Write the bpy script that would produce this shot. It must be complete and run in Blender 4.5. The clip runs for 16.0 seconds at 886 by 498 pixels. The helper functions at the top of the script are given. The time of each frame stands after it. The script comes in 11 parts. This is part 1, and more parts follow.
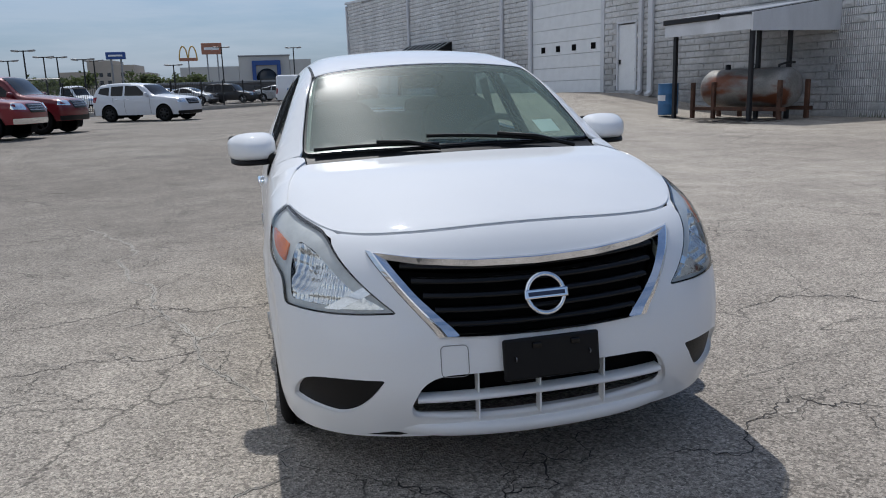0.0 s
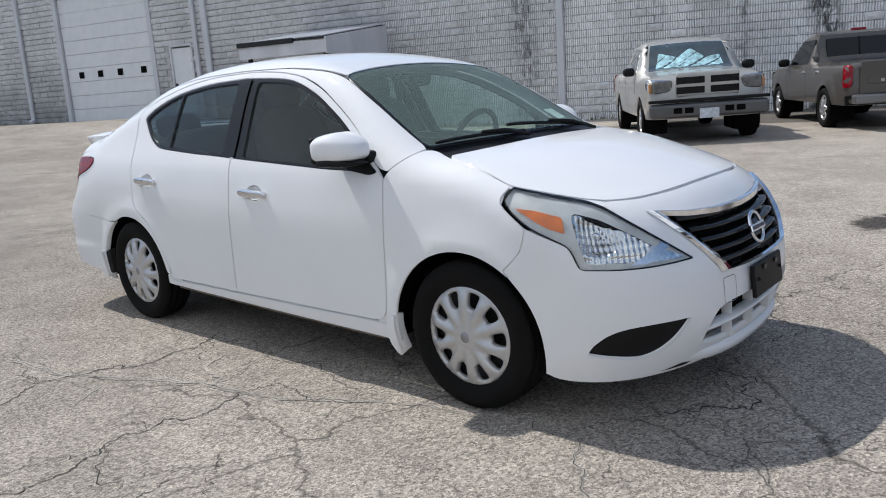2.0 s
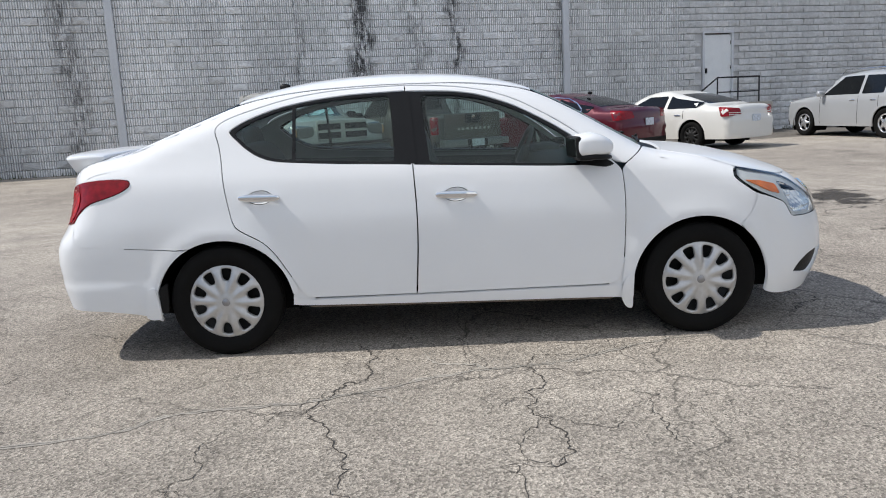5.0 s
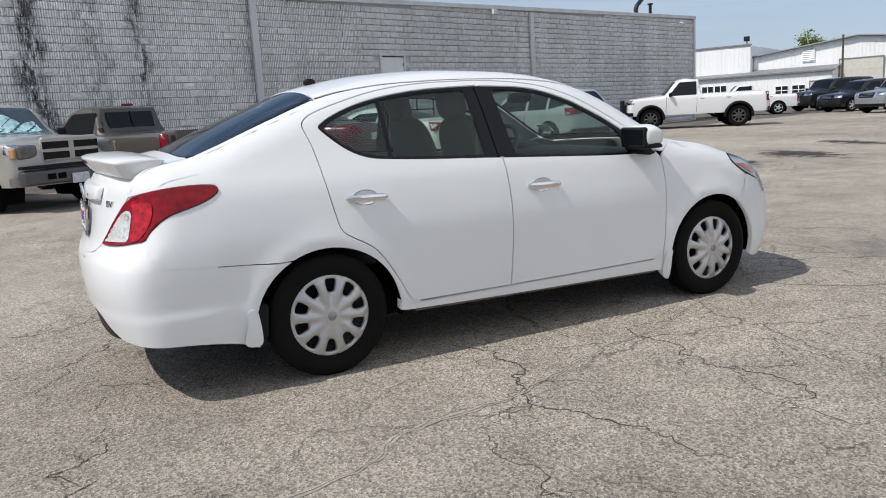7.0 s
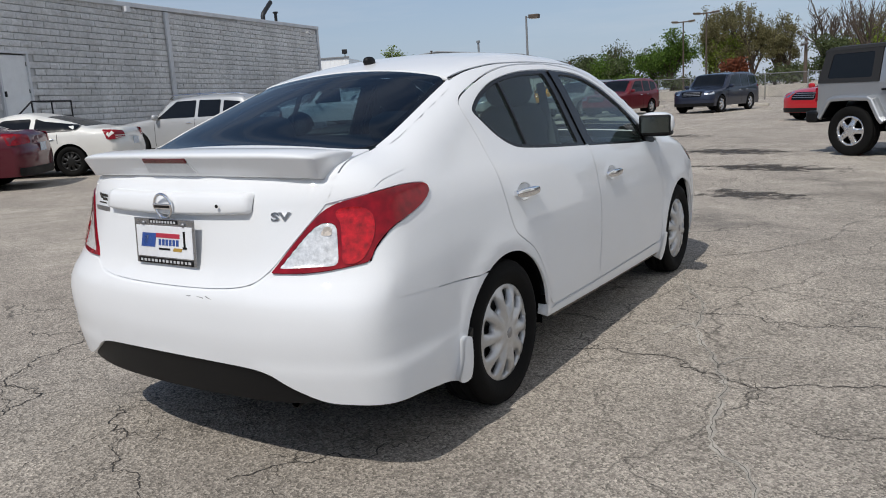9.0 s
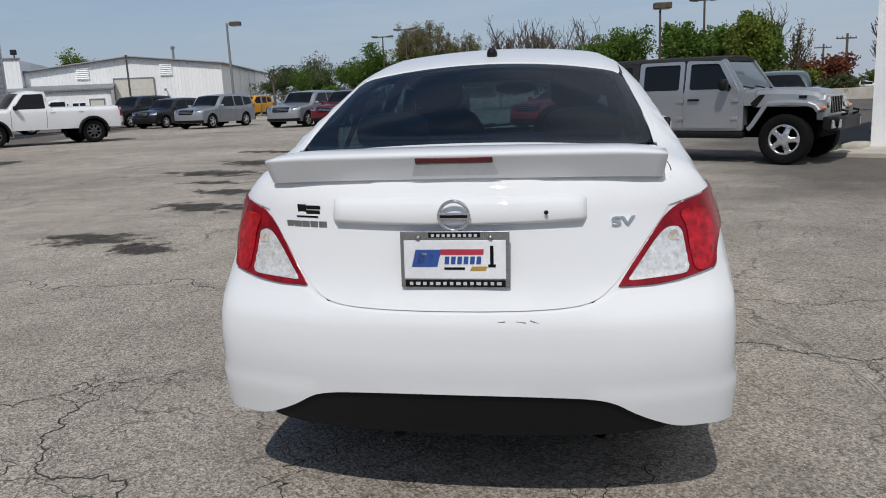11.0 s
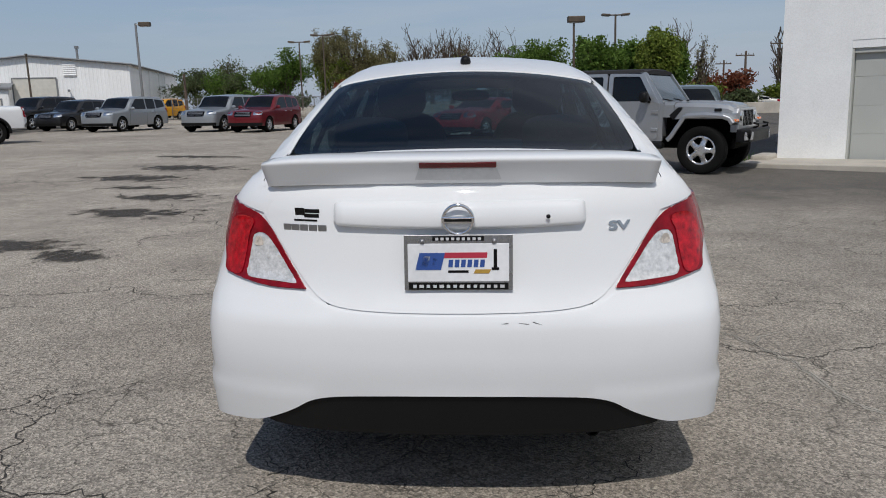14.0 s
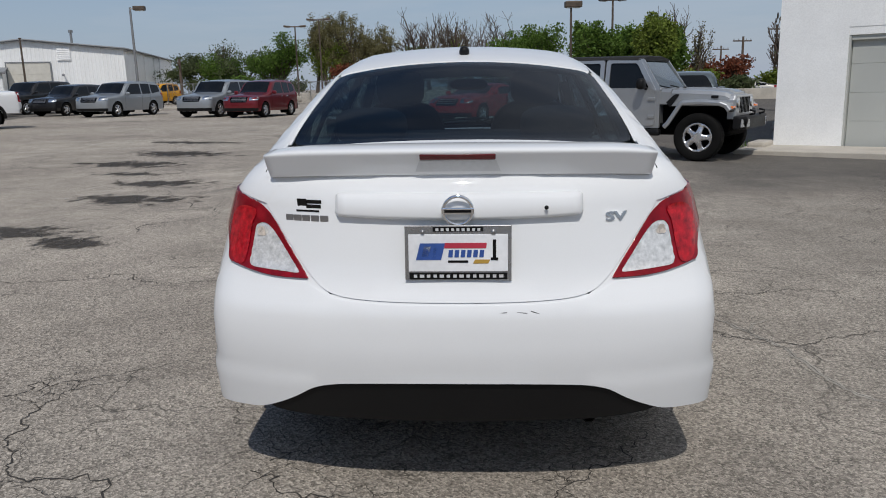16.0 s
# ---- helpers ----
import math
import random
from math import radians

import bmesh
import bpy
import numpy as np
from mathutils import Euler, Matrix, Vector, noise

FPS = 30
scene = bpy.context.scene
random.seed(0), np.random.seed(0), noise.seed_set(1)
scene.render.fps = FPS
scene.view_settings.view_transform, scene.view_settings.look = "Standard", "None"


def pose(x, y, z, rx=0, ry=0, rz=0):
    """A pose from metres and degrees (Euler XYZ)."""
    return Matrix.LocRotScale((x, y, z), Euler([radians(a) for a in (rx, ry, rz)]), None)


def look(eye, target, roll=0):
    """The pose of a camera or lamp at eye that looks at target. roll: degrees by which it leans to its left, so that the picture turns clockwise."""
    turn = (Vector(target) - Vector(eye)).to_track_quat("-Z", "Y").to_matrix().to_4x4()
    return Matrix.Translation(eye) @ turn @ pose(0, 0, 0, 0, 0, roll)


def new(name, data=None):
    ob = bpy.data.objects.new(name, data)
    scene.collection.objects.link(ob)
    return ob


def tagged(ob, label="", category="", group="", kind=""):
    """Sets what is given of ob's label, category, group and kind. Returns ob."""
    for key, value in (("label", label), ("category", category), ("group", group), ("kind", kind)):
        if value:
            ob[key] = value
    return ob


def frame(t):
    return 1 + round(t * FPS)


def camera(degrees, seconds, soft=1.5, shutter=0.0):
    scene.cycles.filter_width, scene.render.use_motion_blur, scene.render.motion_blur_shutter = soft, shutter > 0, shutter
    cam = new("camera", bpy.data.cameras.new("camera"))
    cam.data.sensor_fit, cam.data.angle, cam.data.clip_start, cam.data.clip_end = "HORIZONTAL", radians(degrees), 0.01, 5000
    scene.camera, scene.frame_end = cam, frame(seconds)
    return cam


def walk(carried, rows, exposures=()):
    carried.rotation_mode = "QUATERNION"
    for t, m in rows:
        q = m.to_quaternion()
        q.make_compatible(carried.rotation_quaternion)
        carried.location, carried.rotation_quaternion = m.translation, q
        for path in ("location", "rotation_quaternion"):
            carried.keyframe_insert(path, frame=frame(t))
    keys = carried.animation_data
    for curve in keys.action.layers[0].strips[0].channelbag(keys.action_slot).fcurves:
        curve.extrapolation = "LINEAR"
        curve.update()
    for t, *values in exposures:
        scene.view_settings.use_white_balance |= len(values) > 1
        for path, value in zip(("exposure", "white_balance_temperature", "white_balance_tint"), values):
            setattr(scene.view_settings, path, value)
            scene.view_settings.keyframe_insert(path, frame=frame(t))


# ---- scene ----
cam = camera(60.0, 16.0, soft=1.0)
PATH = [
    (0, (4.317, -0.768, 1.28), (2.401, -0.363, 0.873), -1.9),
    (0.5, (4.101, -1.356, 1.263), (2.282, -0.631, 0.858), -2.5),
    (1, (3.864, -1.939, 1.255), (2.185, -0.931, 0.851), -3.1),
    (1.5, (3.537, -2.475, 1.254), (2.029, -1.226, 0.847), -3.6),
    (2, (3.229, -3.033, 1.26), (1.911, -1.584, 0.857), -3.8),
    (2.5, (2.802, -3.473, 1.272), (1.682, -1.864, 0.875), -3.9),
    (3, (2.335, -3.936, 1.262), (1.423, -2.198, 0.881), -3.6),
    (3.5, (1.8, -4.29, 1.258), (1.094, -2.456, 0.888), -3.5),
    (4, (1.244, -4.656, 1.251), (0.751, -2.751, 0.896), -3.3),
    (4.5, (0.632, -4.867, 1.248), (0.361, -2.915, 0.905), -3.1),
    (4.7, (0.385, -4.951, 1.233), (0.204, -2.988, 0.896), -3.0),
    (6.8, (-2.213, -4.544, 1.241), (-1.42, -2.739, 0.906), -3.3),
    (7, (-2.426, -4.405, 1.22), (-1.543, -2.643, 0.885), -3.4),
    (7.5, (-2.918, -3.96, 1.224), (-1.82, -2.325, 0.878), -3.5),
    (8, (-3.356, -3.472, 1.242), (-2.059, -1.993, 0.883), -3.6),
    (8.5, (-3.695, -2.905, 1.241), (-2.215, -1.611, 0.875), -3.6),
    (9, (-3.998, -2.363, 1.252), (-2.36, -1.278, 0.879), -3.6),
    (9.5, (-4.236, -1.763, 1.251), (-2.473, -0.898, 0.872), -3.4),
    (10, (-4.411, -1.207, 1.253), (-2.56, -0.554, 0.867), -3.2),
    (10.2, (-4.415, -0.982, 1.268), (-2.538, -0.409, 0.879), -3.1),
    (12.3, (-4.471, -0.199, 1.309), (-2.52, -0.007, 0.911), -1.9),
    (12.5, (-4.466, -0.174, 1.314), (-2.514, -0.009, 0.911), -1.7),
    (13, (-4.471, -0.166, 1.311), (-2.518, -0.017, 0.909), -1.7),
    (13.5, (-4.483, -0.17, 1.306), (-2.527, -0.028, 0.912), -1.8),
    (14, (-4.494, -0.179, 1.296), (-2.536, -0.037, 0.918), -1.7),
    (14.5, (-4.498, -0.162, 1.319), (-2.542, -0.033, 0.925), -1.6),
    (15, (-4.512, -0.17, 1.311), (-2.554, -0.037, 0.926), -1.7),
    (15.5, (-4.534, -0.175, 1.304), (-2.576, -0.043, 0.921), -1.5),
    (16, (-4.532, -0.171, 1.318), (-2.58, -0.038, 0.903), -1.6),
]
walk(cam, [(t, look(eye, target, roll)) for t, eye, target, roll in PATH],
     exposures=[(0.0, -0.30, 5950, 10), (2.5, 0.03, 6150, 10), (4.5, 0.06, 6200, 10), (7.0, -0.06, 6350, 10), (10.0, -0.42, 6250, 10), (16.0, -0.60, 6250, 10)])

# ---- light: clear day with thin high cloud, sun from behind the sedan ----
SUN = Vector((-0.75, -0.01, 1.0)).normalized()
world = bpy.data.worlds.new("world")
scene.world = world
world.use_nodes = True
wn, wl = world.node_tree.nodes, world.node_tree.links
wn.clear()
w_out, w_bg, w_sky = wn.new("ShaderNodeOutputWorld"), wn.new("ShaderNodeBackground"), wn.new("ShaderNodeTexSky")
w_sky.sky_type, w_sky.sun_disc = "NISHITA", False
w_sky.sun_elevation, w_sky.sun_rotation = math.asin(SUN.z), math.atan2(SUN.x, SUN.y)
w_sky.air_density, w_sky.dust_density, w_sky.ozone_density = 1.0, 0.25, 2.5
w_co, w_map, w_noise, w_ramp, w_mix = (wn.new("ShaderNodeTexCoord"), wn.new("ShaderNodeMapping"), wn.new("ShaderNodeTexNoise"),
                                       wn.new("ShaderNodeValToRGB"), wn.new("ShaderNodeMix"))
w_map.inputs["Scale"].default_value = (1.0, 1.6, 13.0)
w_noise.inputs["Scale"].default_value, w_noise.inputs["Detail"].default_value, w_noise.inputs["Roughness"].default_value = 1.7, 7, 0.6
w_ramp.color_ramp.elements[0].position, w_ramp.color_ramp.elements[1].position = 0.42, 0.60
w_ramp.color_ramp.elements[1].color = (0.85, 0.85, 0.85, 1)
w_mix.data_type = "RGBA"
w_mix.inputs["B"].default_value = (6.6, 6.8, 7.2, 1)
w_bg.inputs["Strength"].default_value = 0.115
wl.new(w_co.outputs["Generated"], w_map.inputs["Vector"])
wl.new(w_map.outputs["Vector"], w_noise.inputs["Vector"])
wl.new(w_noise.outputs["Fac"], w_ramp.inputs["Fac"])
# the streaks are thicker on the side that the sun stands on; an unseen bright veil is added over the open side of the
# lot, as fill light for the wall and the sedan's flank
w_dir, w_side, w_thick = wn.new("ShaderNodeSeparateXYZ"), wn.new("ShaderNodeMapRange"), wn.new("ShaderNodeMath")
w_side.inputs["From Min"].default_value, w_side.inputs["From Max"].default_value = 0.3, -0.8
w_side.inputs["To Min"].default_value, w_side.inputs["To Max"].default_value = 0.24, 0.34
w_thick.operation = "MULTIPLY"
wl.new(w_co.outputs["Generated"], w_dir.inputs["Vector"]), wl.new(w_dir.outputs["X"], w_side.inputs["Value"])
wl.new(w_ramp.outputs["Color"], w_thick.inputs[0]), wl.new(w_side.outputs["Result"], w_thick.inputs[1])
w_up, w_fill, w_sum = wn.new("ShaderNodeSeparateXYZ"), wn.new("ShaderNodeMapRange"), wn.new("ShaderNodeMath")
w_fill.inputs["From Min"].default_value, w_fill.inputs["From Max"].default_value = 0.14, 0.5
w_fill.inputs["To Min"].default_value, w_fill.inputs["To Max"].default_value = 0.0, 0.85
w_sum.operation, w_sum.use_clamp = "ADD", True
wl.new(w_co.outputs["Generated"], w_up.inputs["Vector"]), wl.new(w_up.outputs["Z"], w_fill.inputs["Value"])
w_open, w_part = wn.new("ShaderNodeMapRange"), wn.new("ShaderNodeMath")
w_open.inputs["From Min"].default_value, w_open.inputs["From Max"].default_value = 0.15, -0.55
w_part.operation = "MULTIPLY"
wl.new(w_up.outputs["Y"], w_open.inputs["Value"]), wl.new(w_open.outputs["Result"], w_part.inputs[0]), wl.new(w_fill.outputs["Result"], w_part.inputs[1])
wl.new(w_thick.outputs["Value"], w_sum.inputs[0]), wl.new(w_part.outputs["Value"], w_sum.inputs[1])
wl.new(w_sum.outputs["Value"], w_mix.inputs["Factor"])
w_sep, w_low, w_haze = wn.new("ShaderNodeSeparateXYZ"), wn.new("ShaderNodeMapRange"), wn.new("ShaderNodeMix")
w_low.inputs["From Min"].default_value, w_low.inputs["From Max"].default_value = 0.0, 0.30
w_low.inputs["To Min"].default_value, w_low.inputs["To Max"].default_value = 0.92, 0.0
w_haze.data_type = "RGBA"
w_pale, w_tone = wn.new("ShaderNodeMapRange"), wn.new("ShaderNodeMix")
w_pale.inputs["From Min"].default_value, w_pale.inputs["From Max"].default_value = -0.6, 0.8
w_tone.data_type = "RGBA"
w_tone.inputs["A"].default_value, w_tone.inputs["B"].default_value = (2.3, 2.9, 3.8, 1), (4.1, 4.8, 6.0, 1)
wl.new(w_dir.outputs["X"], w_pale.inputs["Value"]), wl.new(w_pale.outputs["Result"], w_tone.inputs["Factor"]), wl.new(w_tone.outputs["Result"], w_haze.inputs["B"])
wl.new(w_co.outputs["Generated"], w_sep.inputs["Vector"]), wl.new(w_sep.outputs["Z"], w_low.inputs["Value"])
wl.new(w_low.outputs["Result"], w_haze.inputs["Factor"])
wl.new(w_sky.outputs["Color"], w_haze.inputs["A"])
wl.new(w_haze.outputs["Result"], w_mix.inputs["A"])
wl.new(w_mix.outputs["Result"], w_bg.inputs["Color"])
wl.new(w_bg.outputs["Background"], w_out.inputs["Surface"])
sun = new("sun", bpy.data.lights.new("sun", "SUN"))
sun.data.energy, sun.data.angle, sun.data.color = 3.7, radians(0.55), (1.0, 0.94, 0.85)
sun.matrix_world = look(SUN * 40, (0, 0, 0))


# ---- materials ----
def surface(name, base, rough=0.5, metal=0.0, vary=0.08, scale=3.0, grain=0.04, grain_scale=60.0, bump=0.0, coat=0.0, streak=1.0, spec=0.5):
    """A painted, cast or moulded surface: colour varied at two scales, with roughness and relief that follow the grain."""
    m = bpy.data.materials.new(name)
    m.use_nodes = True
    n, l = m.node_tree.nodes, m.node_tree.links
    b = n["Principled BSDF"]
    co, mp = n.new("ShaderNodeTexCoord"), n.new("ShaderNodeMapping")
    mp.inputs["Scale"].default_value = (1, 1, streak)
    big, small, add, mix = n.new("ShaderNodeTexNoise"), n.new("ShaderNodeTexNoise"), n.new("ShaderNodeMath"), n.new("ShaderNodeHueSaturation")
    big.inputs["Scale"].default_value, small.inputs["Scale"].default_value = scale, grain_scale
    big.inputs["Detail"].default_value, small.inputs["Detail"].default_value = 4, 2
    l.new(co.outputs["Object"], mp.inputs["Vector"])
    l.new(mp.outputs["Vector"], big.inputs["Vector"]), l.new(mp.outputs["Vector"], small.inputs["Vector"])
    m1, m2 = n.new("ShaderNodeMapRange"), n.new("ShaderNodeMapRange")
    m1.inputs["From Min"].default_value, m1.inputs["From Max"].default_value = 0.3, 0.7
    m2.inputs["From Min"].default_value, m2.inputs["From Max"].default_value = 0.3, 0.7
    m1.inputs["To Min"].default_value, m1.inputs["To Max"].default_value = 1 - vary, 1 + vary
    m2.inputs["To Min"].default_value, m2.inputs["To Max"].default_value = -grain, grain
    l.new(big.outputs["Fac"], m1.inputs["Value"]), l.new(small.outputs["Fac"], m2.inputs["Value"])
    l.new(m1.outputs["Result"], add.inputs[0]), l.new(m2.outputs["Result"], add.inputs[1])
    mix.inputs["Color"].default_value = (*base, 1)
    l.new(add.outputs["Value"], mix.inputs["Value"])
    l.new(mix.outputs["Color"], b.inputs["Base Color"])
    r = n.new("ShaderNodeMapRange")
    r.inputs["To Min"].default_value, r.inputs["To Max"].default_value = max(rough - 0.08 - vary * 0.3, 0.02), min(rough + 0.08 + vary * 0.3, 1)
    l.new(big.outputs["Fac"], r.inputs["Value"]), l.new(r.outputs["Result"], b.inputs["Roughness"])
    b.inputs["Metallic"].default_value, b.inputs["Coat Weight"].default_value, b.inputs["Coat Roughness"].default_value = metal, coat, 0.03
    b.inputs["Specular IOR Level"].default_value = spec
    if bump:
        bp = n.new("ShaderNodeBump")
        bp.inputs["Strength"].default_value, bp.inputs["Distance"].default_value = min(bump, 1), 0.004
        l.new(small.outputs["Fac"], bp.inputs["Height"]), l.new(bp.outputs["Normal"], b.inputs["Normal"])
    return m


def car_paint(name, base, metal=0.0, rough=0.42, spec=0.25):
    """Body paint under clear coat, with a dusty film."""
    return surface(name, base, rough, metal, 0.025, 1.3, 0.012, 300.0, coat=0.75, spec=spec)


def pane_glass(name, tint, gloss=0.03, dust_haze=0.0, shine_by=1.0):
    """Window glass: tinted see-through with a reflection that grows at grazing angles."""
    m = bpy.data.materials.new(name)
    m.use_nodes = True
    n, l = m.node_tree.nodes, m.node_tree.links
    n.clear()
    out, mix, see, shine, fr = (n.new("ShaderNodeOutputMaterial"), n.new("ShaderNodeMixShader"), n.new("ShaderNodeBsdfTransparent"),
                                n.new("ShaderNodeBsdfGlossy"), n.new("ShaderNodeLayerWeight"))
    see.inputs["Color"].default_value = (*tint, 1)
    shine.inputs["Roughness"].default_value, fr.inputs["Blend"].default_value = gloss, 0.5
    power, grow = n.new("ShaderNodeMath"), n.new("ShaderNodeMath")
    power.operation, grow.operation = "POWER", "MULTIPLY_ADD"
    power.inputs[1].default_value, grow.inputs[1].default_value, grow.inputs[2].default_value = 4.5, 0.90 * shine_by, 0.045 * shine_by
    l.new(fr.outputs["Facing"], power.inputs[0]), l.new(power.outputs["Value"], grow.inputs[0])
    l.new(grow.outputs["Value"], mix.inputs["Fac"]), l.new(see.outputs["BSDF"], mix.inputs[1]), l.new(shine.outputs["BSDF"], mix.inputs[2])
    # diffuse green-grey film: dust, plus milky sky glare put in as colour
    film, dirt = n.new("ShaderNodeMixShader"), n.new("ShaderNodeBsdfDiffuse")
    film.inputs["Fac"].default_value, dirt.inputs["Color"].default_value = dust_haze, (0.44, 0.57, 0.51, 1)
    l.new(mix.outputs["Shader"], film.inputs[1]), l.new(dirt.outputs["BSDF"], film.inputs[2])
    l.new(film.outputs["Shader"], out.inputs["Surface"])
    return m


WHITE = car_paint("white_paint", (0.79, 0.80, 0.81), rough=0.6, spec=0.10)
BLACK_PLASTIC = surface("black_plastic", (0.007, 0.007, 0.0075), 0.5, grain_scale=400, bump=0.15, spec=0.22)
BLACK_GLOSS = surface("black_gloss_trim", (0.004, 0.004, 0.0045), 0.25, vary=0.05, spec=0.3)
RUBBER = surface("tyre_rubber", (0.007, 0.0068, 0.0065), 0.85, vary=0.25, scale=9, bump=0.3, grain_scale=120, spec=0.15)
CHROME = surface("chrome", (0.82, 0.83, 0.85), 0.07, 1.0, 0.03)
SILVER = surface("silver_wheel_paint", (0.52, 0.52, 0.52), 0.36, 0.6, 0.06, coat=0.3)
# near-black for hollows and undersides: their deep shade is put into the colour
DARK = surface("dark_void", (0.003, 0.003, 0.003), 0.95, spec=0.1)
SEAT_CLOTH = surface("grey_seat_cloth", (0.075, 0.077, 0.08), 0.95, vary=0.12, bump=0.4, grain_scale=220)
DASH = surface("grey_dash_plastic", (0.07, 0.07, 0.07), 0.7, bump=0.2, grain_scale=250)
TRIM_BEIGE = surface("pale_headliner", (0.30, 0.29, 0.27), 0.9)
SIDE_GLASS = pane_glass("side_glass", (0.64, 0.75, 0.71), dust_haze=0.022)
FRONT_GLASS = pane_glass("windshield_glass", (0.74, 0.87, 0.81), 0.34, dust_haze=0.20, shine_by=0.35)
REAR_GLASS = pane_glass("rear_glass", (0.16, 0.24, 0.30), dust_haze=0.001)
LENS_CLEAR = pane_glass("clear_lens", (0.9, 0.92, 0.93))
REFLECTOR = surface("lamp_reflector", (0.78, 0.78, 0.77), 0.12, 1.0, 0.1, 14)
LAMP_GREY = surface("lamp_housing_grey", (0.62, 0.62, 0.60), 0.45, 0.1, 0.1, 14)
AMBER = surface("amber_lens", (0.75, 0.17, 0.015), 0.2, vary=0.15, scale=30, coat=0.5)
RED_LENS = surface("red_lens", (0.23, 0.002, 0.008), 0.16, vary=0.3, scale=26, coat=0.2, spec=0.3)
RED_DARK = surface("dark_red_lens", (0.10, 0.004, 0.008), 0.15, vary=0.2, coat=0.8)
GLASS_FACETS = surface("faceted_clear_lens", (0.80, 0.79, 0.77), 0.14, 0.35, 0.2, 45, 0.12, 100, bump=0.35)
MIRROR = surface("mirror_glass", (0.13, 0.15, 0.145), 0.05, 1.0, 0.03)
STEEL = surface("dull_steel", (0.30, 0.30, 0.31), 0.4, 0.8, 0.15)


# ---- mesh helpers ----
def mesh_of(name, verts, faces, normals=None, smooth=True):
    me = bpy.data.meshes.new(name)
    me.from_pydata([tuple(map(float, v)) for v in verts], [], [tuple(map(int, f)) for f in faces])
    if smooth:
        me.polygons.foreach_set("use_smooth", [True] * len(me.polygons))
        if normals is not None:
            me.normals_split_custom_set_from_vertices([tuple(map(float, v)) for v in normals])
    me.update()
    return me


def part(name, data, material, parent=None, label="", m=None):
    """A mesh (or bmesh) as one object, under a thing or a part."""
    if isinstance(data, bmesh.types.BMesh):
        me = bpy.data.meshes.new(name)
        data.to_mesh(me)
        data.free()
        data = me
    if material and not data.materials:
        data.materials.append(material)
    ob = new(name, data)
    ob.parent = parent
    if m is not None:
        ob.matrix_basis = m
    return tagged(ob, label) if label else ob


def empty(name, m, label, category, group="", kind=""):
    ob = new(name)
    ob.empty_display_size = 0.2
    ob.matrix_basis = m
    return tagged(ob, label, category, group, kind)


def block(size, at=(0, 0, 0), bevel=0.01, seg=2, turn=None):
    """A bevelled box as a bmesh."""
    bm = bmesh.new()
    bmesh.ops.create_cube(bm, size=1)
    bmesh.ops.scale(bm, vec=size, verts=bm.verts)
    if bevel:
        bmesh.ops.bevel(bm, geom=bm.edges[:], offset=min(bevel, min(size) * 0.45), segments=seg, profile=0.5, affect="EDGES")
    if turn:
        bmesh.ops.rotate(bm, matrix=Euler([radians(a) for a in turn]).to_matrix(), verts=bm.verts)
    bmesh.ops.translate(bm, vec=at, verts=bm.verts)
    return bm


def joined(*bms):
    """Several bmeshes as one."""
    out = bmesh.new()
    for b in bms:
        me = bpy.data.meshes.new("tmp")
        b.to_mesh(me)
        b.free()
        out.from_mesh(me)
        bpy.data.meshes.remove(me)
    return out


def rod(a, b, r, r2=None, sides=8):
    """A tapered bar from a to b as a bmesh."""
    a, b = Vector(a), Vector(b)
    bm = bmesh.new()
    bmesh.ops.create_cone(bm, cap_ends=True, segments=sides, radius1=r, radius2=r if r2 is None else r2, depth=(b - a).length)
    bmesh.ops.transform(bm, matrix=Matrix.Translation((a + b) / 2) @ (b - a).to_track_quat("Z", "Y").to_matrix().to_4x4(), verts=bm.verts)
    return bm


def lathe(profile, sides=40, axis="y"):
    """Rings of (radius, along) turned about an axis: vertices and faces."""
    v, f = [], []
    n = len(profile)
    for i in range(sides):
        c, s = math.cos(2 * math.pi * i / sides), math.sin(2 * math.pi * i / sides)
        for r, h in profile:
            v.append((r * c, h, r * s) if axis == "y" else (r * c, r * s, h))
    for i in range(sides):
        for j in range(n - 1):
            a, b = i * n + j, (i + 1) % sides * n + j
            f.append((a, a + 1, b + 1, b) if axis == "y" else (a, b, b + 1, a + 1))
    return v, f


def tube(points, r, sides=6):
    """A round bar along a line of points: vertices and faces."""
    v, f = [], []
    pts = [Vector(p) for p in points]
    for i, p in enumerate(pts):
        d = (pts[min(i + 1, len(pts) - 1)] - pts[max(i - 1, 0)]).normalized()
        u = d.orthogonal().normalized() if i == 0 else (u - d * u.dot(d)).normalized()
        w = d.cross(u)
        for k in range(sides):
            a = 2 * math.pi * k / sides
            v.append(p + r * (u * math.cos(a) + w * math.sin(a)))
    for i in range(len(pts) - 1):
        for k in range(sides):
            f.append((i * sides + k, i * sides + (k + 1) % sides, (i + 1) * sides + (k + 1) % sides, (i + 1) * sides + k))
    f.append(tuple(range(sides))[::-1])
    f.append(tuple((len(pts) - 1) * sides + k for k in range(sides)))
    return v, f


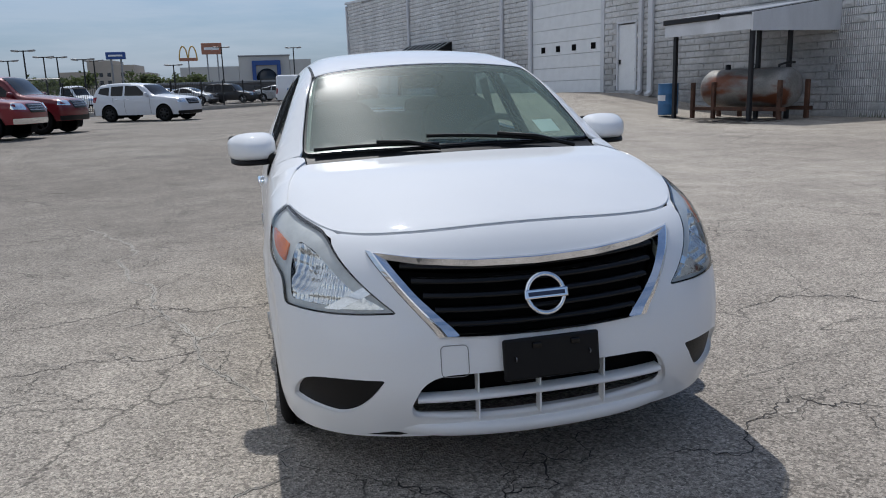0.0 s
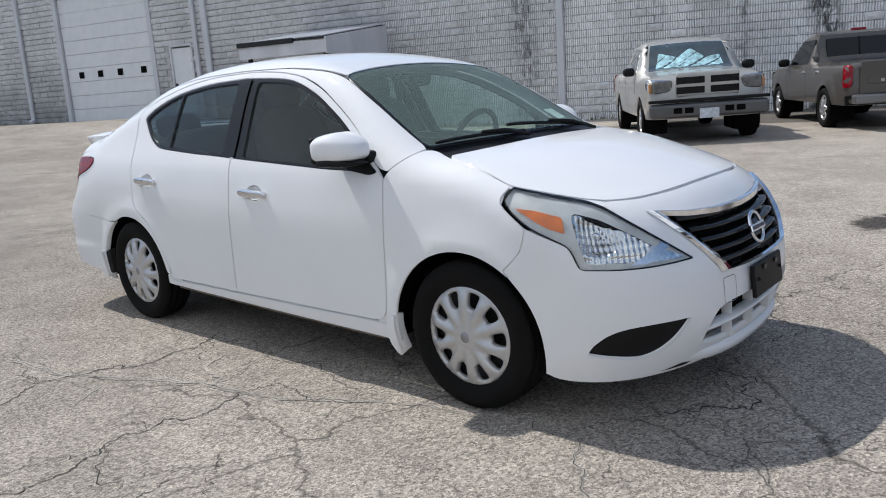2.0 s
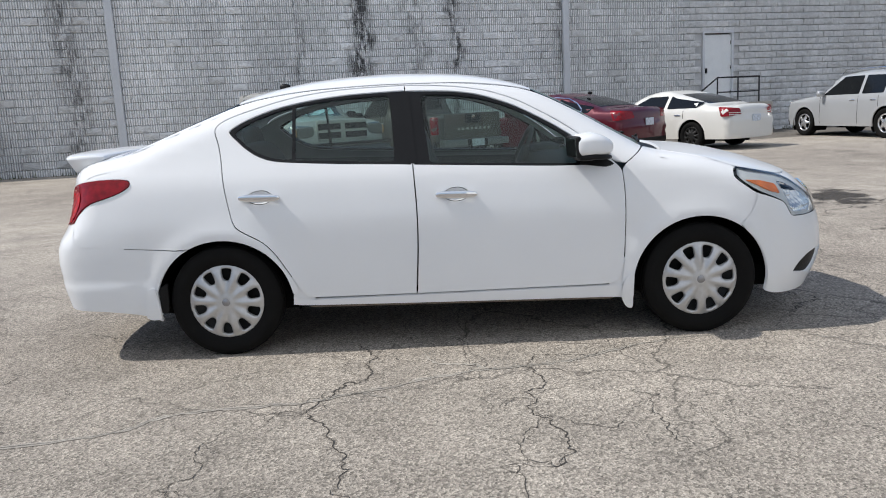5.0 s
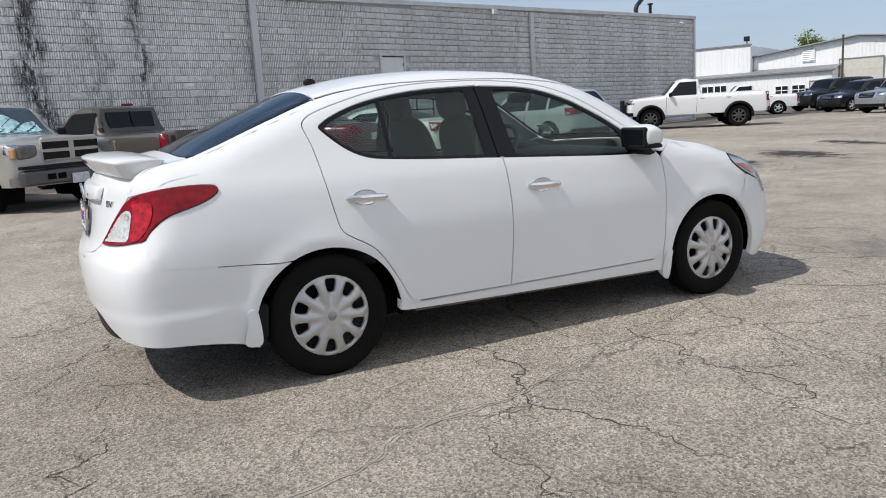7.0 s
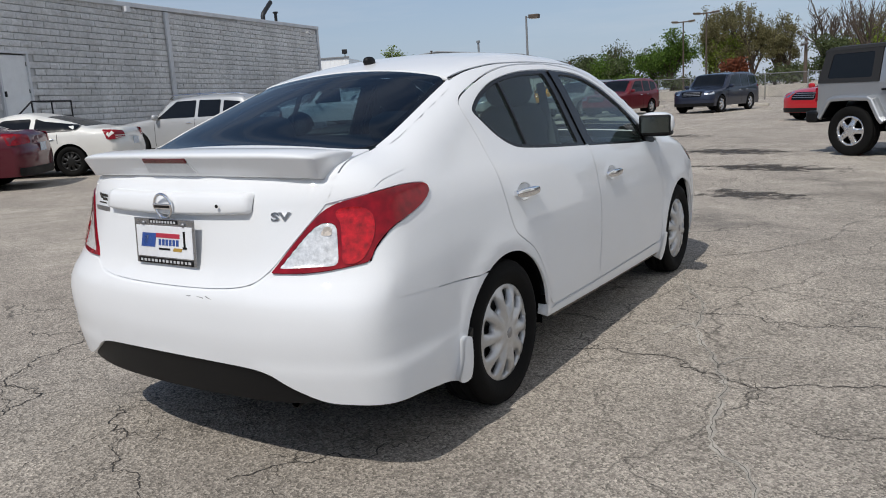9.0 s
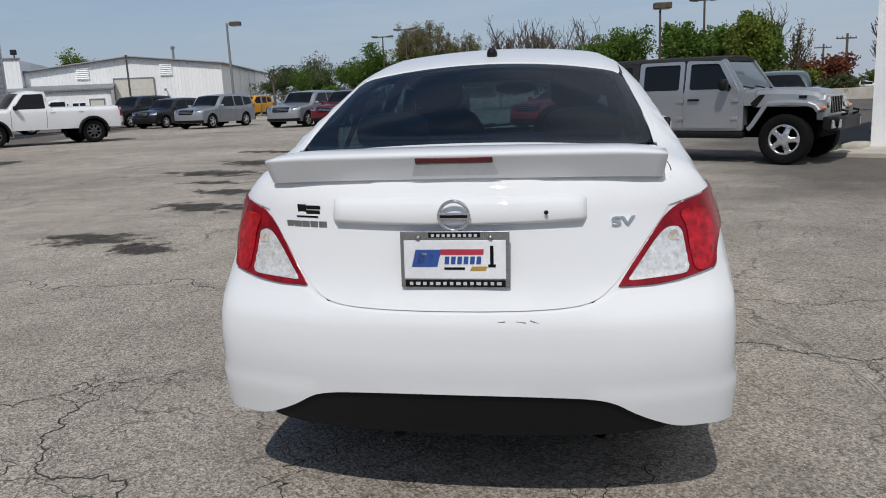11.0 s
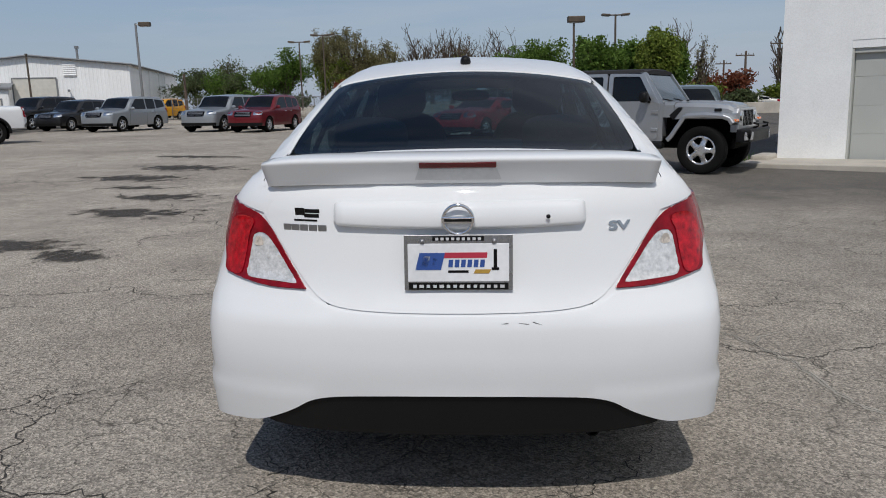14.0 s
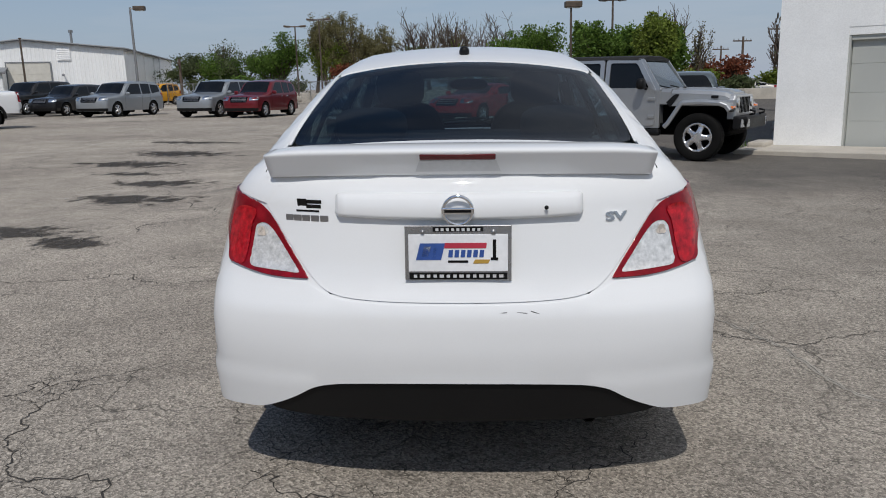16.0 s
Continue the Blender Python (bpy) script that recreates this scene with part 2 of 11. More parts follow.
def curve(pts, sigma=0.03):
    """A smooth function through (at, value) pairs."""
    x, z = np.array(sorted(pts), float).T
    h, d = np.diff(x), np.diff(z) / np.diff(x)
    m = np.r_[d[0], np.zeros(len(x) - 2), d[-1]]
    for i in range(1, len(x) - 1):
        if d[i - 1] * d[i] > 0:
            a, b = 2 * h[i] + h[i - 1], h[i] + 2 * h[i - 1]
            m[i] = (a + b) / (a / d[i - 1] + b / d[i])
    g = np.arange(x[0] - 0.6, x[-1] + 0.6, 0.004)
    i = np.clip(np.searchsorted(x, g) - 1, 0, len(h) - 1)
    t = (g - x[i]) / h[i]
    v = ((1 + 2 * t) * (1 - t) ** 2 * z[i] + t * (1 - t) ** 2 * h[i] * m[i] + t * t * (3 - 2 * t) * z[i + 1] + t * t * (t - 1) * h[i] * m[i + 1])
    v = np.where(g < x[0], z[0] + m[0] * (g - x[0]), np.where(g > x[-1], z[-1] + m[-1] * (g - x[-1]), v))
    if sigma:
        k = np.exp(-0.5 * (np.arange(-3 * sigma, 3 * sigma + 1e-6, 0.004) / sigma) ** 2)
        pad = len(k) // 2
        v = np.convolve(np.r_[v[0] - (v[1] - v[0]) * np.arange(pad, 0, -1), v, v[-1] + (v[-1] - v[-2]) * np.arange(1, pad + 1)], k / k.sum(), "same")[pad:len(g) + pad]
    return lambda q: np.interp(q, g, v)


def smax(a, b, k):
    h = np.maximum(k - np.abs(a - b), 0) / k
    return np.maximum(a, b) + h * h * k / 4


class Shape:
    """A car body's outer skin, as the inside of its side, top, front and rear surfaces. x ahead, y to the left, z up."""

    def __init__(self, top, side, plan, front, rear, bend, crown, bow_f, bow_r, soft=(0.11, 0.12), hubs=(1.3, -1.3), hub_z=0.305, flare=0.012, cx=1.2):
        self.top, self.side, self.plan, self.front, self.rear, self.bend, self.crown = top, side, plan, front, rear, bend, crown
        self.square = lambda z: 0.0 * z
        self.bow_f, self.bow_r, self.soft, self.hubs, self.hub_z, self.flare, self.cx = bow_f, bow_r, soft, hubs, hub_z, flare, cx

    def value(self, p):
        x, y, z = p.T
        y2 = y * y
        wide = self.side(z) + self.plan(x)
        for hx in self.hubs:
            r = np.hypot(x - hx, z - self.hub_z)
            wide = wide + self.flare * np.exp(-((r - 0.37) / 0.06) ** 2)
        k = self.square(z)
        crease = np.clip((0.462 - z) / 0.03, 0, 1) * np.clip((-1.62 - x) / 0.25, 0, 1) * (k > 0)
        wide = wide + k * (0.022 * np.clip((-1.7 - x) / 0.35, 0, 1) + 0.012 * np.clip((x - 1.7) / 0.3, 0, 1)) + 0.013 * crease
        s = np.abs(y) - wide
        t = z - self.top(x + self.bend(x) * y2) + self.crown(x) * y2
        f = x - self.front(z) + (1 - 0.12 * k) * (self.bow_f[0] * y2 + self.bow_f[1] * y2 * y2)
        r = self.rear(z) - x + (1 - 0.42 * k) * (self.bow_r[0] * y2 + self.bow_r[1] * y2 * y2) - 0.006 * crease
        return smax(smax(s, np.maximum(f, r), self.soft[1]), t, self.soft[0])

    def normal(self, p):
        e = 0.004
        n = np.stack([self.value(p + e * np.eye(3)[i]) - self.value(p - e * np.eye(3)[i]) for i in range(3)], 1)
        return n / np.maximum(np.linalg.norm(n, axis=1, keepdims=True), 1e-9)

    def project(self, axis, q):
        """Where the skin lies over points of a side (R, L), top (T), front (F) or back (B) view."""
        q = np.asarray(q, float).reshape(-1, 2)
        a, b, o = q[:, 0], q[:, 1], np.zeros(len(q))
        if axis in "RL":
            sg = -1 if axis == "R" else 1
            start, way, far = np.stack([a, o + sg * 1.5, b], 1), np.stack([o, o - sg, o], 1), 1.5
        elif axis == "T":
            start, way, far = np.stack([a, b, o + 3.2], 1), np.stack([o, o, o - 1], 1), 3.0
        else:
            sg = 1 if axis == "F" else -1
            c, s = np.cos(a / 0.9), np.sin(a / 0.9)
            start, way, far = np.stack([sg * (self.cx + 2.6 * c), 2.6 * s, b], 1), np.stack([-sg * c, -s, o], 1), 2.6
        lo, hi = np.zeros(len(q)), np.full(len(q), far)
        for _ in range(26):
            mid = (lo + hi) / 2
            out = self.value(start + mid[:, None] * way) > 0
            lo, hi = np.where(out, mid, lo), np.where(out, hi, mid)
        return start + hi[:, None] * way

    def flat(self, axis, p):
        """The view's coordinates of places on the skin."""
        p = np.asarray(p, float).reshape(-1, 3)
        if axis in "RL":
            return p[:, [0, 2]]
        if axis == "T":
            return p[:, :2]
        sg = 1 if axis == "F" else -1
        return np.stack([0.9 * np.arctan2(p[:, 1], sg * p[:, 0] - self.cx), p[:, 2]], 1)


def fillet(pts, r=0.02, step=0.03):
    """A closed outline with rounded corners; a point's own third number overrides the radius."""
    out = []
    n = len(pts)
    for i in range(n):
        p, a, b = (np.array(pts[j % n][:2], float) for j in (i, i - 1, i + 1))
        rr = pts[i][2] if len(pts[i]) > 2 else r
        la, lb = np.linalg.norm(a - p), np.linalg.norm(b - p)
        if rr <= 0 or la < 1e-6 or lb < 1e-6:
            out.append(p)
            continue
        s, e = p + (a - p) * min(rr / la, 0.49), p + (b - p) * min(rr / lb, 0.49)
        k = max(2, int(np.linalg.norm(e - s) / step) + 3)
        for t in np.linspace(0, 1, k):
            out.append((1 - t) ** 2 * s + 2 * t * (1 - t) * p + t * t * e)
    fine = []
    for a, b in zip(out, out[1:] + out[:1]):
        k = max(1, int(math.ceil(np.linalg.norm(b - a) / step)))
        fine += [a + (b - a) * t / k for t in range(k)]
    fine = [p for i, p in enumerate(fine) if np.linalg.norm(p - fine[i - 1]) > 1e-4]
    return np.array(fine)


def inset(loop, d):
    """An outline moved inwards."""
    nxt, prv = np.roll(loop, -1, 0), np.roll(loop, 1, 0)
    area = np.sum(loop[:, 0] * nxt[:, 1] - nxt[:, 0] * loop[:, 1])
    t = nxt - prv
    n = np.stack([-t[:, 1], t[:, 0]], 1) * (1 if area > 0 else -1)
    return loop + d * n / np.maximum(np.linalg.norm(n, axis=1, keepdims=True), 1e-9)


def inside(q, loop):
    a, b = loop, np.roll(loop, -1, 0)
    hit = np.zeros(len(q), bool)
    for (ax, ay), (bx, by) in zip(a, b):
        if ay != by:
            hit ^= ((q[:, 1] < ay) != (q[:, 1] < by)) & (q[:, 0] < (bx - ax) * (q[:, 1] - ay) / (by - ay) + ax)
    return hit


def fill(loop, holes=(), step=0.05):
    """Triangles that fill an outline with holes, with an even grid of points inside."""
    from mathutils.geometry import delaunay_2d_cdt
    lo, hi = loop.min(0), loop.max(0)
    gx, gy = np.meshgrid(np.arange(lo[0] + step / 2, hi[0], step), np.arange(lo[1] + step / 2, hi[1], step))
    gx[1::2] += step / 2
    q = np.stack([gx.ravel(), gy.ravel()], 1)
    q = q[inside(q, loop)]
    edge = np.concatenate([loop, *holes]) if len(holes) else loop
    for h in holes:
        q = q[~inside(q, h)]
    if len(q):
        far = np.min(np.linalg.norm(q[:, None] - edge[None], axis=2), axis=1) if len(q) * len(edge) < 4e6 else np.full(len(q), 1.0)
        q = q[far > step * 0.45]
    pts, edges = [], []
    for lp in (loop, *holes):
        k = len(pts)
        pts += [Vector(p) for p in lp]
        edges += [(k + i, k + (i + 1) % len(lp)) for i in range(len(lp))]
    pts += [Vector(p) for p in q]
    v, _, f, *_ = delaunay_2d_cdt(pts, edges, [], 4, 1e-6)
    v = np.array([tuple(p) for p in v])
    mid = np.array([v[list(t)].mean(0) for t in f])
    keep = inside(mid, loop)
    for h in holes:
        keep &= ~inside(mid, h)
    tri = []
    for t, ok in zip(f, keep):
        t = list(t)
        if not ok:
            continue
        a = sum(v[t[i - 1]][0] * v[t[i]][1] - v[t[i]][0] * v[t[i - 1]][1] for i in range(len(t)))
        if abs(a) > 1e-10:
            tri.append(t if a > 0 else t[::-1])
    return v, tri


def skin(shape, axis, loop, holes=(), step=0.05, gap=0.0024, roll=0.014, off=0.0, bulge=None):
    """A sheet-metal panel: an outline in one of the views, laid on the skin, with its edges turned in. Vertices, faces, normals."""
    loop = inset(np.asarray(loop), gap) if gap else np.asarray(loop)
    holes = [inset(np.asarray(h), -gap) if gap else np.asarray(h) for h in holes]
    v2, tri = fill(loop, holes, step)
    p = shape.project(axis, v2)
    n = shape.normal(p)
    lift = off if bulge is None else off + bulge(v2)
    p = p + n * (lift[:, None] if isinstance(lift, np.ndarray) else lift)
    a, b, c = (p[[t[i] for t in tri]] for i in range(3))
    if np.sum(np.cross(b - a, c - a) * n[[t[0] for t in tri]]) < 0:
        tri = [t[::-1] for t in tri]
    if bulge is not None:
        fn = np.cross(p[[t[1] for t in tri]] - p[[t[0] for t in tri]], p[[t[2] for t in tri]] - p[[t[0] for t in tri]])
        n = np.zeros_like(p)
        for k in range(3):
            np.add.at(n, [t[k] for t in tri], fn)
        n /= np.maximum(np.linalg.norm(n, axis=1, keepdims=True), 1e-12)
    if not roll:
        return p, tri, n
    count = {}
    for t in tri:
        for i in range(len(t)):
            count[(t[i], t[(i + 1) % len(t)])] = 1
    rim = [(i, j) for i, j in count if (j, i) not in count]
    low, outw = {}, {}
    for i, j in rim:
        o = np.cross(p[j] - p[i], n[i])
        for k in (i, j):
            outw[k] = outw.get(k, 0) + o
            low.setdefault(k, len(p) + len(low))
    ks = list(low)
    p2 = np.array([p[k] - n[k] * roll for k in ks])
    n2 = np.array([outw[k] / max(np.linalg.norm(outw[k]), 1e-9) for k in ks])
    faces = list(tri) + [(j, i, low[i], low[j]) for i, j in rim]
    return np.concatenate([p, p2]), faces, np.concatenate([n, n2])


def merged(*pieces):
    v, f, n, k = [], [], [], 0
    for p in pieces:
        v.append(np.asarray(p[0], float)), n.append(np.asarray(p[2], float))
        f += [tuple(i + k for i in t) for t in p[1]]
        k += len(p[0])
    return np.concatenate(v), f, np.concatenate(n)


def panel(name, piece, material, parent, label=""):
    return part(name, mesh_of(name, *piece), material, parent, label)


# ---- the white sedan ----
SEDAN = Shape(
    top=curve([(-2.32, 1.03), (-2.22, 1.095), (-2.1, 1.117), (-1.95, 1.13), (-1.88, 1.146), (-1.7, 1.222), (-1.5, 1.303), (-1.3, 1.38), (-1.2, 1.417),
               (-1.04, 1.455), (-0.77, 1.495), (-0.4, 1.512), (0.0, 1.495), (0.2, 1.465), (0.4, 1.415), (0.6, 1.328), (0.8, 1.218), (1.0, 1.104),
               (1.12, 1.042), (1.2, 1.026), (1.42, 1.004), (1.65, 0.954), (1.85, 0.89), (1.97, 0.846), (2.06, 0.795), (2.14, 0.72), (2.25, 0.56)], 0.035),
    side=curve([(0.12, 0.782), (0.2, 0.808), (0.3, 0.827), (0.45, 0.834), (0.6, 0.836), (0.72, 0.832), (0.82, 0.818), (0.9, 0.803), (0.97, 0.783), (1.02, 0.757),
                (1.1, 0.718), (1.2, 0.672), (1.3, 0.622), (1.4, 0.565), (1.5, 0.49)], 0.025),
    plan=curve([(-2.4, -0.08), (-2.2, -0.048), (-2.0, -0.022), (-1.7, -0.004), (-1.2, 0.0), (0.0, 0.006), (1.2, 0.0), (1.5, -0.006), (1.8, -0.03), (2.1, -0.085)], 0.06),
    front=curve([(0.1, 2.05), (0.2, 2.10), (0.3, 2.15), (0.4, 2.176), (0.5, 2.172), (0.56, 2.16), (0.66, 2.128), (0.74, 2.092), (0.8, 2.06), (0.9, 2.0), (1.0, 1.94)], 0.02),
    rear=curve([(0.1, -2.245), (0.25, -2.29), (0.32, -2.308), (0.43, -2.332), (0.55, -2.348), (0.64, -2.348), (0.68, -2.33), (0.74, -2.297), (0.85, -2.275), (0.95, -2.258),
                (1.05, -2.235), (1.12, -2.20), (1.3, -2.1)], 0.018),
    bend=curve([(-2.4, -0.12), (-1.8, -0.15), (-1.2, -0.05), (-0.4, 0.0), (0.4, 0.03), (0.9, 0.18), (1.2, 0.2), (2.2, 0.2)], 0.08),
    crown=curve([(-2.4, 0.12), (-2.1, 0.1), (-1.85, 0.05), (-1.5, 0.1), (-1.2, 0.14), (-0.4, 0.15), (0.4, 0.09), (1.0, 0.035), (1.2, 0.05), (1.6, 0.11), (2.2, 0.12)], 0.08),
    bow_f=(0.165, 0.70), bow_r=(0.15, 0.42), soft=(0.10, 0.07), hub_z=0.305)
SEDAN.square = lambda z: np.clip((0.96 - z) / 0.40, 0, 1) ** 2 * (3 - 2 * np.clip((0.96 - z) / 0.40, 0, 1))


def mirrored(loop):
    loop = np.array(loop)
    loop[:, 0] *= -1
    return loop[::-1]


def on_top(s, x, y):
    return s.project("T", [(x, y)])[0]


def side_of_top(s, x, y):
    """A place given from above, in the side view."""
    return tuple(s.flat("R", on_top(s, x, -abs(y)))[0])


def front_at(s, x, y, z):
    return tuple(s.flat("F", (x, y, z))[0])


def back_at(s, x, y, z):
    return tuple(s.flat("B", (x, y, z))[0])


def side_to(s, axis, x, z):
    """A place of the right side view, in the front or back view."""
    return tuple(s.flat(axis, s.project("R", [(x, z)]))[0])


def arch(cx, cz, a, b, start, stop, n=22):
    """Part of a wheel arch's edge, by angles from straight ahead upwards."""
    return [(cx + a * math.cos(radians(t)), cz + b * math.sin(radians(t)), 0) for t in np.linspace(start, stop, n)]


def superblob(size, at, power=3.0, n=20, squeeze=None):
    """A rounded block. squeeze: how its section changes along x."""
    v, f = [], []
    for i in range(n + 1):
        a = -math.pi / 2 + math.pi * i / n
        for j in range(2 * n):
            b = 2 * math.pi * j / (2 * n)
            e = 2 / power
            ca, sa, cb, sb = math.cos(a), math.sin(a), math.cos(b), math.sin(b)
            p = [math.copysign(abs(ca) ** e, ca) * math.copysign(abs(cb) ** e, cb), math.copysign(abs(ca) ** e, ca) * math.copysign(abs(sb) ** e, sb),
                 math.copysign(abs(sa) ** e, sa)]
            p = [p[0] * size[0] / 2, p[1] * size[1] / 2, p[2] * size[2] / 2]
            if squeeze:
                p = squeeze(p)
            v.append((p[0] + at[0], p[1] + at[1], p[2] + at[2]))
    for i in range(n):
        for j in range(2 * n):
            a, b = i * 2 * n + j, i * 2 * n + (j + 1) % (2 * n)
            f.append((a, b, b + 2 * n, a + 2 * n))
    return v, f


def strip_of(points, normals, width, lift=0.0):
    """A thin flat band along points that lie on a surface."""
    pts, nn = np.asarray(points), np.asarray(normals)
    t = np.gradient(pts, axis=0)
    w = np.cross(t, nn)
    w /= np.linalg.norm(w, axis=1, keepdims=True)
    v = np.concatenate([pts + w * width / 2 + nn * lift, pts - w * width / 2 + nn * lift])
    n = len(pts)
    return v, [(i, i + 1, n + i + 1, n + i) for i in range(n - 1)], np.concatenate([nn, nn])


def bezel(shape, axis, loop, width, off, step=0.02, roll=0.012):
    """A frame of even width just inside an outline."""
    return skin(shape, axis, loop, [inset(np.asarray(loop), width)], step, 0.0, roll, off)


def wheel_cover(r, depth):
    """A moulded ten-spoke wheel cover, its face towards -y: vertices, faces."""
    rim = fillet([(r * math.cos(a), r * math.sin(a)) for a in np.linspace(0, 2 * math.pi, 60, endpoint=False)], 0, 0.05)
    holes = []
    for k in range(10):
        a = 2 * math.pi * (k + 0.5) / 10
        def at(rr, da):
            return (rr * math.cos(a + da), rr * math.sin(a + da))
        holes.append(fillet([at(r * 0.895, -0.17), at(r * 0.905, 0), at(r * 0.895, 0.17), at(r * 0.74, 0.17), at(r * 0.60, 0.15), at(r * 0.56, 0), at(r * 0.60, -0.15), at(r * 0.74, -0.17)], 0.012, 0.010))
    v2, tri = fill(rim, holes, 0.011)
    rr = np.hypot(v2[:, 0], v2[:, 1]) / r
    ang = np.arctan2(v2[:, 1], v2[:, 0])
    spoke = np.cos(ang * 10) * 0.5 + 0.5
    h = depth * (1 - 0.75 * rr ** 3) + 0.016 * (spoke - 0.55) * np.clip((rr - 0.22) * 4, 0, 1) * np.clip((0.93 - rr) * 9, 0, 1)
    h = h + 0.005 * np.exp(-((rr - 0.13) / 0.03) ** 2) + 0.004 * np.exp(-((rr - 0.96) / 0.02) ** 2)
    v = np.stack([v2[:, 0], -h, v2[:, 1]], 1)
    n0 = len(v)
    count = {(t[i], t[(i + 1) % 3]) for t in tri for i in range(3)}
    rim_e = [(i, j) for i, j in count if (j, i) not in count]
    low = {}
    for i, j in rim_e:
        for k in (i, j):
            low.setdefault(k, n0 + len(low))
    v = np.concatenate([v, v[list(low)] + [0, 0.022, 0]])
    return v, [tuple(t) for t in tri] + [(j, i, low[i], low[j]) for i, j in rim_e]


def tyre_profile(r, rim, width):
    """Half-round tyre section with tread grooves and a bead."""
    w = width / 2
    pts = [(rim - 0.01, -w * 0.72), (rim + 0.004, -w * 0.86), (rim + 0.03, -w * 0.97), ((r + rim) / 2 + 0.005, -w * 1.03), (r - 0.035, -w * 0.98), (r - 0.012, -w * 0.88), (r - 0.003, -w * 0.74)]
    for g in (-0.48, 0.0, 0.48):
        pts += [(r, (g - 0.07) * w), (r - 0.008, (g - 0.05) * w), (r - 0.008, (g + 0.05) * w), (r, (g + 0.07) * w)]
    return pts + [(a, -b) for a, b in pts[6::-1]]


def add_wheel(parent, x, y, z, r, rim, width, face, side=-1, name="wheel"):
    """A wheel: tyre, face (vertices, faces, material) and brake behind it."""
    m = pose(x, y, z, 0, 0, 0 if side < 0 else 180)
    w = part(name, mesh_of("tyre_mesh", *lathe(tyre_profile(r, rim, width), 56)), RUBBER, parent, "black rubber tyre with moulded tread", m)
    for label_name, v, f, mt in face:
        part(label_name, mesh_of(label_name, v, f), mt, w)
    return w


SILL_RUST = surface("grimy_sill_rust", (0.11, 0.085, 0.06), 0.9, 0, 0.5, 14, 0.3, 60)
PILLAR_GREY = surface("grey_pillar_lining", (0.30, 0.30, 0.29), 0.85)


def build_sedan():
    s = SEDAN
    car = empty("white_sedan", pose(0, -0.016, 0, 0.75, 0, 0.917), "white compact four-door sedan with silver wheel covers parked on cracked asphalt", "car")
    ws_r = [(1.012, -0.645), (0.88, -0.628), (0.7, -0.598), (0.55, -0.57), (0.437, -0.542)]
    ditch = [(0.3, -0.535), (0.0, -0.53), (-0.4, -0.527), (-0.8, -0.527), (-1.05, -0.53)]
    bl_r = [(-1.213, -0.538), (-1.35, -0.556), (-1.55, -0.582), (-1.72, -0.598), (-1.83, -0.602)]
    # seams of the right side, seen from the side
    front_seam = [(0.884, 0.925), (0.895, 0.80, 0.3), (0.893, 0.637, 0.3), (0.882, 0.42, 0.2), (0.865, 0.335, 0.06), (0.815, 0.302, 0.05)]
    mid_seam = [(-0.252, 0.302, 0), (-0.223, 0.66, 0.3), (-0.236, 1.0, 0.3), (-0.27, 1.428, 0)]
    rear_seam = [(-1.322, 1.232, 0.03), (-1.285, 1.13, 0.1), (-1.262, 0.93, 0.2), (-1.22, 0.72, 0.05), (-1.168, 0.685, 0.05), (-1.035, 0.612, 0.1), (-0.93, 0.44, 0.1), (-0.878, 0.338, 0.06), (-0.835, 0.306, 0.03)]
    top_f = [(-0.119, 1.42), (0.036, 1.405), (0.19, 1.377), (0.341, 1.322), (0.461, 1.256), (0.61, 1.166), (0.757, 1.05), (0.846, 0.966)]
    top_r = [(-0.436, 1.426), (-0.598, 1.422), (-0.762, 1.409), (-0.929, 1.383), (-1.1, 1.339), (-1.239, 1.297), (-1.3, 1.266, 0.05)]
    R, L = "R", "L"
    front_door = fillet(front_seam + [(-0.25, 0.302, 0)] + mid_seam[1:] + [(a, b, 0.2) for a, b in top_f], 0.02, 0.03)
    rear_door = fillet(mid_seam + [(p[0], p[1], 0.2 if len(p) < 3 else p[2]) for p in top_r] + rear_seam, 0.02, 0.03)
    front_hole = fillet([(-0.229, 1.004, 0.004), (-0.258, 1.394, 0.004), (-0.186, 1.392, 0.2), (0.0, 1.382, 0.2), (0.14, 1.358, 0.2), (0.313, 1.296, 0.2), (0.43, 1.234, 0.2), (0.55, 1.166, 0.2),
                         (0.70, 1.058, 0.2), (0.81, 0.962, 0.02), (0.60, 0.957, 0.2), (-0.142, 0.999, 0.1)], 0.02, 0.025)
    rear_hole = fillet([(-0.247, 1.005, 0.004), (-0.276, 1.397, 0.004), (-0.36, 1.396, 0.2), (-0.648, 1.388, 0.2), (-0.951, 1.345, 0.2), (-1.15, 1.278, 0.2), (-1.243, 1.222, 0.02), (-1.13, 1.112, 0.2), (-1.02, 1.058, 0.1),
                        (-0.886, 1.044, 0.2), (-0.63, 1.026, 0.2), (-0.33, 1.011, 0.1)], 0.02, 0.025)
    fglass = fillet([(-0.145, 1.01, 0.02), (-0.185, 1.375, 0.03), (0.0, 1.366, 0.2), (0.14, 1.342, 0.2), (0.305, 1.283, 0.2), (0.42, 1.223, 0.2), (0.54, 1.153, 0.2), (0.63, 1.085, 0.1), (0.645, 0.97, 0.01), (0.59, 0.97, 0.1)], 0.02, 0.03)
    rglass = fillet([(-0.335, 1.026, 0.02), (-0.355, 1.38, 0.03), (-0.648, 1.373, 0.2), (-0.875, 1.343, 0.01), (-0.875, 1.056, 0.01), (-0.63, 1.04, 0.2)], 0.02, 0.03)
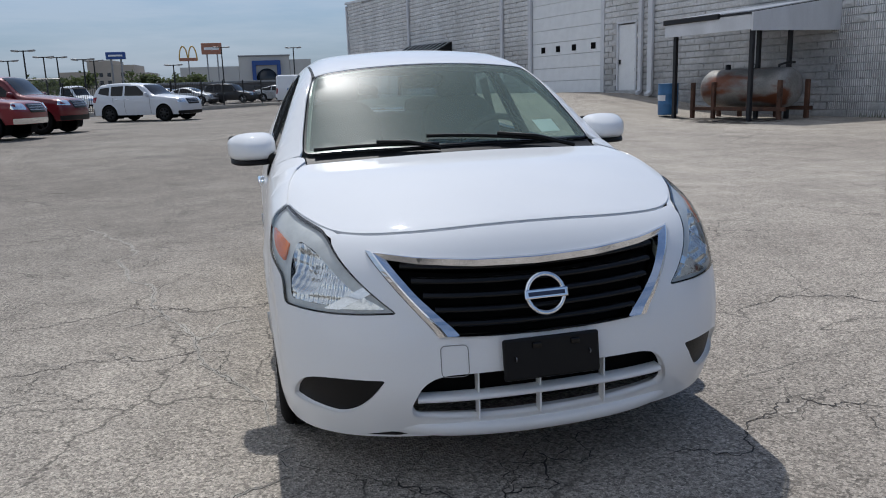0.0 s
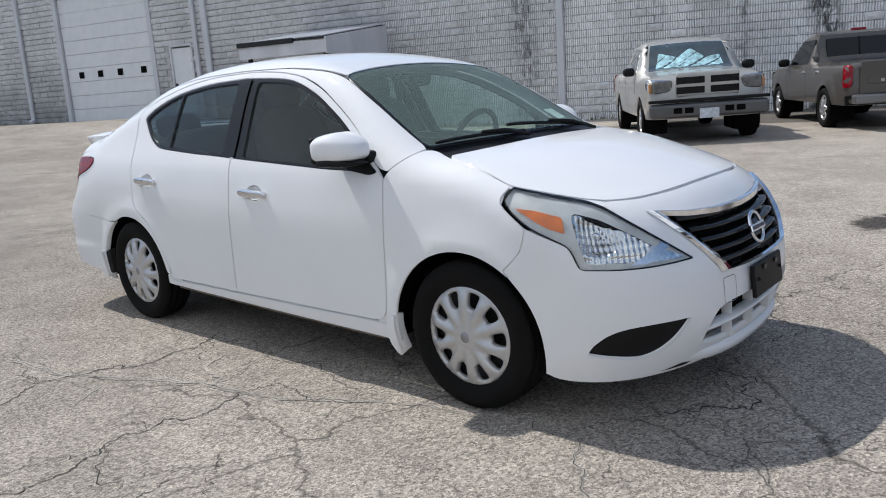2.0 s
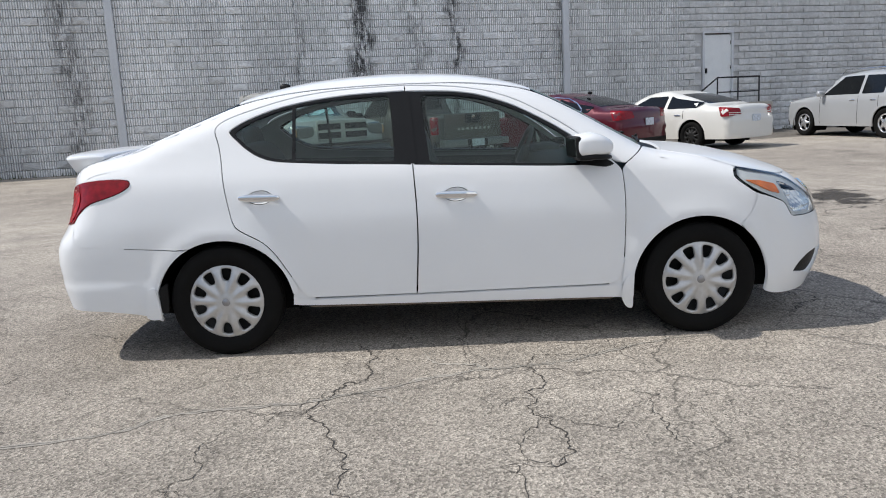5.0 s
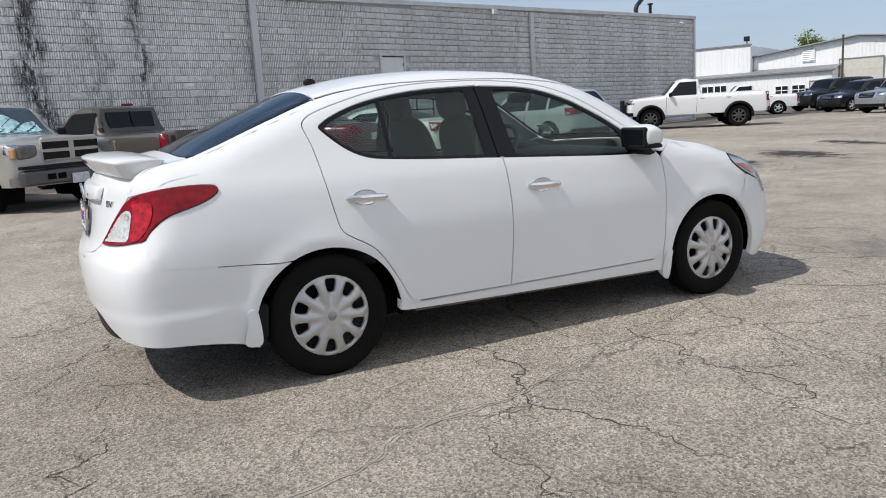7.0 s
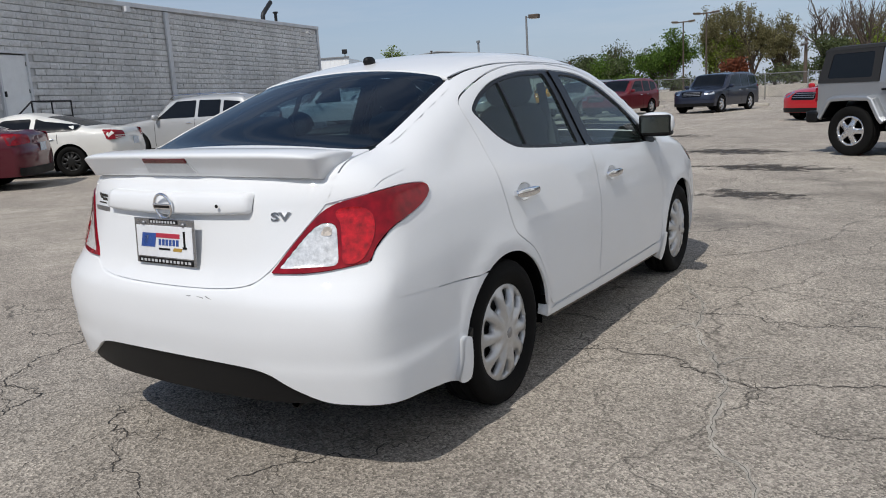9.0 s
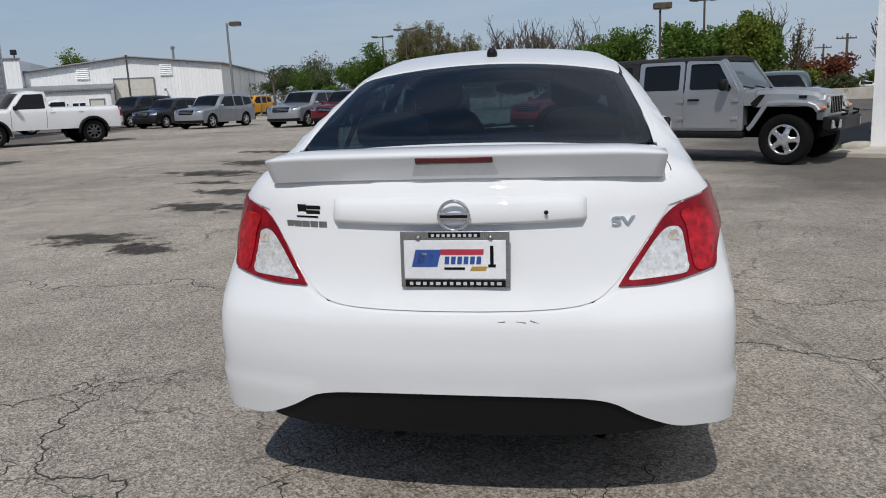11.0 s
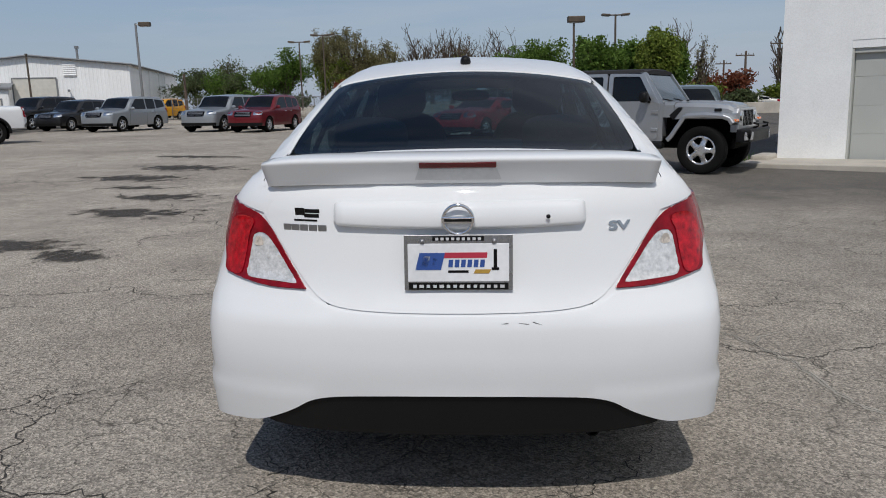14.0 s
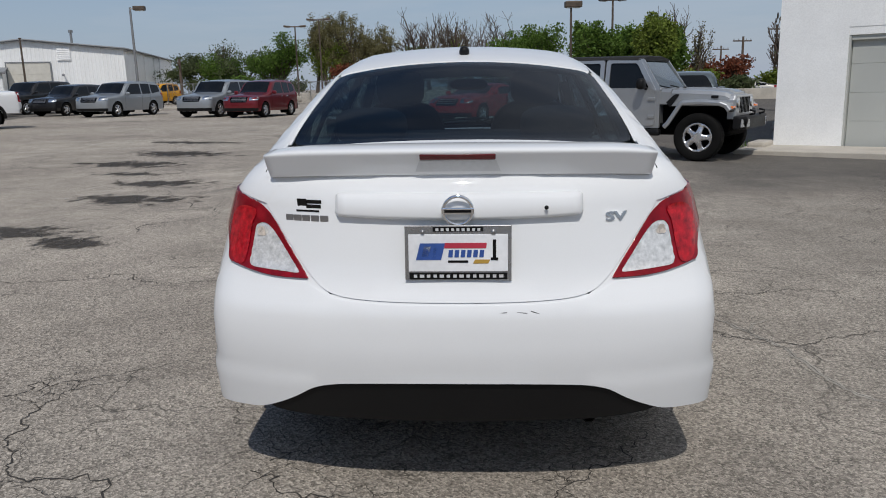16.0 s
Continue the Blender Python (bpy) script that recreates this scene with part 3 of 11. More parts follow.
    qglass = fillet([(-0.892, 1.058, 0.01), (-0.892, 1.34, 0.01), (-1.0, 1.315, 0.2), (-1.145, 1.26, 0.1), (-1.215, 1.216, 0.02), (-1.12, 1.125, 0.2), (-1.02, 1.074, 0.1)], 0.02, 0.03)
    fender = fillet([(0.884, 0.925, 0.01), (0.895, 0.80, 0.3), (0.893, 0.637, 0.3), (0.882, 0.42, 0.2), (0.868, 0.335, 0.05), (0.88, 0.23, 0.01), (0.935, 0.225, 0)]
                    + arch(1.3, 0.292, 0.368, 0.362, 170, 52) + [(1.511, 0.602, 0), (1.585, 0.673, 0.1), (1.602, 0.762, 0.01), (1.51, 0.826, 0.06), (1.478, 0.862, 0.02), (1.50, side_of_top(s, 1.50, 0.738)[1], 0.01)]
                    + [(*side_of_top(s, x, y), 0.1) for x, y in ((1.42, 0.728), (1.3, 0.705), (1.2, 0.68), (1.12, 0.648))] + [(*side_of_top(s, 1.02, 0.648), 0.02), (0.905, 0.955, 0.02)], 0.02, 0.025)
    tl_side = [(-2.105, 0.775, 0.01), (-2.079, 0.813, 0.05), (-2.01, 0.872, 0.05), (-1.92, 0.897, 0.05), (-1.829, 0.925, 0.05), (-1.768, 0.962, 0.03), (-1.775, 0.992, 0.02), (-1.85, 1.0, 0.05), (-1.958, 0.998, 0.05)]
    quarter = fillet([(0.905, 0.955, 0.01), (0.846, 0.966, 0.05)] + [(a, b, 0.2) for a, b in top_f[::-1][1:]] + [(-0.27, 1.428, 0.1)] + [(p[0], p[1], 0.2) for p in top_r[:-1]] + [(-1.3, 1.266, 0.05)]
                     + rear_seam[:-2] + [(-0.897, 0.375, 0), (-0.895, 0.335, 0), (-0.926, 0.335, 0)] + arch(-1.3, 0.30, 0.372, 0.346, 8, 117)[1:] + [(-1.545, 0.606, 0), (-1.8, 0.625, 0.2), (-2.06, 0.645, 0), (-2.10, 0.70, 0.05)]
                     + tl_side + [(-2.06, 0.985, 0.05), (-2.147, 0.957, 0)] + [(-2.145, 1.04, 0.02)] + [(*side_of_top(s, x, y), 0.03) for x, y in ((-2.08, 0.622), (-1.954, 0.6), (-1.86, 0.607))]
                     + [(*side_of_top(s, x, y), 0.1) for x, y in bl_r[::-1] + ditch[::-1] + ws_r[::-1]] + [(*side_of_top(s, 1.02, 0.648), 0.01)], 0.02, 0.025)
    rocker = fillet([(0.87, 0.296, 0), (-0.87, 0.296, 0), (-0.925, 0.33, 0), (-0.93, 0.274, 0), (-0.87, 0.262, 0.1), (0.0, 0.240, 0.2), (0.80, 0.224, 0.1), (0.875, 0.22, 0), (0.872, 0.29, 0)], 0.01, 0.04)
    inner = fillet([(0.86, 0.32), (-0.84, 0.33), (-0.93, 0.56), (-1.12, 0.74), (-1.22, 1.02), (0.80, 0.94)], 0.05, 0.06)
    for ax, y in ((R, -1), (L, 1)):
        cups = [fillet([(hx - 0.08, hz), (hx - 0.035, hz + 0.034), (hx + 0.035, hz + 0.036), (hx + 0.075, hz), (hx + 0.035, hz - 0.034), (hx - 0.035, hz - 0.034)], 0.04, 0.012) for hx, hz in ((-0.012, 0.836), (-1.068, 0.868))]
        d = panel("front_door", skin(s, ax, front_door, [front_hole, cups[0]], gap=0.0036), WHITE, car, "white front door with tinted window")
        panel("door_window", skin(s, ax, fglass, step=0.08, gap=0, roll=0.004, off=-0.012), SIDE_GLASS, d, "tinted side window glass")
        panel("window_trim", skin(s, ax, front_hole, [fglass], 0.04, 0.001, 0.02, -0.004), BLACK_GLOSS, d, "black window surround")
        d2 = panel("rear_door", skin(s, ax, rear_door, [rear_hole, cups[1]], gap=0.0036), WHITE, car, "white rear door with tinted window")
        panel("door_window", skin(s, ax, rglass, step=0.08, gap=0, roll=0.004, off=-0.012), SIDE_GLASS, d2, "tinted side window glass")
        panel("quarter_window", skin(s, ax, qglass, step=0.08, gap=0, roll=0.004, off=-0.012), SIDE_GLASS, d2, "small fixed tinted quarter window")
        panel("window_trim", skin(s, ax, rear_hole, [rglass, qglass], 0.04, 0.001, 0.02, -0.004), BLACK_GLOSS, d2, "black window surround")
        panel("front_fender", skin(s, ax, fender), WHITE, car)
        panel("quarter_panel", skin(s, ax, quarter), WHITE, car, "white quarter panel with roof pillar")
        panel("sill", skin(s, ax, rocker, roll=0.05), WHITE, car, "white sill with road grime")
        fl = s.project(ax, [(x, 0.239 - 0.0215 * x) for x in np.linspace(-0.84, 0.82, 14)])
        panel("sill_flange", strip_of(fl, s.normal(fl), 0.010, 0.001), SILL_RUST, car, "rusty grimy flange under the sill")
        panel("door_lining", skin(s, ax, inner, step=0.15, gap=0, roll=0, off=-0.07), DASH, car, "grey door lining")
        pillar = fillet([(-0.216, 1.008, 0.004), (-0.246, 1.391, 0.004), (-0.288, 1.393, 0.004), (-0.259, 1.009, 0.004)], 0.004, 0.02)
        panel("pillar_trim", skin(s, ax, pillar, step=0.05, gap=0, roll=0.003, off=0.0025), BLACK_GLOSS, d, "black pillar trim")
        for dd, hx, hz, cup in ((d, -0.012, 0.836, cups[0]), (d2, -1.068, 0.868, cups[1])):
            p = s.project(ax, [(hx, hz)])[0]
            n = s.normal(p[None])[0]
            up = np.array([0, n[2] * y * -y, abs(n[1])])
            panel("handle_cup", skin(s, ax, cup, step=0.010, gap=0, roll=0, off=0.0, bulge=lambda q, a=hx, b=hz: -0.02 * np.clip(1 - ((q[:, 0] - a) / 0.078) ** 2 - ((q[:, 1] - b) / 0.037) ** 2, 0, 1) ** 0.8), WHITE, dd)
            v, f = superblob((0.225, 0.028, 0.042), (0, 0, 0), 3.2, 12, lambda q: [q[0], q[1] * (1 - 2.2 * q[0] * q[0] * 20), q[2] * (1 - 10 * q[0] * q[0])])
            h = part("door_handle", mesh_of("door_handle", v, f), CHROME, dd, "chrome pull handle", pose(p[0], p[1] + y * 0.020, p[2], 0, 1.5, 0))
            for ex in (-0.085, 0.085):
                v, f = superblob((0.035, 0.036, 0.026), (ex, -y * 0.012, 0), 3, 8)
                part("handle_mount", mesh_of("handle_mount", v, f), CHROME, h)
        # door mirror
        sail = fillet([(0.66, 0.958, 0.01), (0.655, 1.065, 0.01), (0.74, 1.02, 0.03), (0.845, 0.952, 0.012), (0.80, 0.938, 0.02)], 0.01, 0.02)
        panel("mirror_base", skin(s, ax, sail, step=0.03, gap=0, roll=0.01, off=0.006), BLACK_PLASTIC, d, "black mirror sail")
        def squeeze(q, y=y):
            nose, out = max(0.0, q[0] / 0.105), max(0.0, y * q[1] / 0.105)
            z = q[2] * (1 - 0.42 * nose ** 1.6) * (1 - 0.22 * out ** 2)
            return [q[0] - 0.030 * out ** 2, q[1] * (1 - 0.25 * nose ** 2), z - 0.012 * nose + (0.010 * (1 - nose) if q[2] > 0 else 0.0)]
        v, f = superblob((0.215, 0.205, 0.122), (0, 0, 0), 3.6, 20, squeeze)
        mir = part("door_mirror", mesh_of("mirror_shell", v, f), WHITE, d, "white mirror housing", pose(0.715, y * 0.855, 1.058, 0, -3, y * -8))
        v, f = superblob((0.195, 0.19, 0.034), (0, 0, 0), 3.5, 12, squeeze)
        part("mirror_foot", mesh_of("mirror_foot", v, f), BLACK_PLASTIC, mir, m=pose(0.0, 0.0, -0.055, 0, 0, 0))
        v, f = superblob((0.10, 0.12, 0.06), (0, 0, 0), 3, 8)
        part("mirror_arm", mesh_of("mirror_arm", v, f), BLACK_PLASTIC, mir, m=pose(0.065, -y * 0.11, -0.05, 0, 0, 0))
        part("mirror_frame", block((0.03, 0.188, 0.116), (0, 0, 0), 0.014, 3), BLACK_PLASTIC, mir, "black frame round the mirror glass", pose(-0.100, -y * 0.004, 0.004))
        part("mirror_glass", block((0.004, 0.166, 0.094), (0, 0, 0), 0.0015), MIRROR, mir, "mirror glass", pose(-0.1155, -y * 0.004, 0.004))
        lining = fillet([(0.85, 0.94, 0)] + [(a, b, 0.1) for a, b in top_f[::-1][1:]] + [(-0.27, 1.424, 0.1)] + [(p[0], p[1], 0.1) for p in top_r[:-1]] + [(-1.42, 1.20, 0.05), (-1.62, 1.06, 0.05), (-1.62, 0.9, 0)], 0.02, 0.05)
        panel("pillar_lining", skin(s, ax, lining, [front_hole, rear_hole], 0.08, 0, 0, -0.03), PILLAR_GREY, car, "grey inner pillar lining")
    # lids and glass
    hood_r = [(1.13, -0.648, 0.02), (1.2, -0.682, 0.05), (1.3, -0.707, 0.1), (1.42, -0.73, 0.1), (1.495, -0.74, 0.02), (1.6, -0.712, 0.1), (1.787, -0.62, 0.1), (1.875, -0.5, 0.2), (1.935, -0.3, 0.2)]
    hood = fillet(hood_r + [(1.955, 0, 0.3)] + [(p[0], -p[1], p[2]) for p in hood_r[::-1]] + [(1.18, 0.4, 0.2), (1.205, 0, 0.3), (1.18, -0.4, 0.2)], 0.02, 0.03)
    panel("hood", skin(s, "T", hood, roll=0.02), WHITE, car, "white hood")
    cowl = fillet([(1.12, -0.64, 0), (1.18, -0.4, 0.2), (1.205, 0, 0.3), (1.18, 0.4, 0.2), (1.12, 0.64, 0), (1.01, 0.64, 0), (1.07, 0.35, 0.2), (1.09, 0, 0.3), (1.07, -0.35, 0.2), (1.01, -0.64, 0)], 0.02, 0.04)
    panel("cowl", skin(s, "T", cowl, step=0.04, roll=0.0, off=-0.014), BLACK_PLASTIC, car, "black plastic cowl under the wipers")
    ws = fillet([(x, y, 0.04) for x, y in ws_r] + [(0.415, -0.3, 0.3), (0.41, 0.3, 0.3)] + [(x, -y, 0.04) for x, y in ws_r[::-1]] + [(1.08, 0.35, 0.3), (1.105, 0.0, 0.3), (1.08, -0.35, 0.3)], 0.03, 0.03)
    w = panel("windshield", skin(s, "T", inset(ws, 0.006), step=0.06, gap=0, roll=0.006, off=-0.003), FRONT_GLASS, car, "clear windshield")
    panel("glass_border", bezel(s, "T", inset(ws, 0.004), 0.022, -0.008, 0.03, 0.0), BLACK_GLOSS, w, "black printed glass edge")
    panel("glass_seal", bezel(s, "T", inset(ws, 0.0), 0.008, -0.002, 0.03, 0.01), BLACK_GLOSS, w)
    bl = fillet([(x, y, 0.06) for x, y in bl_r] + [(-1.885, -0.5, 0.1), (-1.905, 0, 0.3), (-1.885, 0.5, 0.1)] + [(x, -y, 0.06) for x, y in bl_r[::-1]] + [(-1.185, 0.3, 0.3), (-1.185, -0.3, 0.3)], 0.03, 0.03)
    w = panel("rear_window", skin(s, "T", inset(bl, 0.006), step=0.06, gap=0, roll=0.006, off=-0.003), REAR_GLASS, car, "dark tinted rear window")
    panel("glass_border", bezel(s, "T", inset(bl, 0.004), 0.03, -0.008, 0.03, 0.0), BLACK_GLOSS, w, "black printed glass edge")
    roof = fillet([(0.41, -0.3, 0.3), (0.41, 0.3, 0.3), (0.437, 0.535, 0.01)] + [(x, -y, 0.1) for x, y in ditch] + [(-1.205, 0.53, 0.01), (-1.182, 0.3, 0.3), (-1.182, -0.3, 0.3), (-1.205, -0.53, 0.01)]
                  + [(x, y, 0.1) for x, y in ditch[::-1]] + [(0.437, -0.535, 0.01)], 0.02, 0.04)
    panel("roof", skin(s, "T", roof, roll=0.02), WHITE, car, "white roof")
    for y in (-1, 1):
        pts = s.project("T", [(x, y * (-b + 0.003)) for x, b in ((p[0], p[1]) for p in [(0.43, -0.536)] + ditch + [(-1.2, -0.532)])])
        panel("roof_moulding", strip_of(pts, s.normal(pts), 0.012, -0.003), BLACK_PLASTIC, car)
    deck_r = [(-1.86, -0.607, 0.02), (-1.954, -0.6, 0.05), (-2.04, -0.62, 0.05), (-2.10, -0.63, 0.01)]
    deck = fillet(deck_r + [(-2.155, -0.4, 0.2), (-2.175, 0, 0.3), (-2.155, 0.4, 0.2)] + [(p[0], -p[1], p[2]) for p in deck_r[::-1]] + [(-1.89, 0.5, 0.1), (-1.912, 0, 0.3), (-1.89, -0.5, 0.1)], 0.02, 0.03)
    edge = [on_top(s, x, y) for x, y in ((-2.10, 0.63), (-2.138, 0.5), (-2.16, 0.35), (-2.173, 0.15), (-2.175, 0), (-2.173, -0.15), (-2.16, -0.35), (-2.138, -0.5), (-2.10, -0.63))]
    lid = [(*s.flat("B", p)[0], 0.02) for p in edge] + [(*back_at(s, -2.147, -0.627, 0.96), 0.03), (*back_at(s, -2.2, -0.565, 0.88), 0.1), (*back_at(s, -2.26, -0.458, 0.745), 0.05), (*back_at(s, -2.30, -0.395, 0.698), 0.06),
                                                          (*back_at(s, -2.32, -0.25, 0.684), 0.2), (*back_at(s, -2.33, 0, 0.681), 0.3)]
    lid += [(-p[0], p[1], p[2]) for p in lid[-2:8:-1]]
    trunk = panel("trunk_lid", merged(skin(s, "T", deck, roll=0.02), skin(s, "B", fillet(lid, 0.02, 0.03), roll=0.02)), WHITE, car, "white trunk lid")
    for y in (-1, 1):
        qt = fillet([(-1.79, y * 0.610, 0), (-1.86, y * 0.609, 0.02), (-1.954, y * 0.602, 0.05), (-2.04, y * 0.622, 0.05), (-2.10, y * 0.634, 0), (-2.13, y * 0.67, 0), (-2.05, y * 0.73, 0.05), (-1.79, y * 0.73, 0)], 0.01, 0.03)
        panel("quarter_top", skin(s, "T", qt, (), 0.03, 0, 0.0, -0.0015), WHITE, car)
    for y in (-1, 1):
        ft = fillet([(1.10, y * 0.642, 0), (1.2, y * 0.684, 0.02), (1.3, y * 0.709, 0.05), (1.42, y * 0.732, 0.05), (1.49, y * 0.742, 0), (1.49, y * 0.80, 0), (1.3, y * 0.79, 0), (1.10, y * 0.75, 0)], 0.01, 0.03)
        panel("fender_top", skin(s, "T", ft, (), 0.03, 0, 0.0, -0.007), WHITE, car)
        for ax_, line_, w_ in (("T", [(x, y * (-b + 0.016)) for x, b in bl_r], 0.036), ("B", [back_at(s, *q) for q in ((-2.262, y * 0.458, 0.742), (-2.23, y * 0.51, 0.81), (-2.2, y * 0.562, 0.88), (-2.17, y * 0.60, 0.925), (-2.147, y * 0.625, 0.957))], 0.034), ("T", [(1.47, y * 0.745), (1.6, y * 0.713), (1.7, y * 0.668), (1.787, y * 0.621), (1.86, y * 0.585)], 0.026), ("R" if y < 0 else "L", [(1.604, 0.762), (1.596, 0.715), (1.587, 0.673), (1.55, 0.635), (1.513, 0.602)], 0.016),
                               ("B", [back_at(s, *q) for q in ((-2.33, 0, 0.679), (-2.325, y * 0.15, 0.680), (-2.32, y * 0.25, 0.682), (-2.31, y * 0.33, 0.688), (-2.30, y * 0.40, 0.695), (-2.258, y * 0.46, 0.74))], 0.024),
                               ("B", [back_at(s, *q) for q in ((-2.262, y * 0.455, 0.738), (-2.235, y * 0.52, 0.738), (-2.2, y * 0.60, 0.739), (-2.16, y * 0.68, 0.748), (-2.11, y * 0.76, 0.766))], 0.036)):
            pts = s.project(ax_, line_)
            panel("seam_filler", strip_of(pts, s.normal(pts), w_, -0.004), WHITE, car)
        pts = s.project("R" if y < 0 else "L", [(-2.106, 0.772), (-2.104, 0.735), (-2.10, 0.70), (-2.085, 0.668), (-2.06, 0.644), (-1.98, 0.640), (-1.90, 0.634), (-1.82, 0.627)])
        panel("seam_filler", strip_of(pts, s.normal(pts), 0.026, -0.0012), WHITE, car)
        for spot in ([(-0.81, 0.315), (-0.81, 0.272), (-0.92, 0.282), (-0.925, 0.36), (-0.945, 0.43), (-0.89, 0.43)], [(0.80, 0.315), (0.80, 0.240), (0.872, 0.235), (0.89, 0.30), (0.897, 0.45), (0.86, 0.45)]):
            panel("seam_filler", skin(s, "R" if y < 0 else "L", fillet(spot, 0.01, 0.03), (), 0.04, 0, 0, -0.008), WHITE, car)
        corner = fillet([(*back_at(s, *q), 0.01) for q in ((-2.19, y * 0.585, 0.90), (-2.10, y * 0.70, 0.93), (-2.08, y * 0.69, 1.03), (-2.14, y * 0.60, 1.03), (-2.16, y * 0.58, 0.96))], 0.01, 0.02)
        panel("seam_filler", skin(s, "B", corner, (), 0.03, 0, 0, -0.006), WHITE, car)
    # number plate bar across the lid
    v, f = [], []
    ys = np.r_[-0.376, -0.372, -0.362, np.linspace(-0.34, 0.34, 25), 0.362, 0.372, 0.376]
    sect = ((-0.02, 0.924), (0.010, 0.925), (0.020, 0.929), (0.026, 0.938), (0.026, 0.986), (0.021, 0.998), (0.012, 1.004), (-0.02, 1.006))
    for y in ys:
        e = max(0.0, 1 - max(0, (abs(y) - 0.362) / 0.014) ** 2)
        for a, z in sect:
            p = s.project("B", [back_at(s, -2.27, y, z)])[0]
            v.append((p[0] - (a * e if a > 0 else a), y, z + (0.965 - z) * 0.25 * (1 - e) + 0.01 * (y / 0.37) ** 2 * (z < 0.95)))
    for i in range(len(ys) - 1):
        for j in range(7):
            f.append((i * 8 + j, i * 8 + j + 1, i * 8 + j + 9, i * 8 + j + 8))
    part("lid_bar", mesh_of("lid_bar", v, f), WHITE, trunk, "raised white bar above the plate")
    # spoiler
    v, f = [], []
    ys = np.linspace(-0.605, 0.605, 41)
    sect = [(0.0, -0.002), (0.02, 0.010), (0.09, 0.020), (0.17, 0.022), (0.235, 0.0175), (0.249, 0.0135), (0.2545, 0.010), (0.2565, 0.006), (0.2555, 0.001), (0.2525, -0.004), (0.219, -0.058), (0.216, -0.0625), (0.2125, -0.066), (0.207, -0.068), (0.18, -0.072), (0.10, -0.07)]
    for y in ys:
        e = 1 - 0.5 * max(0, (abs(y) - 0.44) / 0.165) ** 2.2
        x0 = -1.985 + 0.02 * (y / 0.6) ** 2
        z0 = 0.72 * on_top(s, -2.0, 0)[2] + 0.28 * on_top(s, -2.0, y)[2] - 0.002
        back = 1 - 0.22 * (y / 0.605) ** 2 - 0.06 * max(0, (abs(y) - 0.5) / 0.105) ** 2
        for a, b in sect:
            v.append((x0 - a * back * 1.13, y * (0.985 if b < -0.03 else 1.0), z0 + b * (e if b > 0 else 1.0) - 0.05 * max(0, (a - 0.05)) * (1 - e)))
    n = len(sect)
    for i in range(len(ys) - 1):
        for j in range(n):
            f.append((i * n + j, i * n + (j + 1) % n, (i + 1) * n + (j + 1) % n, (i + 1) * n + j))
    f += [tuple(range(n))[::-1], tuple((len(ys) - 1) * n + j for j in range(n))]
    sp = part("spoiler", mesh_of("spoiler", v, f), WHITE, trunk, "white trunk lid spoiler")
    zc = on_top(s, -2.0, 0)[2]
    part("brake_light", block((0.012, 0.225, 0.019), (-2.2640, 0, zc - 0.011), 0.003, turn=(0, -28, 0)), RED_DARK, sp, "dark red high brake light")
    cover = bmesh.new()
    cq = [cover.verts.new(q) for q in ((-2.2612, -0.114, zc - 0.0225), (-2.2612, 0.114, zc - 0.0225), (-2.2352, 0.128, zc - 0.058), (-2.2352, -0.128, zc - 0.058))]
    cover.faces.new(cq)
    cb = [cover.verts.new((q.co.x + 0.02, q.co.y, q.co.z)) for q in cq]
    for i in range(4):
        cover.faces.new((cq[i], cb[i], cb[(i + 1) % 4], cq[(i + 1) % 4]))
    bmesh.ops.recalc_face_normals(cover, faces=cover.faces)
    part("light_cover", cover, surface("pale_silver_trim", (0.62, 0.63, 0.64), 0.4), sp, "pale cover below the brake light")
    return car, s, trunk


sedan, S, trunk_lid = build_sedan()


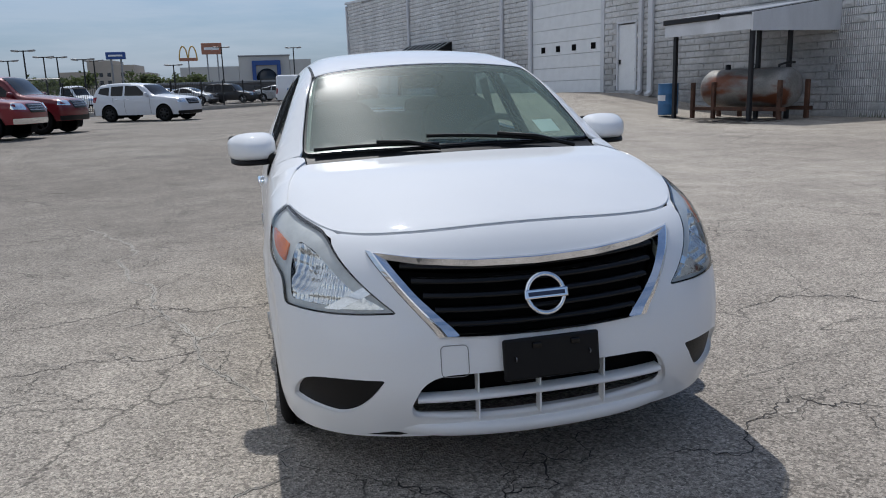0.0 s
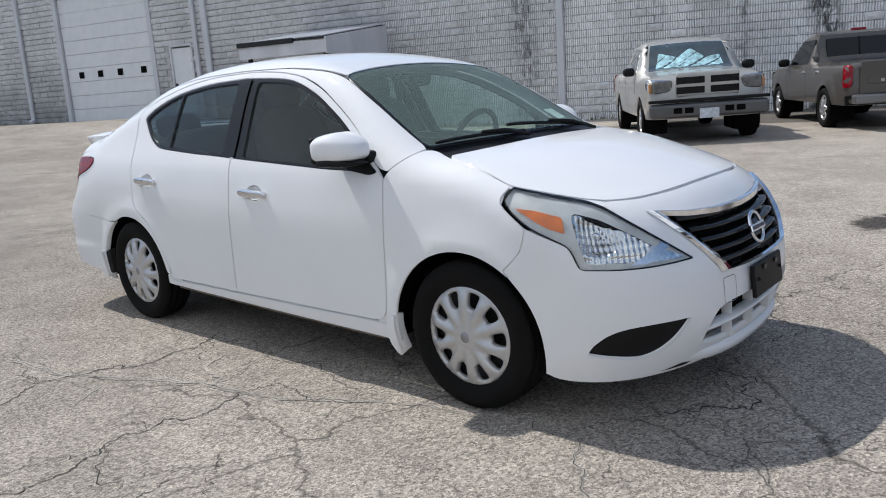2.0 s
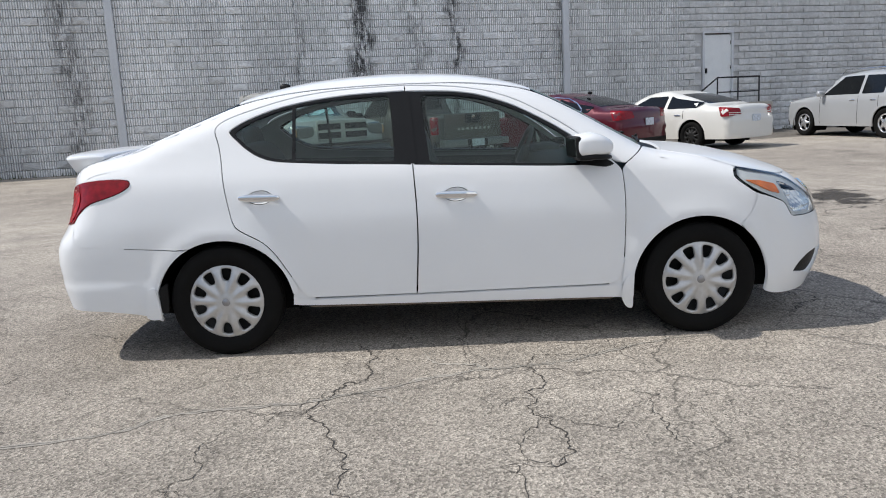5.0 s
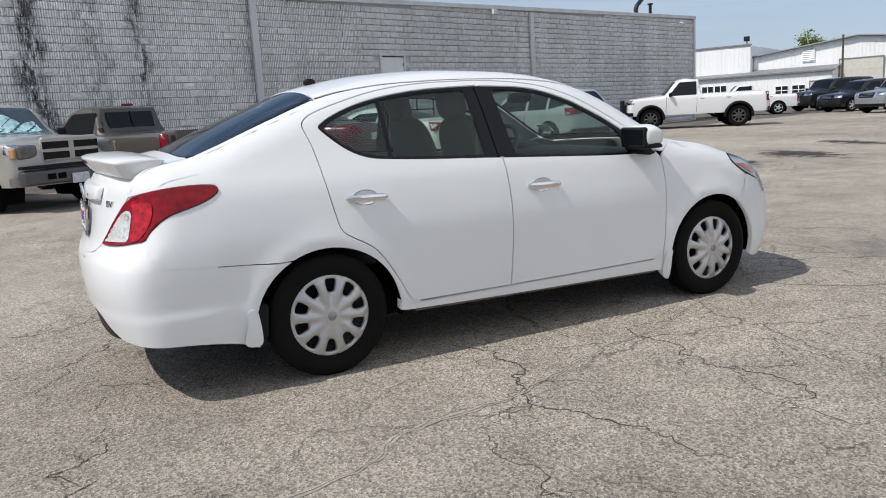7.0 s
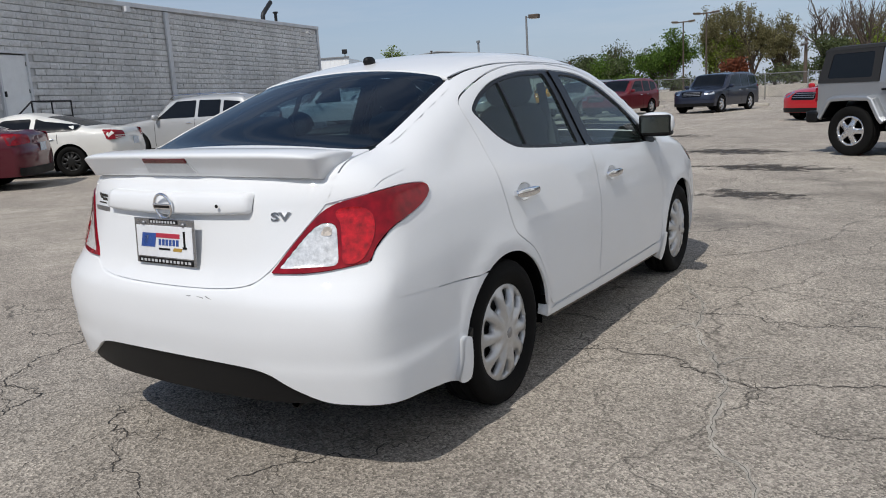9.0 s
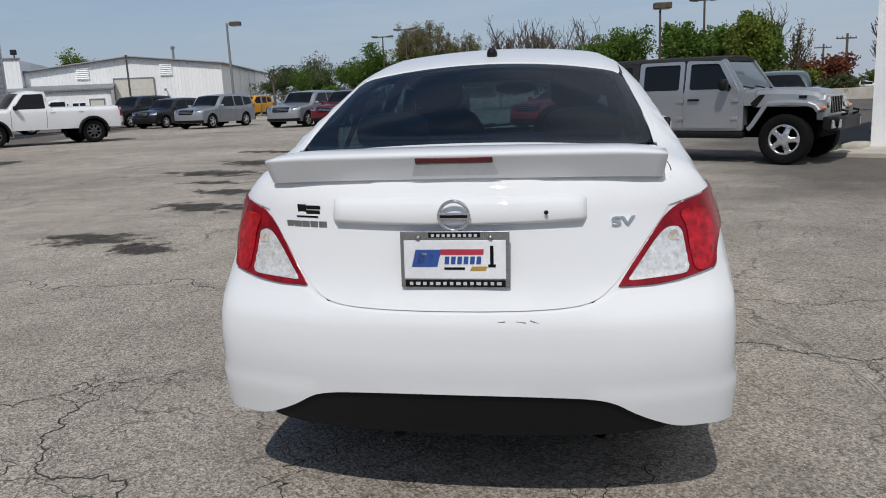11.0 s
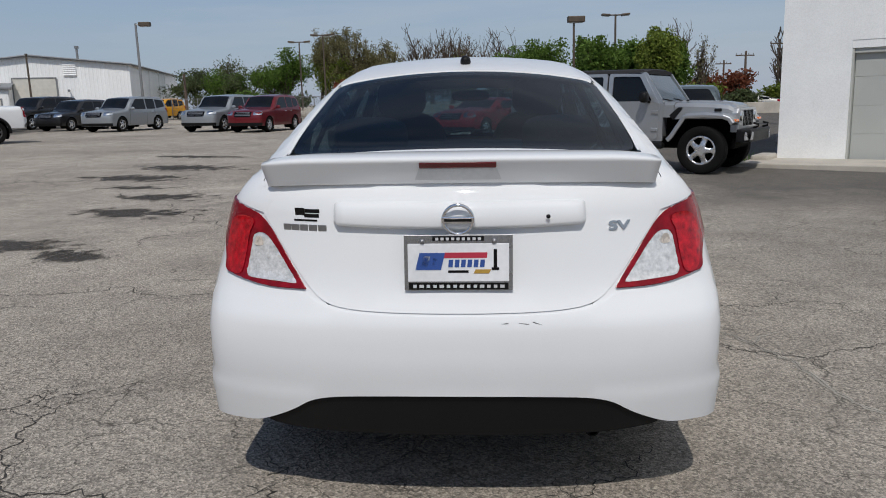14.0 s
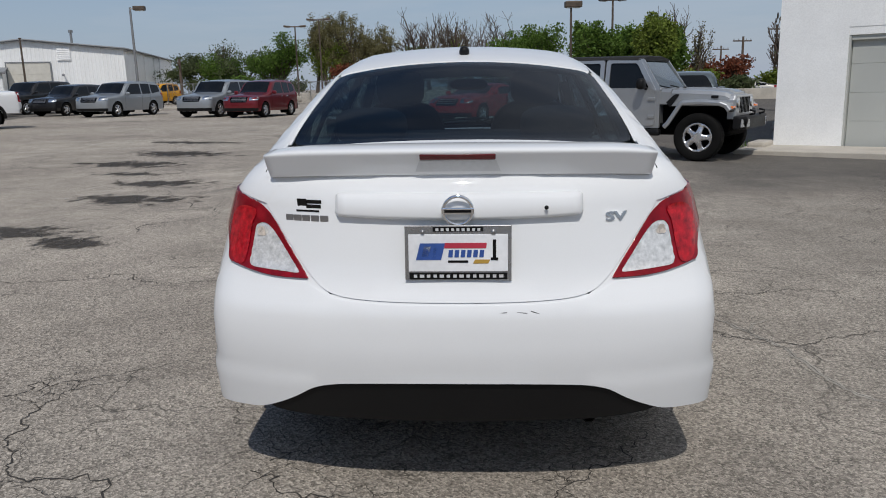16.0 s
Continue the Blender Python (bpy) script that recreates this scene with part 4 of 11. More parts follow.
def sedan_ends(car, s, trunk):
    """Bumpers, lamps, grille, badges and plates."""
    F = lambda x, y, z: front_at(s, x, y, z)
    hoodedge = [(*s.flat("F", on_top(s, x, y))[0], 0.05) for x, y in ((1.957, 0), (1.952, -0.15), (1.937, -0.3), (1.877, -0.5), (1.789, -0.622))]
    right = hoodedge[1:] + [(*F(1.93, -0.56, 0.738), 0.1), (*F(2.07, -0.451, 0.622), 0.01), (*F(1.92, -0.63, 0.612), 0.1), (*F(1.785, -0.757, 0.622), 0.02), (*F(1.758, -0.775, 0.70), 0.02), (*F(1.70, -0.785, 0.725), 0.03),
                            (*side_to(s, "F", 1.604, 0.762), 0.01), (*side_to(s, "F", 1.587, 0.673), 0.08), (*side_to(s, "F", 1.513, 0.602), 0)]
    right += [(*side_to(s, "F", a, b), 0) for a, b, _ in arch(1.3, 0.292, 0.368, 0.362, 52, -12, 14)[1:]]
    right += [(*F(1.72, -0.80, 0.195), 0.05), (*F(1.9, -0.66, 0.188), 0.1), (*F(2.02, -0.5, 0.2), 0.06), (*F(2.075, -0.36, 0.205), 0.1), (*F(2.1, -0.2, 0.2), 0.1)]
    loop = [hoodedge[0]] + right + [(0, 0.198, 0.1)] + [(-p[0], *p[1:]) for p in right[::-1]]
    FY = lambda y, z, x=2.15: front_at(s, s.front(z) - s.bow_f[0] * y * y - s.bow_f[1] * y ** 4, y, z)
    def both(pts):
        return pts + [(-p[0], *p[1:]) for p in pts[::-1] if abs(p[0]) > 1e-6]
    grille_half = [(0, 0.760, 0.3), (-0.2, 0.764, 0.2), (-0.39, 0.776, 0.2), (-0.54, 0.794, 0.006), (-0.435, 0.67, 0.2), (-0.355, 0.575, 0.05), (-0.34, 0.55, 0.006), (-0.2, 0.542, 0.1), (0, 0.538, 0.2)]
    black_half = [(0, 0.737, 0.3), (-0.2, 0.742, 0.2), (-0.38, 0.756, 0.2), (-0.478, 0.770, 0.006), (-0.392, 0.67, 0.2), (-0.296, 0.575, 0.04), (-0.278, 0.553, 0.01), (-0.15, 0.549, 0.1), (0, 0.547, 0.2)]
    grille, black = fillet(both(grille_half), 0.02, 0.02), fillet(both(black_half), 0.02, 0.02)
    intake = fillet(both([(0, 0.432, 0.1), (-0.34, 0.430, 0.05), (-0.395, 0.40, 0.03), (-0.43, 0.32, 0.03), (-0.42, 0.283, 0.02), (-0.2, 0.262, 0.2), (0, 0.256, 0.3)]), 0.02, 0.02)
    fog = fillet([(*F(2.077, -0.496, 0.416), 0.008), (*F(1.98, -0.62, 0.412), 0.05), (*F(1.89, -0.705, 0.40), 0.06), (*F(1.838, -0.752, 0.355), 0.06), (*F(1.815, -0.77, 0.308), 0.008), (*F(1.90, -0.68, 0.285), 0.05), (*F(1.95, -0.61, 0.277), 0.05),
                  (*F(2.02, -0.545, 0.325), 0.06)], 0.02, 0.02)
    q = lambda lp: np.array([FY(a, b) for a, b in lp])
    gr, bk, it = q(grille), q(black), q(intake)
    bump = panel("front_bumper", skin(s, "F", fillet(loop, 0.02, 0.025), [gr, it, fog, mirrored(fog)], 0.04, 0.0015, 0.03), WHITE, car, "white front bumper with scuffed lower corner")
    # a bevelled ring: its crest lies nearer to the outer edge
    def ring_of(half_loop, k=9):
        pts = np.array([p[:2] for p in both(half_loop)])
        return np.array([a + (b - a) * u for a, b in zip(pts, np.roll(pts, -1, axis=0)) for u in np.linspace(0, 1, k, endpoint=False)])
    outer, inner = ring_of(grille_half), ring_of(black_half)
    rows = []
    for u, h in ((0.0, -0.014), (0.0, 0.005), (0.30, 0.013), (0.42, 0.014), (1.0, 0.002), (1.0, -0.03)):
        q2 = np.array([FY(*p) for p in outer + (inner - outer) * u])
        p3 = s.project("F", q2)
        rows.append(p3 + s.normal(p3) * h)
    m = len(outer)
    part("grille_surround", mesh_of("grille_surround", np.concatenate(rows), [(r * m + i, r * m + (i + 1) % m, (r + 1) * m + (i + 1) % m, (r + 1) * m + i) for r in range(5) for i in range(m)], smooth=False), CHROME, bump, "chrome V-shaped grille surround")
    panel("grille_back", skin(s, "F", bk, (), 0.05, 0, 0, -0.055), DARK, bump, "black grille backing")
    for k, z in enumerate(np.linspace(0.575, 0.735, 5)):
        half = 0.295 + (z - 0.555) * 0.80
        ys = np.linspace(-half, half, 25)
        pts = s.project("F", [FY(y, z + 0.012 * (y / 0.4) ** 2) for y in ys])
        nn = s.normal(pts)
        v, f = [], []
        for p, n in zip(pts, nn):
            for a, b in ((-0.045, 0.010), (-0.012, 0.007), (-0.008, -0.002), (-0.016, -0.009), (-0.045, -0.012)):
                v.append((p[0] + n[0] * a, p[1] + n[1] * a, p[2] + b))
        for i in range(len(ys) - 1):
            for j in range(4):
                f.append((i * 5 + j, i * 5 + j + 1, i * 5 + j + 6, i * 5 + j + 5))
        part("grille_slat", mesh_of("grille_slat", v, f), BLACK_GLOSS, bump, "black grille slat")
    # plain round badge with a bar
    c = s.project("F", [(0, 0.648)])[0]
    badge_m = pose(c[0] + 0.012, 0, 0.655, 0, -17, 0)
    ring = [(0.060 * math.cos(a), 0.060 * math.sin(a)) for a in np.linspace(0, 2 * math.pi, 41)]
    b = part("badge", mesh_of("badge_ring", *tube([(0, y, z) for y, z in ring], 0.008, 8)), CHROME, bump, "plain chrome ring badge", badge_m)
    part("badge_bar", block((0.012, 0.142, 0.030), (0.006, 0, 0), 0.004), CHROME, b)
    part("badge_mark", block((0.003, 0.118, 0.013), (0.0125, 0, 0), 0.001), surface("dark_blue_mark", (0.02, 0.03, 0.07), 0.3), b)
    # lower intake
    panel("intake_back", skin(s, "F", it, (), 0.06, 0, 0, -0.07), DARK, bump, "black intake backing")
    for z, h, d in ((0.345, 0.011, 0.0),):
        ys = np.linspace(-0.41, 0.41, 21)
        pts = s.project("F", [FY(y, z) for y in ys])
        v, f = [], []
        for p in pts:
            for a, bb in ((-0.055, h), (-0.012, h * 0.8), (-0.006, 0), (-0.012, -h * 0.8), (-0.055, -h)):
                v.append((p[0] + a, p[1], p[2] + bb))
        for i in range(20):
            for j in range(4):
                f.append((i * 5 + j, i * 5 + j + 1, i * 5 + j + 6, i * 5 + j + 5))
        part("intake_bar", mesh_of("intake_bar", v, f), WHITE, bump, "white bar across the lower intake")
    ys = np.linspace(-0.47, 0.47, 31)
    v, f = [], []
    for y in ys:
        p = s.project("F", [FY(y, 0.235)])[0]
        e = 1 - (abs(y) / 0.47) ** 6
        for a, z in ((-0.05, 0.262), (0.004, 0.252), (0.024, 0.244), (0.030, 0.232), (0.020, 0.206), (-0.03, 0.192)):
            v.append((p[0] + (a * e if a > 0 else a) - 0.004, p[1], z + 0.02 * (y / 0.47) ** 2))
    for i in range(30):
        for j in range(5):
            f.append((i * 6 + j, i * 6 + j + 1, i * 6 + j + 7, i * 6 + j + 6))
    part("chin_lip", mesh_of("chin_lip", v, [q[::-1] for q in f]), WHITE, bump, "white lip under the lower intake")
    for y in (-0.22, -0.02, 0.2):
        p = s.project("F", [FY(y, 0.345)])[0]
        part("intake_strut", block((0.04, 0.006, 0.165), (p[0] - 0.045, y, 0.345), 0.002), WHITE, bump)
    part("plate_bracket", block((0.018, 0.312, 0.13), (0, 0, 0), 0.008), BLACK_PLASTIC, bump, "black empty number plate bracket", pose(2.188, 0, 0.468, 0, -6, 0))
    for y in (-0.12, 0.12):
        part("bracket_bolt", mesh_of("bolt", *lathe([(0.0, 0.006), (0.007, 0.005), (0.009, 0.0)], 12)), STEEL, bump, m=pose(2.196, y, 0.472, 0, 84, 0))
    for y in (-0.05, 0.075):
        part("bracket_clip", block((0.012, 0.03, 0.018), (0, 0, 0), 0.003), BLACK_GLOSS, bump, m=pose(2.194, y, 0.51))
    tow = [FY(a, b) for a, b in fillet([(-0.34, 0.425), (-0.255, 0.425), (-0.255, 0.525), (-0.34, 0.525)], 0.018, 0.012)]
    panel("tow_cover", bezel(s, "F", np.array(tow), 0.0025, 0.0006, 0.02, 0.0), surface("shadow_seam", (0.25, 0.25, 0.25), 0.8), bump, "square tow hook cover")
    scuff = [front_at(s, 2.0, -0.565, 0.208), front_at(s, 2.06, -0.50, 0.226), front_at(s, 2.09, -0.43, 0.224), front_at(s, 2.06, -0.47, 0.212)]
    panel("scuff", skin(s, "F", fillet(scuff, 0.004, 0.01), step=0.02, gap=0, roll=0, off=0.0008), BLACK_PLASTIC, bump, "black scrape on the bumper corner")
    for sg in (1, -1):
        fg = fog if sg == 1 else mirrored(fog)
        panel("fog_cover", skin(s, "F", fg, (), 0.03, 0.0, 0.01, -0.018), BLACK_PLASTIC, bump, "black blanking cover")
        # headlight
        hl = [(*F(1.478, -0.745, 0.864), 0.01), (*s.flat("F", on_top(s, 1.505, -0.738))[0], 0.01), (*s.flat("F", on_top(s, 1.6, -0.712))[0], 0.05), (*s.flat("F", on_top(s, 1.787, -0.622))[0], 0.06), (*F(1.93, -0.56, 0.74), 0.1),
              (*F(2.075, -0.447, 0.622), 0.012), (*F(1.92, -0.63, 0.612), 0.1), (*F(1.785, -0.757, 0.62), 0.012), (*F(1.758, -0.775, 0.70), 0.03), (*F(1.68, -0.79, 0.735), 0.05), (*F(1.60, -0.795, 0.768), 0.05), (*F(1.51, -0.775, 0.828), 0.05)]
        lp = fillet(hl, 0.02, 0.02)
        am = fillet([(*F(1.535, -0.765, 0.835), 0.006), (*F(1.61, -0.752, 0.828), 0.02), (*F(1.70, -0.722, 0.803), 0.01), (*F(1.728, -0.748, 0.748), 0.01), (*F(1.66, -0.777, 0.772), 0.03)], 0.01, 0.015)
        rf = fillet([(*F(1.72, -0.70, 0.82), 0.03), (*F(1.80, -0.645, 0.79), 0.03), (*F(1.90, -0.585, 0.725), 0.06), (*F(1.97, -0.53, 0.665), 0.04), (*F(1.96, -0.57, 0.637), 0.03), (*F(1.80, -0.735, 0.642), 0.02), (*F(1.775, -0.745, 0.72), 0.05)], 0.02, 0.015)
        ind = fillet([(*F(1.955, -0.565, 0.69), 0.01), (*F(2.045, -0.475, 0.635), 0.01), (*F(1.93, -0.615, 0.63), 0.01)], 0.01, 0.01)
        strip = fillet([(*F(1.905, -0.63, 0.628), 0.005), (*F(1.945, -0.59, 0.628), 0.005), (*F(2.0, -0.505, 0.682), 0.005), (*F(1.98, -0.525, 0.70), 0.005)], 0.005, 0.01)
        bowl_c = F(1.815, -0.68, 0.745)
        if sg == -1:
            lp, am, rf, ind = mirrored(lp), mirrored(am), mirrored(rf), mirrored(ind)
            bowl_c = (-bowl_c[0], bowl_c[1])
        h = panel("headlight", skin(s, "F", lp, (), 0.03, 0.001, 0.012, 0.002), LENS_CLEAR, car, "clear headlight with amber marker")
        panel("lamp_housing", skin(s, "F", lp, [rf], 0.04, 0.001, 0, -0.010), LAMP_GREY, h, "grey lamp housing")
        panel("lamp_edge", bezel(s, "F", lp, 0.0045, -0.001, 0.02, 0.006), BLACK_GLOSS, h, "black lamp edge")
        def bowl(v2, c=bowl_c):
            d = np.hypot(v2[:, 0] - c[0], v2[:, 1] - c[1])
            return -0.045 * np.clip(1 - (d / 0.085) ** 2, 0, 1) + 0.0030 * np.sin(v2[:, 0] * 330) + 0.0016 * np.sin(v2[:, 1] * 190)
        panel("reflector", skin(s, "F", rf, (), 0.005, 0, 0.02, -0.012, bowl), REFLECTOR, h, "silver headlamp reflector")
        panel("amber_marker", skin(s, "F", am, (), 0.02, 0, 0.01, -0.005), AMBER, h, "amber side marker lens")
        panel("turn_signal", skin(s, "F", ind, (), 0.008, 0, 0.01, -0.006, lambda v2: 0.0015 * np.sin(v2[:, 0] * 300) * np.sin(v2[:, 1] * 300)), REFLECTOR, h)
        panel("chrome_strip", skin(s, "F", strip if sg == 1 else mirrored(strip), (), 0.02, 0, 0.01, -0.004), CHROME, h, "chrome strip inside the lamp")
        p = s.project("F", [bowl_c])[0]
        n = s.normal(p[None])[0]
        v, f = superblob((0.032, 0.022, 0.022), (0, 0, 0), 2.2, 8)
        part("bulb_cap", mesh_of("bulb_cap", v, f), CHROME, h, m=pose(*(p - n * 0.035)))
    # rear bumper
    B = lambda x, y, z: back_at(s, x, y, z)
    rb = [(*B(-2.33, 0, 0.676), 0.3), (*B(-2.32, -0.25, 0.679), 0.2), (*B(-2.30, -0.40, 0.692), 0.05), (*B(-2.258, -0.466, 0.735), 0.03), (*B(-2.2, -0.6, 0.738), 0.1), (*side_to(s, "B", -2.103, 0.768), 0.02),
          (*side_to(s, "B", -2.10, 0.70), 0.05), (*side_to(s, "B", -2.06, 0.643), 0.01), (*side_to(s, "B", -1.8, 0.623), 0.2), (*side_to(s, "B", -1.547, 0.604), 0)]
    rb += [(*side_to(s, "B", a, b), 0) for a, b, _ in arch(-1.3, 0.30, 0.372, 0.346, 119, 195, 12)]
    low_r = [(*side_to(s, "B", -1.75, 0.25), 0.05), (*side_to(s, "B", -1.95, 0.285), 0.1), (*B(-2.16, -0.70, 0.305), 0.08), (*B(-2.2, -0.62, 0.308), 0.04), (*B(-2.28, -0.52, 0.36), 0.06), (*B(-2.32, -0.44, 0.418), 0.08), (*B(-2.34, -0.25, 0.428), 0.2)]
    half = rb[1:] + low_r
    loop = [rb[0]] + half + [(0, 0.43, 0.3)] + [(-p[0], *p[1:]) for p in half[::-1]]
    rbm = panel("rear_bumper", skin(s, "B", fillet(loop, 0.02, 0.025), (), 0.04, 0.0015, 0.03), WHITE, car, "white rear bumper with small scratches")
    vl = [(0, 0.43, 0.3)] + [low_r[-1], low_r[-2], low_r[-3], low_r[-4]] + [(*B(-2.2, -0.45, 0.29), 0.05), (*B(-2.25, -0.2, 0.285), 0.1)]
    vl = vl + [(0, 0.283, 0.1)] + [(-p[0], *p[1:]) for p in vl[:0:-1]]
    panel("rear_valance", skin(s, "B", fillet(vl, 0.02, 0.03), (), 0.04, 0.001, 0.04, -0.012), BLACK_PLASTIC, rbm, "black lower valance")
    for y, a in ((-0.23, 20), (-0.13, -8), (-0.19, 5)):
        c = s.project("B", [B(-2.34, y, 0.665)])[0]
        part("scratch", block((0.002, 0.03, 0.003), (0, 0, 0), 0), STEEL, rbm, m=pose(c[0] - 0.0005, y, 0.655, a, 0, 0))
    # tail lamps
    tl = [(*B(-2.26, -0.462, 0.742), 0.006), (*B(-2.2, -0.565, 0.88), 0.15), (*B(-2.147, -0.627, 0.957), 0.05), (*side_to(s, "B", -2.06, 0.983), 0.05)] + [(*side_to(s, "B", a, b), r) for a, b, r in
         ((-1.958, 0.996, 0.06), (-1.85, 0.998, 0.05), (-1.775, 0.99, 0.02), (-1.77, 0.963, 0.02), (-1.829, 0.927, 0.05), (-1.92, 0.899, 0.05), (-2.01, 0.874, 0.05), (-2.079, 0.815, 0.06), (-2.103, 0.772, 0.02))] + [(*B(-2.2, -0.6, 0.742), 0.1)]
    tl = fillet(tl, 0.02, 0.02)
    clear = fillet([(*B(-2.25, -0.492, 0.757), 0.01), (*B(-2.2, -0.572, 0.862), 0.05), (*B(-2.17, -0.612, 0.902), 0.03), (*B(-2.14, -0.655, 0.898), 0.03), (*B(-2.15, -0.662, 0.765), 0.02)], 0.01, 0.015)
    inner = fillet([(*B(-2.13, -0.665, 0.90), 0.02), (*B(-2.14, -0.650, 0.925), 0.02), (*B(-2.13, -0.655, 0.945), 0.03), (*B(-2.07, -0.70, 0.95), 0.04), (*B(-2.04, -0.735, 0.92), 0.05), (*B(-2.06, -0.742, 0.84), 0.05), (*B(-2.11, -0.722, 0.768), 0.03), (*B(-2.14, -0.672, 0.765), 0.02)], 0.02, 0.015)
    for sg in (1, -1):
        a, b, c = (tl, clear, inner) if sg == 1 else (mirrored(tl), mirrored(clear), mirrored(inner))
        t = panel("tail_lamp", skin(s, "B", a, [b], 0.02, 0.001, 0.02, 0.006), RED_LENS, car, "red tail lamp with clear reversing lens")
        panel("reverse_lens", skin(s, "B", b, (), 0.012, 0.0, 0.01, 0.004, lambda v2: 0.0014 * np.sin(v2[:, 0] * 420) + 0.0014 * np.sin(v2[:, 1] * 250)), GLASS_FACETS, t, "clear ribbed reversing lens")
        spot = fillet([(*B(-2.165, -0.625, 0.89), 0.01), (*B(-2.155, -0.645, 0.886), 0.01), (*B(-2.155, -0.645, 0.858), 0.01), (*B(-2.175, -0.612, 0.86), 0.01)], 0.01, 0.01)
        panel("bulb_glow", skin(s, "B", spot if sg == 1 else mirrored(spot), (), 0.02, 0, 0, 0.0075), surface("pale_orange_bulb", (0.66, 0.58, 0.50), 0.3, 0.2, 0.3, 40) if "pale_orange_bulb" not in bpy.data.materials else bpy.data.materials["pale_orange_bulb"], t, "pale orange bulb behind the lens")
        panel("lamp_core", skin(s, "B", c, (), 0.012, 0.0, 0.0, 0.009, lambda v2: 0.0012 * np.sin(v2[:, 1] * 500)), surface("bright_red_lens", (0.42, 0.003, 0.008), 0.14, vary=0.45, scale=45, grain=0.12, grain_scale=200, coat=0.25, bump=0.12), t, "bright red ribbed lens")
    # badge, keyhole, plate
    b = part("badge", mesh_of("badge_ring", *tube([(0, y * 0.72, z * 0.72) for y, z in ring], 0.0055, 8)), CHROME, trunk, "plain chrome ring badge", pose(-2.292, 0, 0.957, 0, -6, 0))
    part("badge_bar", block((0.008, 0.098, 0.02), (-0.003, 0, 0), 0.003), CHROME, b)
    part("badge_mark", block((0.002, 0.08, 0.009), (-0.0075, 0, 0), 0.001), BLACK_GLOSS, b)
    part("lock_button", mesh_of("lock_button", *lathe([(0, -0.004), (0.0055, -0.003), (0.0065, 0.0)], 14)), BLACK_PLASTIC, trunk, m=pose(-2.283, -0.262, 0.963, 0, 0, -90))
    pl = part("number_plate", block((0.004, 0.318, 0.164), (0, 0, 0), 0.003), surface("plate_frame", (0.40, 0.40, 0.41), 0.25, 0.85), trunk, "dealer plate in a dark metal frame", pose(-2.302, 0, 0.832, 0, 3, 0))
    part("plate_face", block((0.004, 0.296, 0.112), (-0.002, 0, 0.0), 0.001), surface("plate_white", (0.78, 0.79, 0.81), 0.35), pl, "white dealer plate")
    blue, redm, gold = surface("print_blue", (0.03, 0.08, 0.30), 0.5), surface("print_red", (0.45, 0.03, 0.06), 0.5), surface("print_gold", (0.45, 0.28, 0.05), 0.5)
    greym = surface("print_grey", (0.55, 0.55, 0.56), 0.4)
    def bar(w, h, y, z, mt, lean=0.0):
        bm = block((0.0015, w, h), (0, 0, 0), 0)
        for vv in bm.verts:
            vv.co.y -= vv.co.z * lean
        return part("print_bar", bm, mt, pl, m=pose(-0.0046, y, z))
    for zz in (-0.070, 0.071):
        bar(0.292 if zz < 0 else 0.15, 0.020 if zz < 0 else 0.014, 0, zz, BLACK_GLOSS).location.x = -0.0028
    bar(0.075, 0.050, 0.082, 0.004, blue, 0.25)
    bar(0.020, 0.030, 0.095, 0.004, surface("print_white", (0.8, 0.8, 0.8), 0.5), 0.25)
    bar(0.010, 0.024, 0.070, 0.002, bpy.data.materials["print_white"], 0.25)
    bar(0.125, 0.016, -0.022, 0.022, redm, 0.1)
    for k in range(6):
        bar(0.013, 0.022, 0.022 - k * 0.0185, -0.002, blue, 0.1)
    bar(0.060, 0.007, 0.0, -0.026, BLACK_GLOSS)
    bar(0.045, 0.012, -0.07, -0.026, gold, 0.5)
    bar(0.010, 0.060, -0.108, 0.010, BLACK_GLOSS)
    bar(0.022, 0.008, -0.108, -0.018, BLACK_GLOSS)
    for k in range(14):
        bar(0.010 + 0.003 * (k % 3 == 1), 0.009, 0.128 - k * 0.0197, -0.070, greym)
    for k in range(9):
        bar(0.009, 0.008, 0.062 - k * 0.0155, 0.070, greym)
    for y in (-0.105, 0.105):
        part("plate_screw", mesh_of("plate_screw", *lathe([(0, -0.006), (0.007, -0.005), (0.008, 0)], 10)), STEEL, pl, m=pose(-0.003, y, 0.063, 0, 0, -90))
    # model letters and dealer sticker
    def word(text, y, z, size, lean=0.0):
        cu = bpy.data.curves.new("letters", "FONT")
        cu.body, cu.size, cu.extrude, cu.align_x, cu.offset = text, size, 0.0025, "CENTER", 0.0012
        ob = new("model_letters", cu)
        me = bpy.data.meshes.new_from_object(ob)
        bpy.data.objects.remove(ob)
        c = s.project("B", [B(-2.25, y, z)])[0]
        n = s.normal(c[None])[0]
        yaw = math.degrees(math.atan2(n[1], n[0]))
        part("model_letters", me, CHROME, trunk, "chrome letters", pose(*(c + n * 0.001), 90 - 6, 0, yaw + 90) @ Matrix.Diagonal((1.7, 1, 1, 1)))
    word("SV", -0.497, 0.912, 0.038)
    def stick(w, h, y, z, mt, name="model_badge", deep=0.004):
        c = s.project("B", [B(-2.25, y, z)])[0]
        n = s.normal(c[None])[0]
        return part(name, block((deep, w, h), (0, 0, 0), 0.001), mt, trunk, m=pose(*(c + n * 0.0015), 0, -6, math.degrees(math.atan2(n[1], n[0])) + 180))
    for k in range(5):
        stick(0.027, 0.019, 0.560 - k * 0.0345, 0.924, STEEL)
    stick(0.034, 0.03, 0.512, 0.968, BLACK_GLOSS, "dealer_sticker", 0.001)
    stick(0.05, 0.012, 0.465, 0.974, BLACK_GLOSS, "dealer_sticker", 0.001)
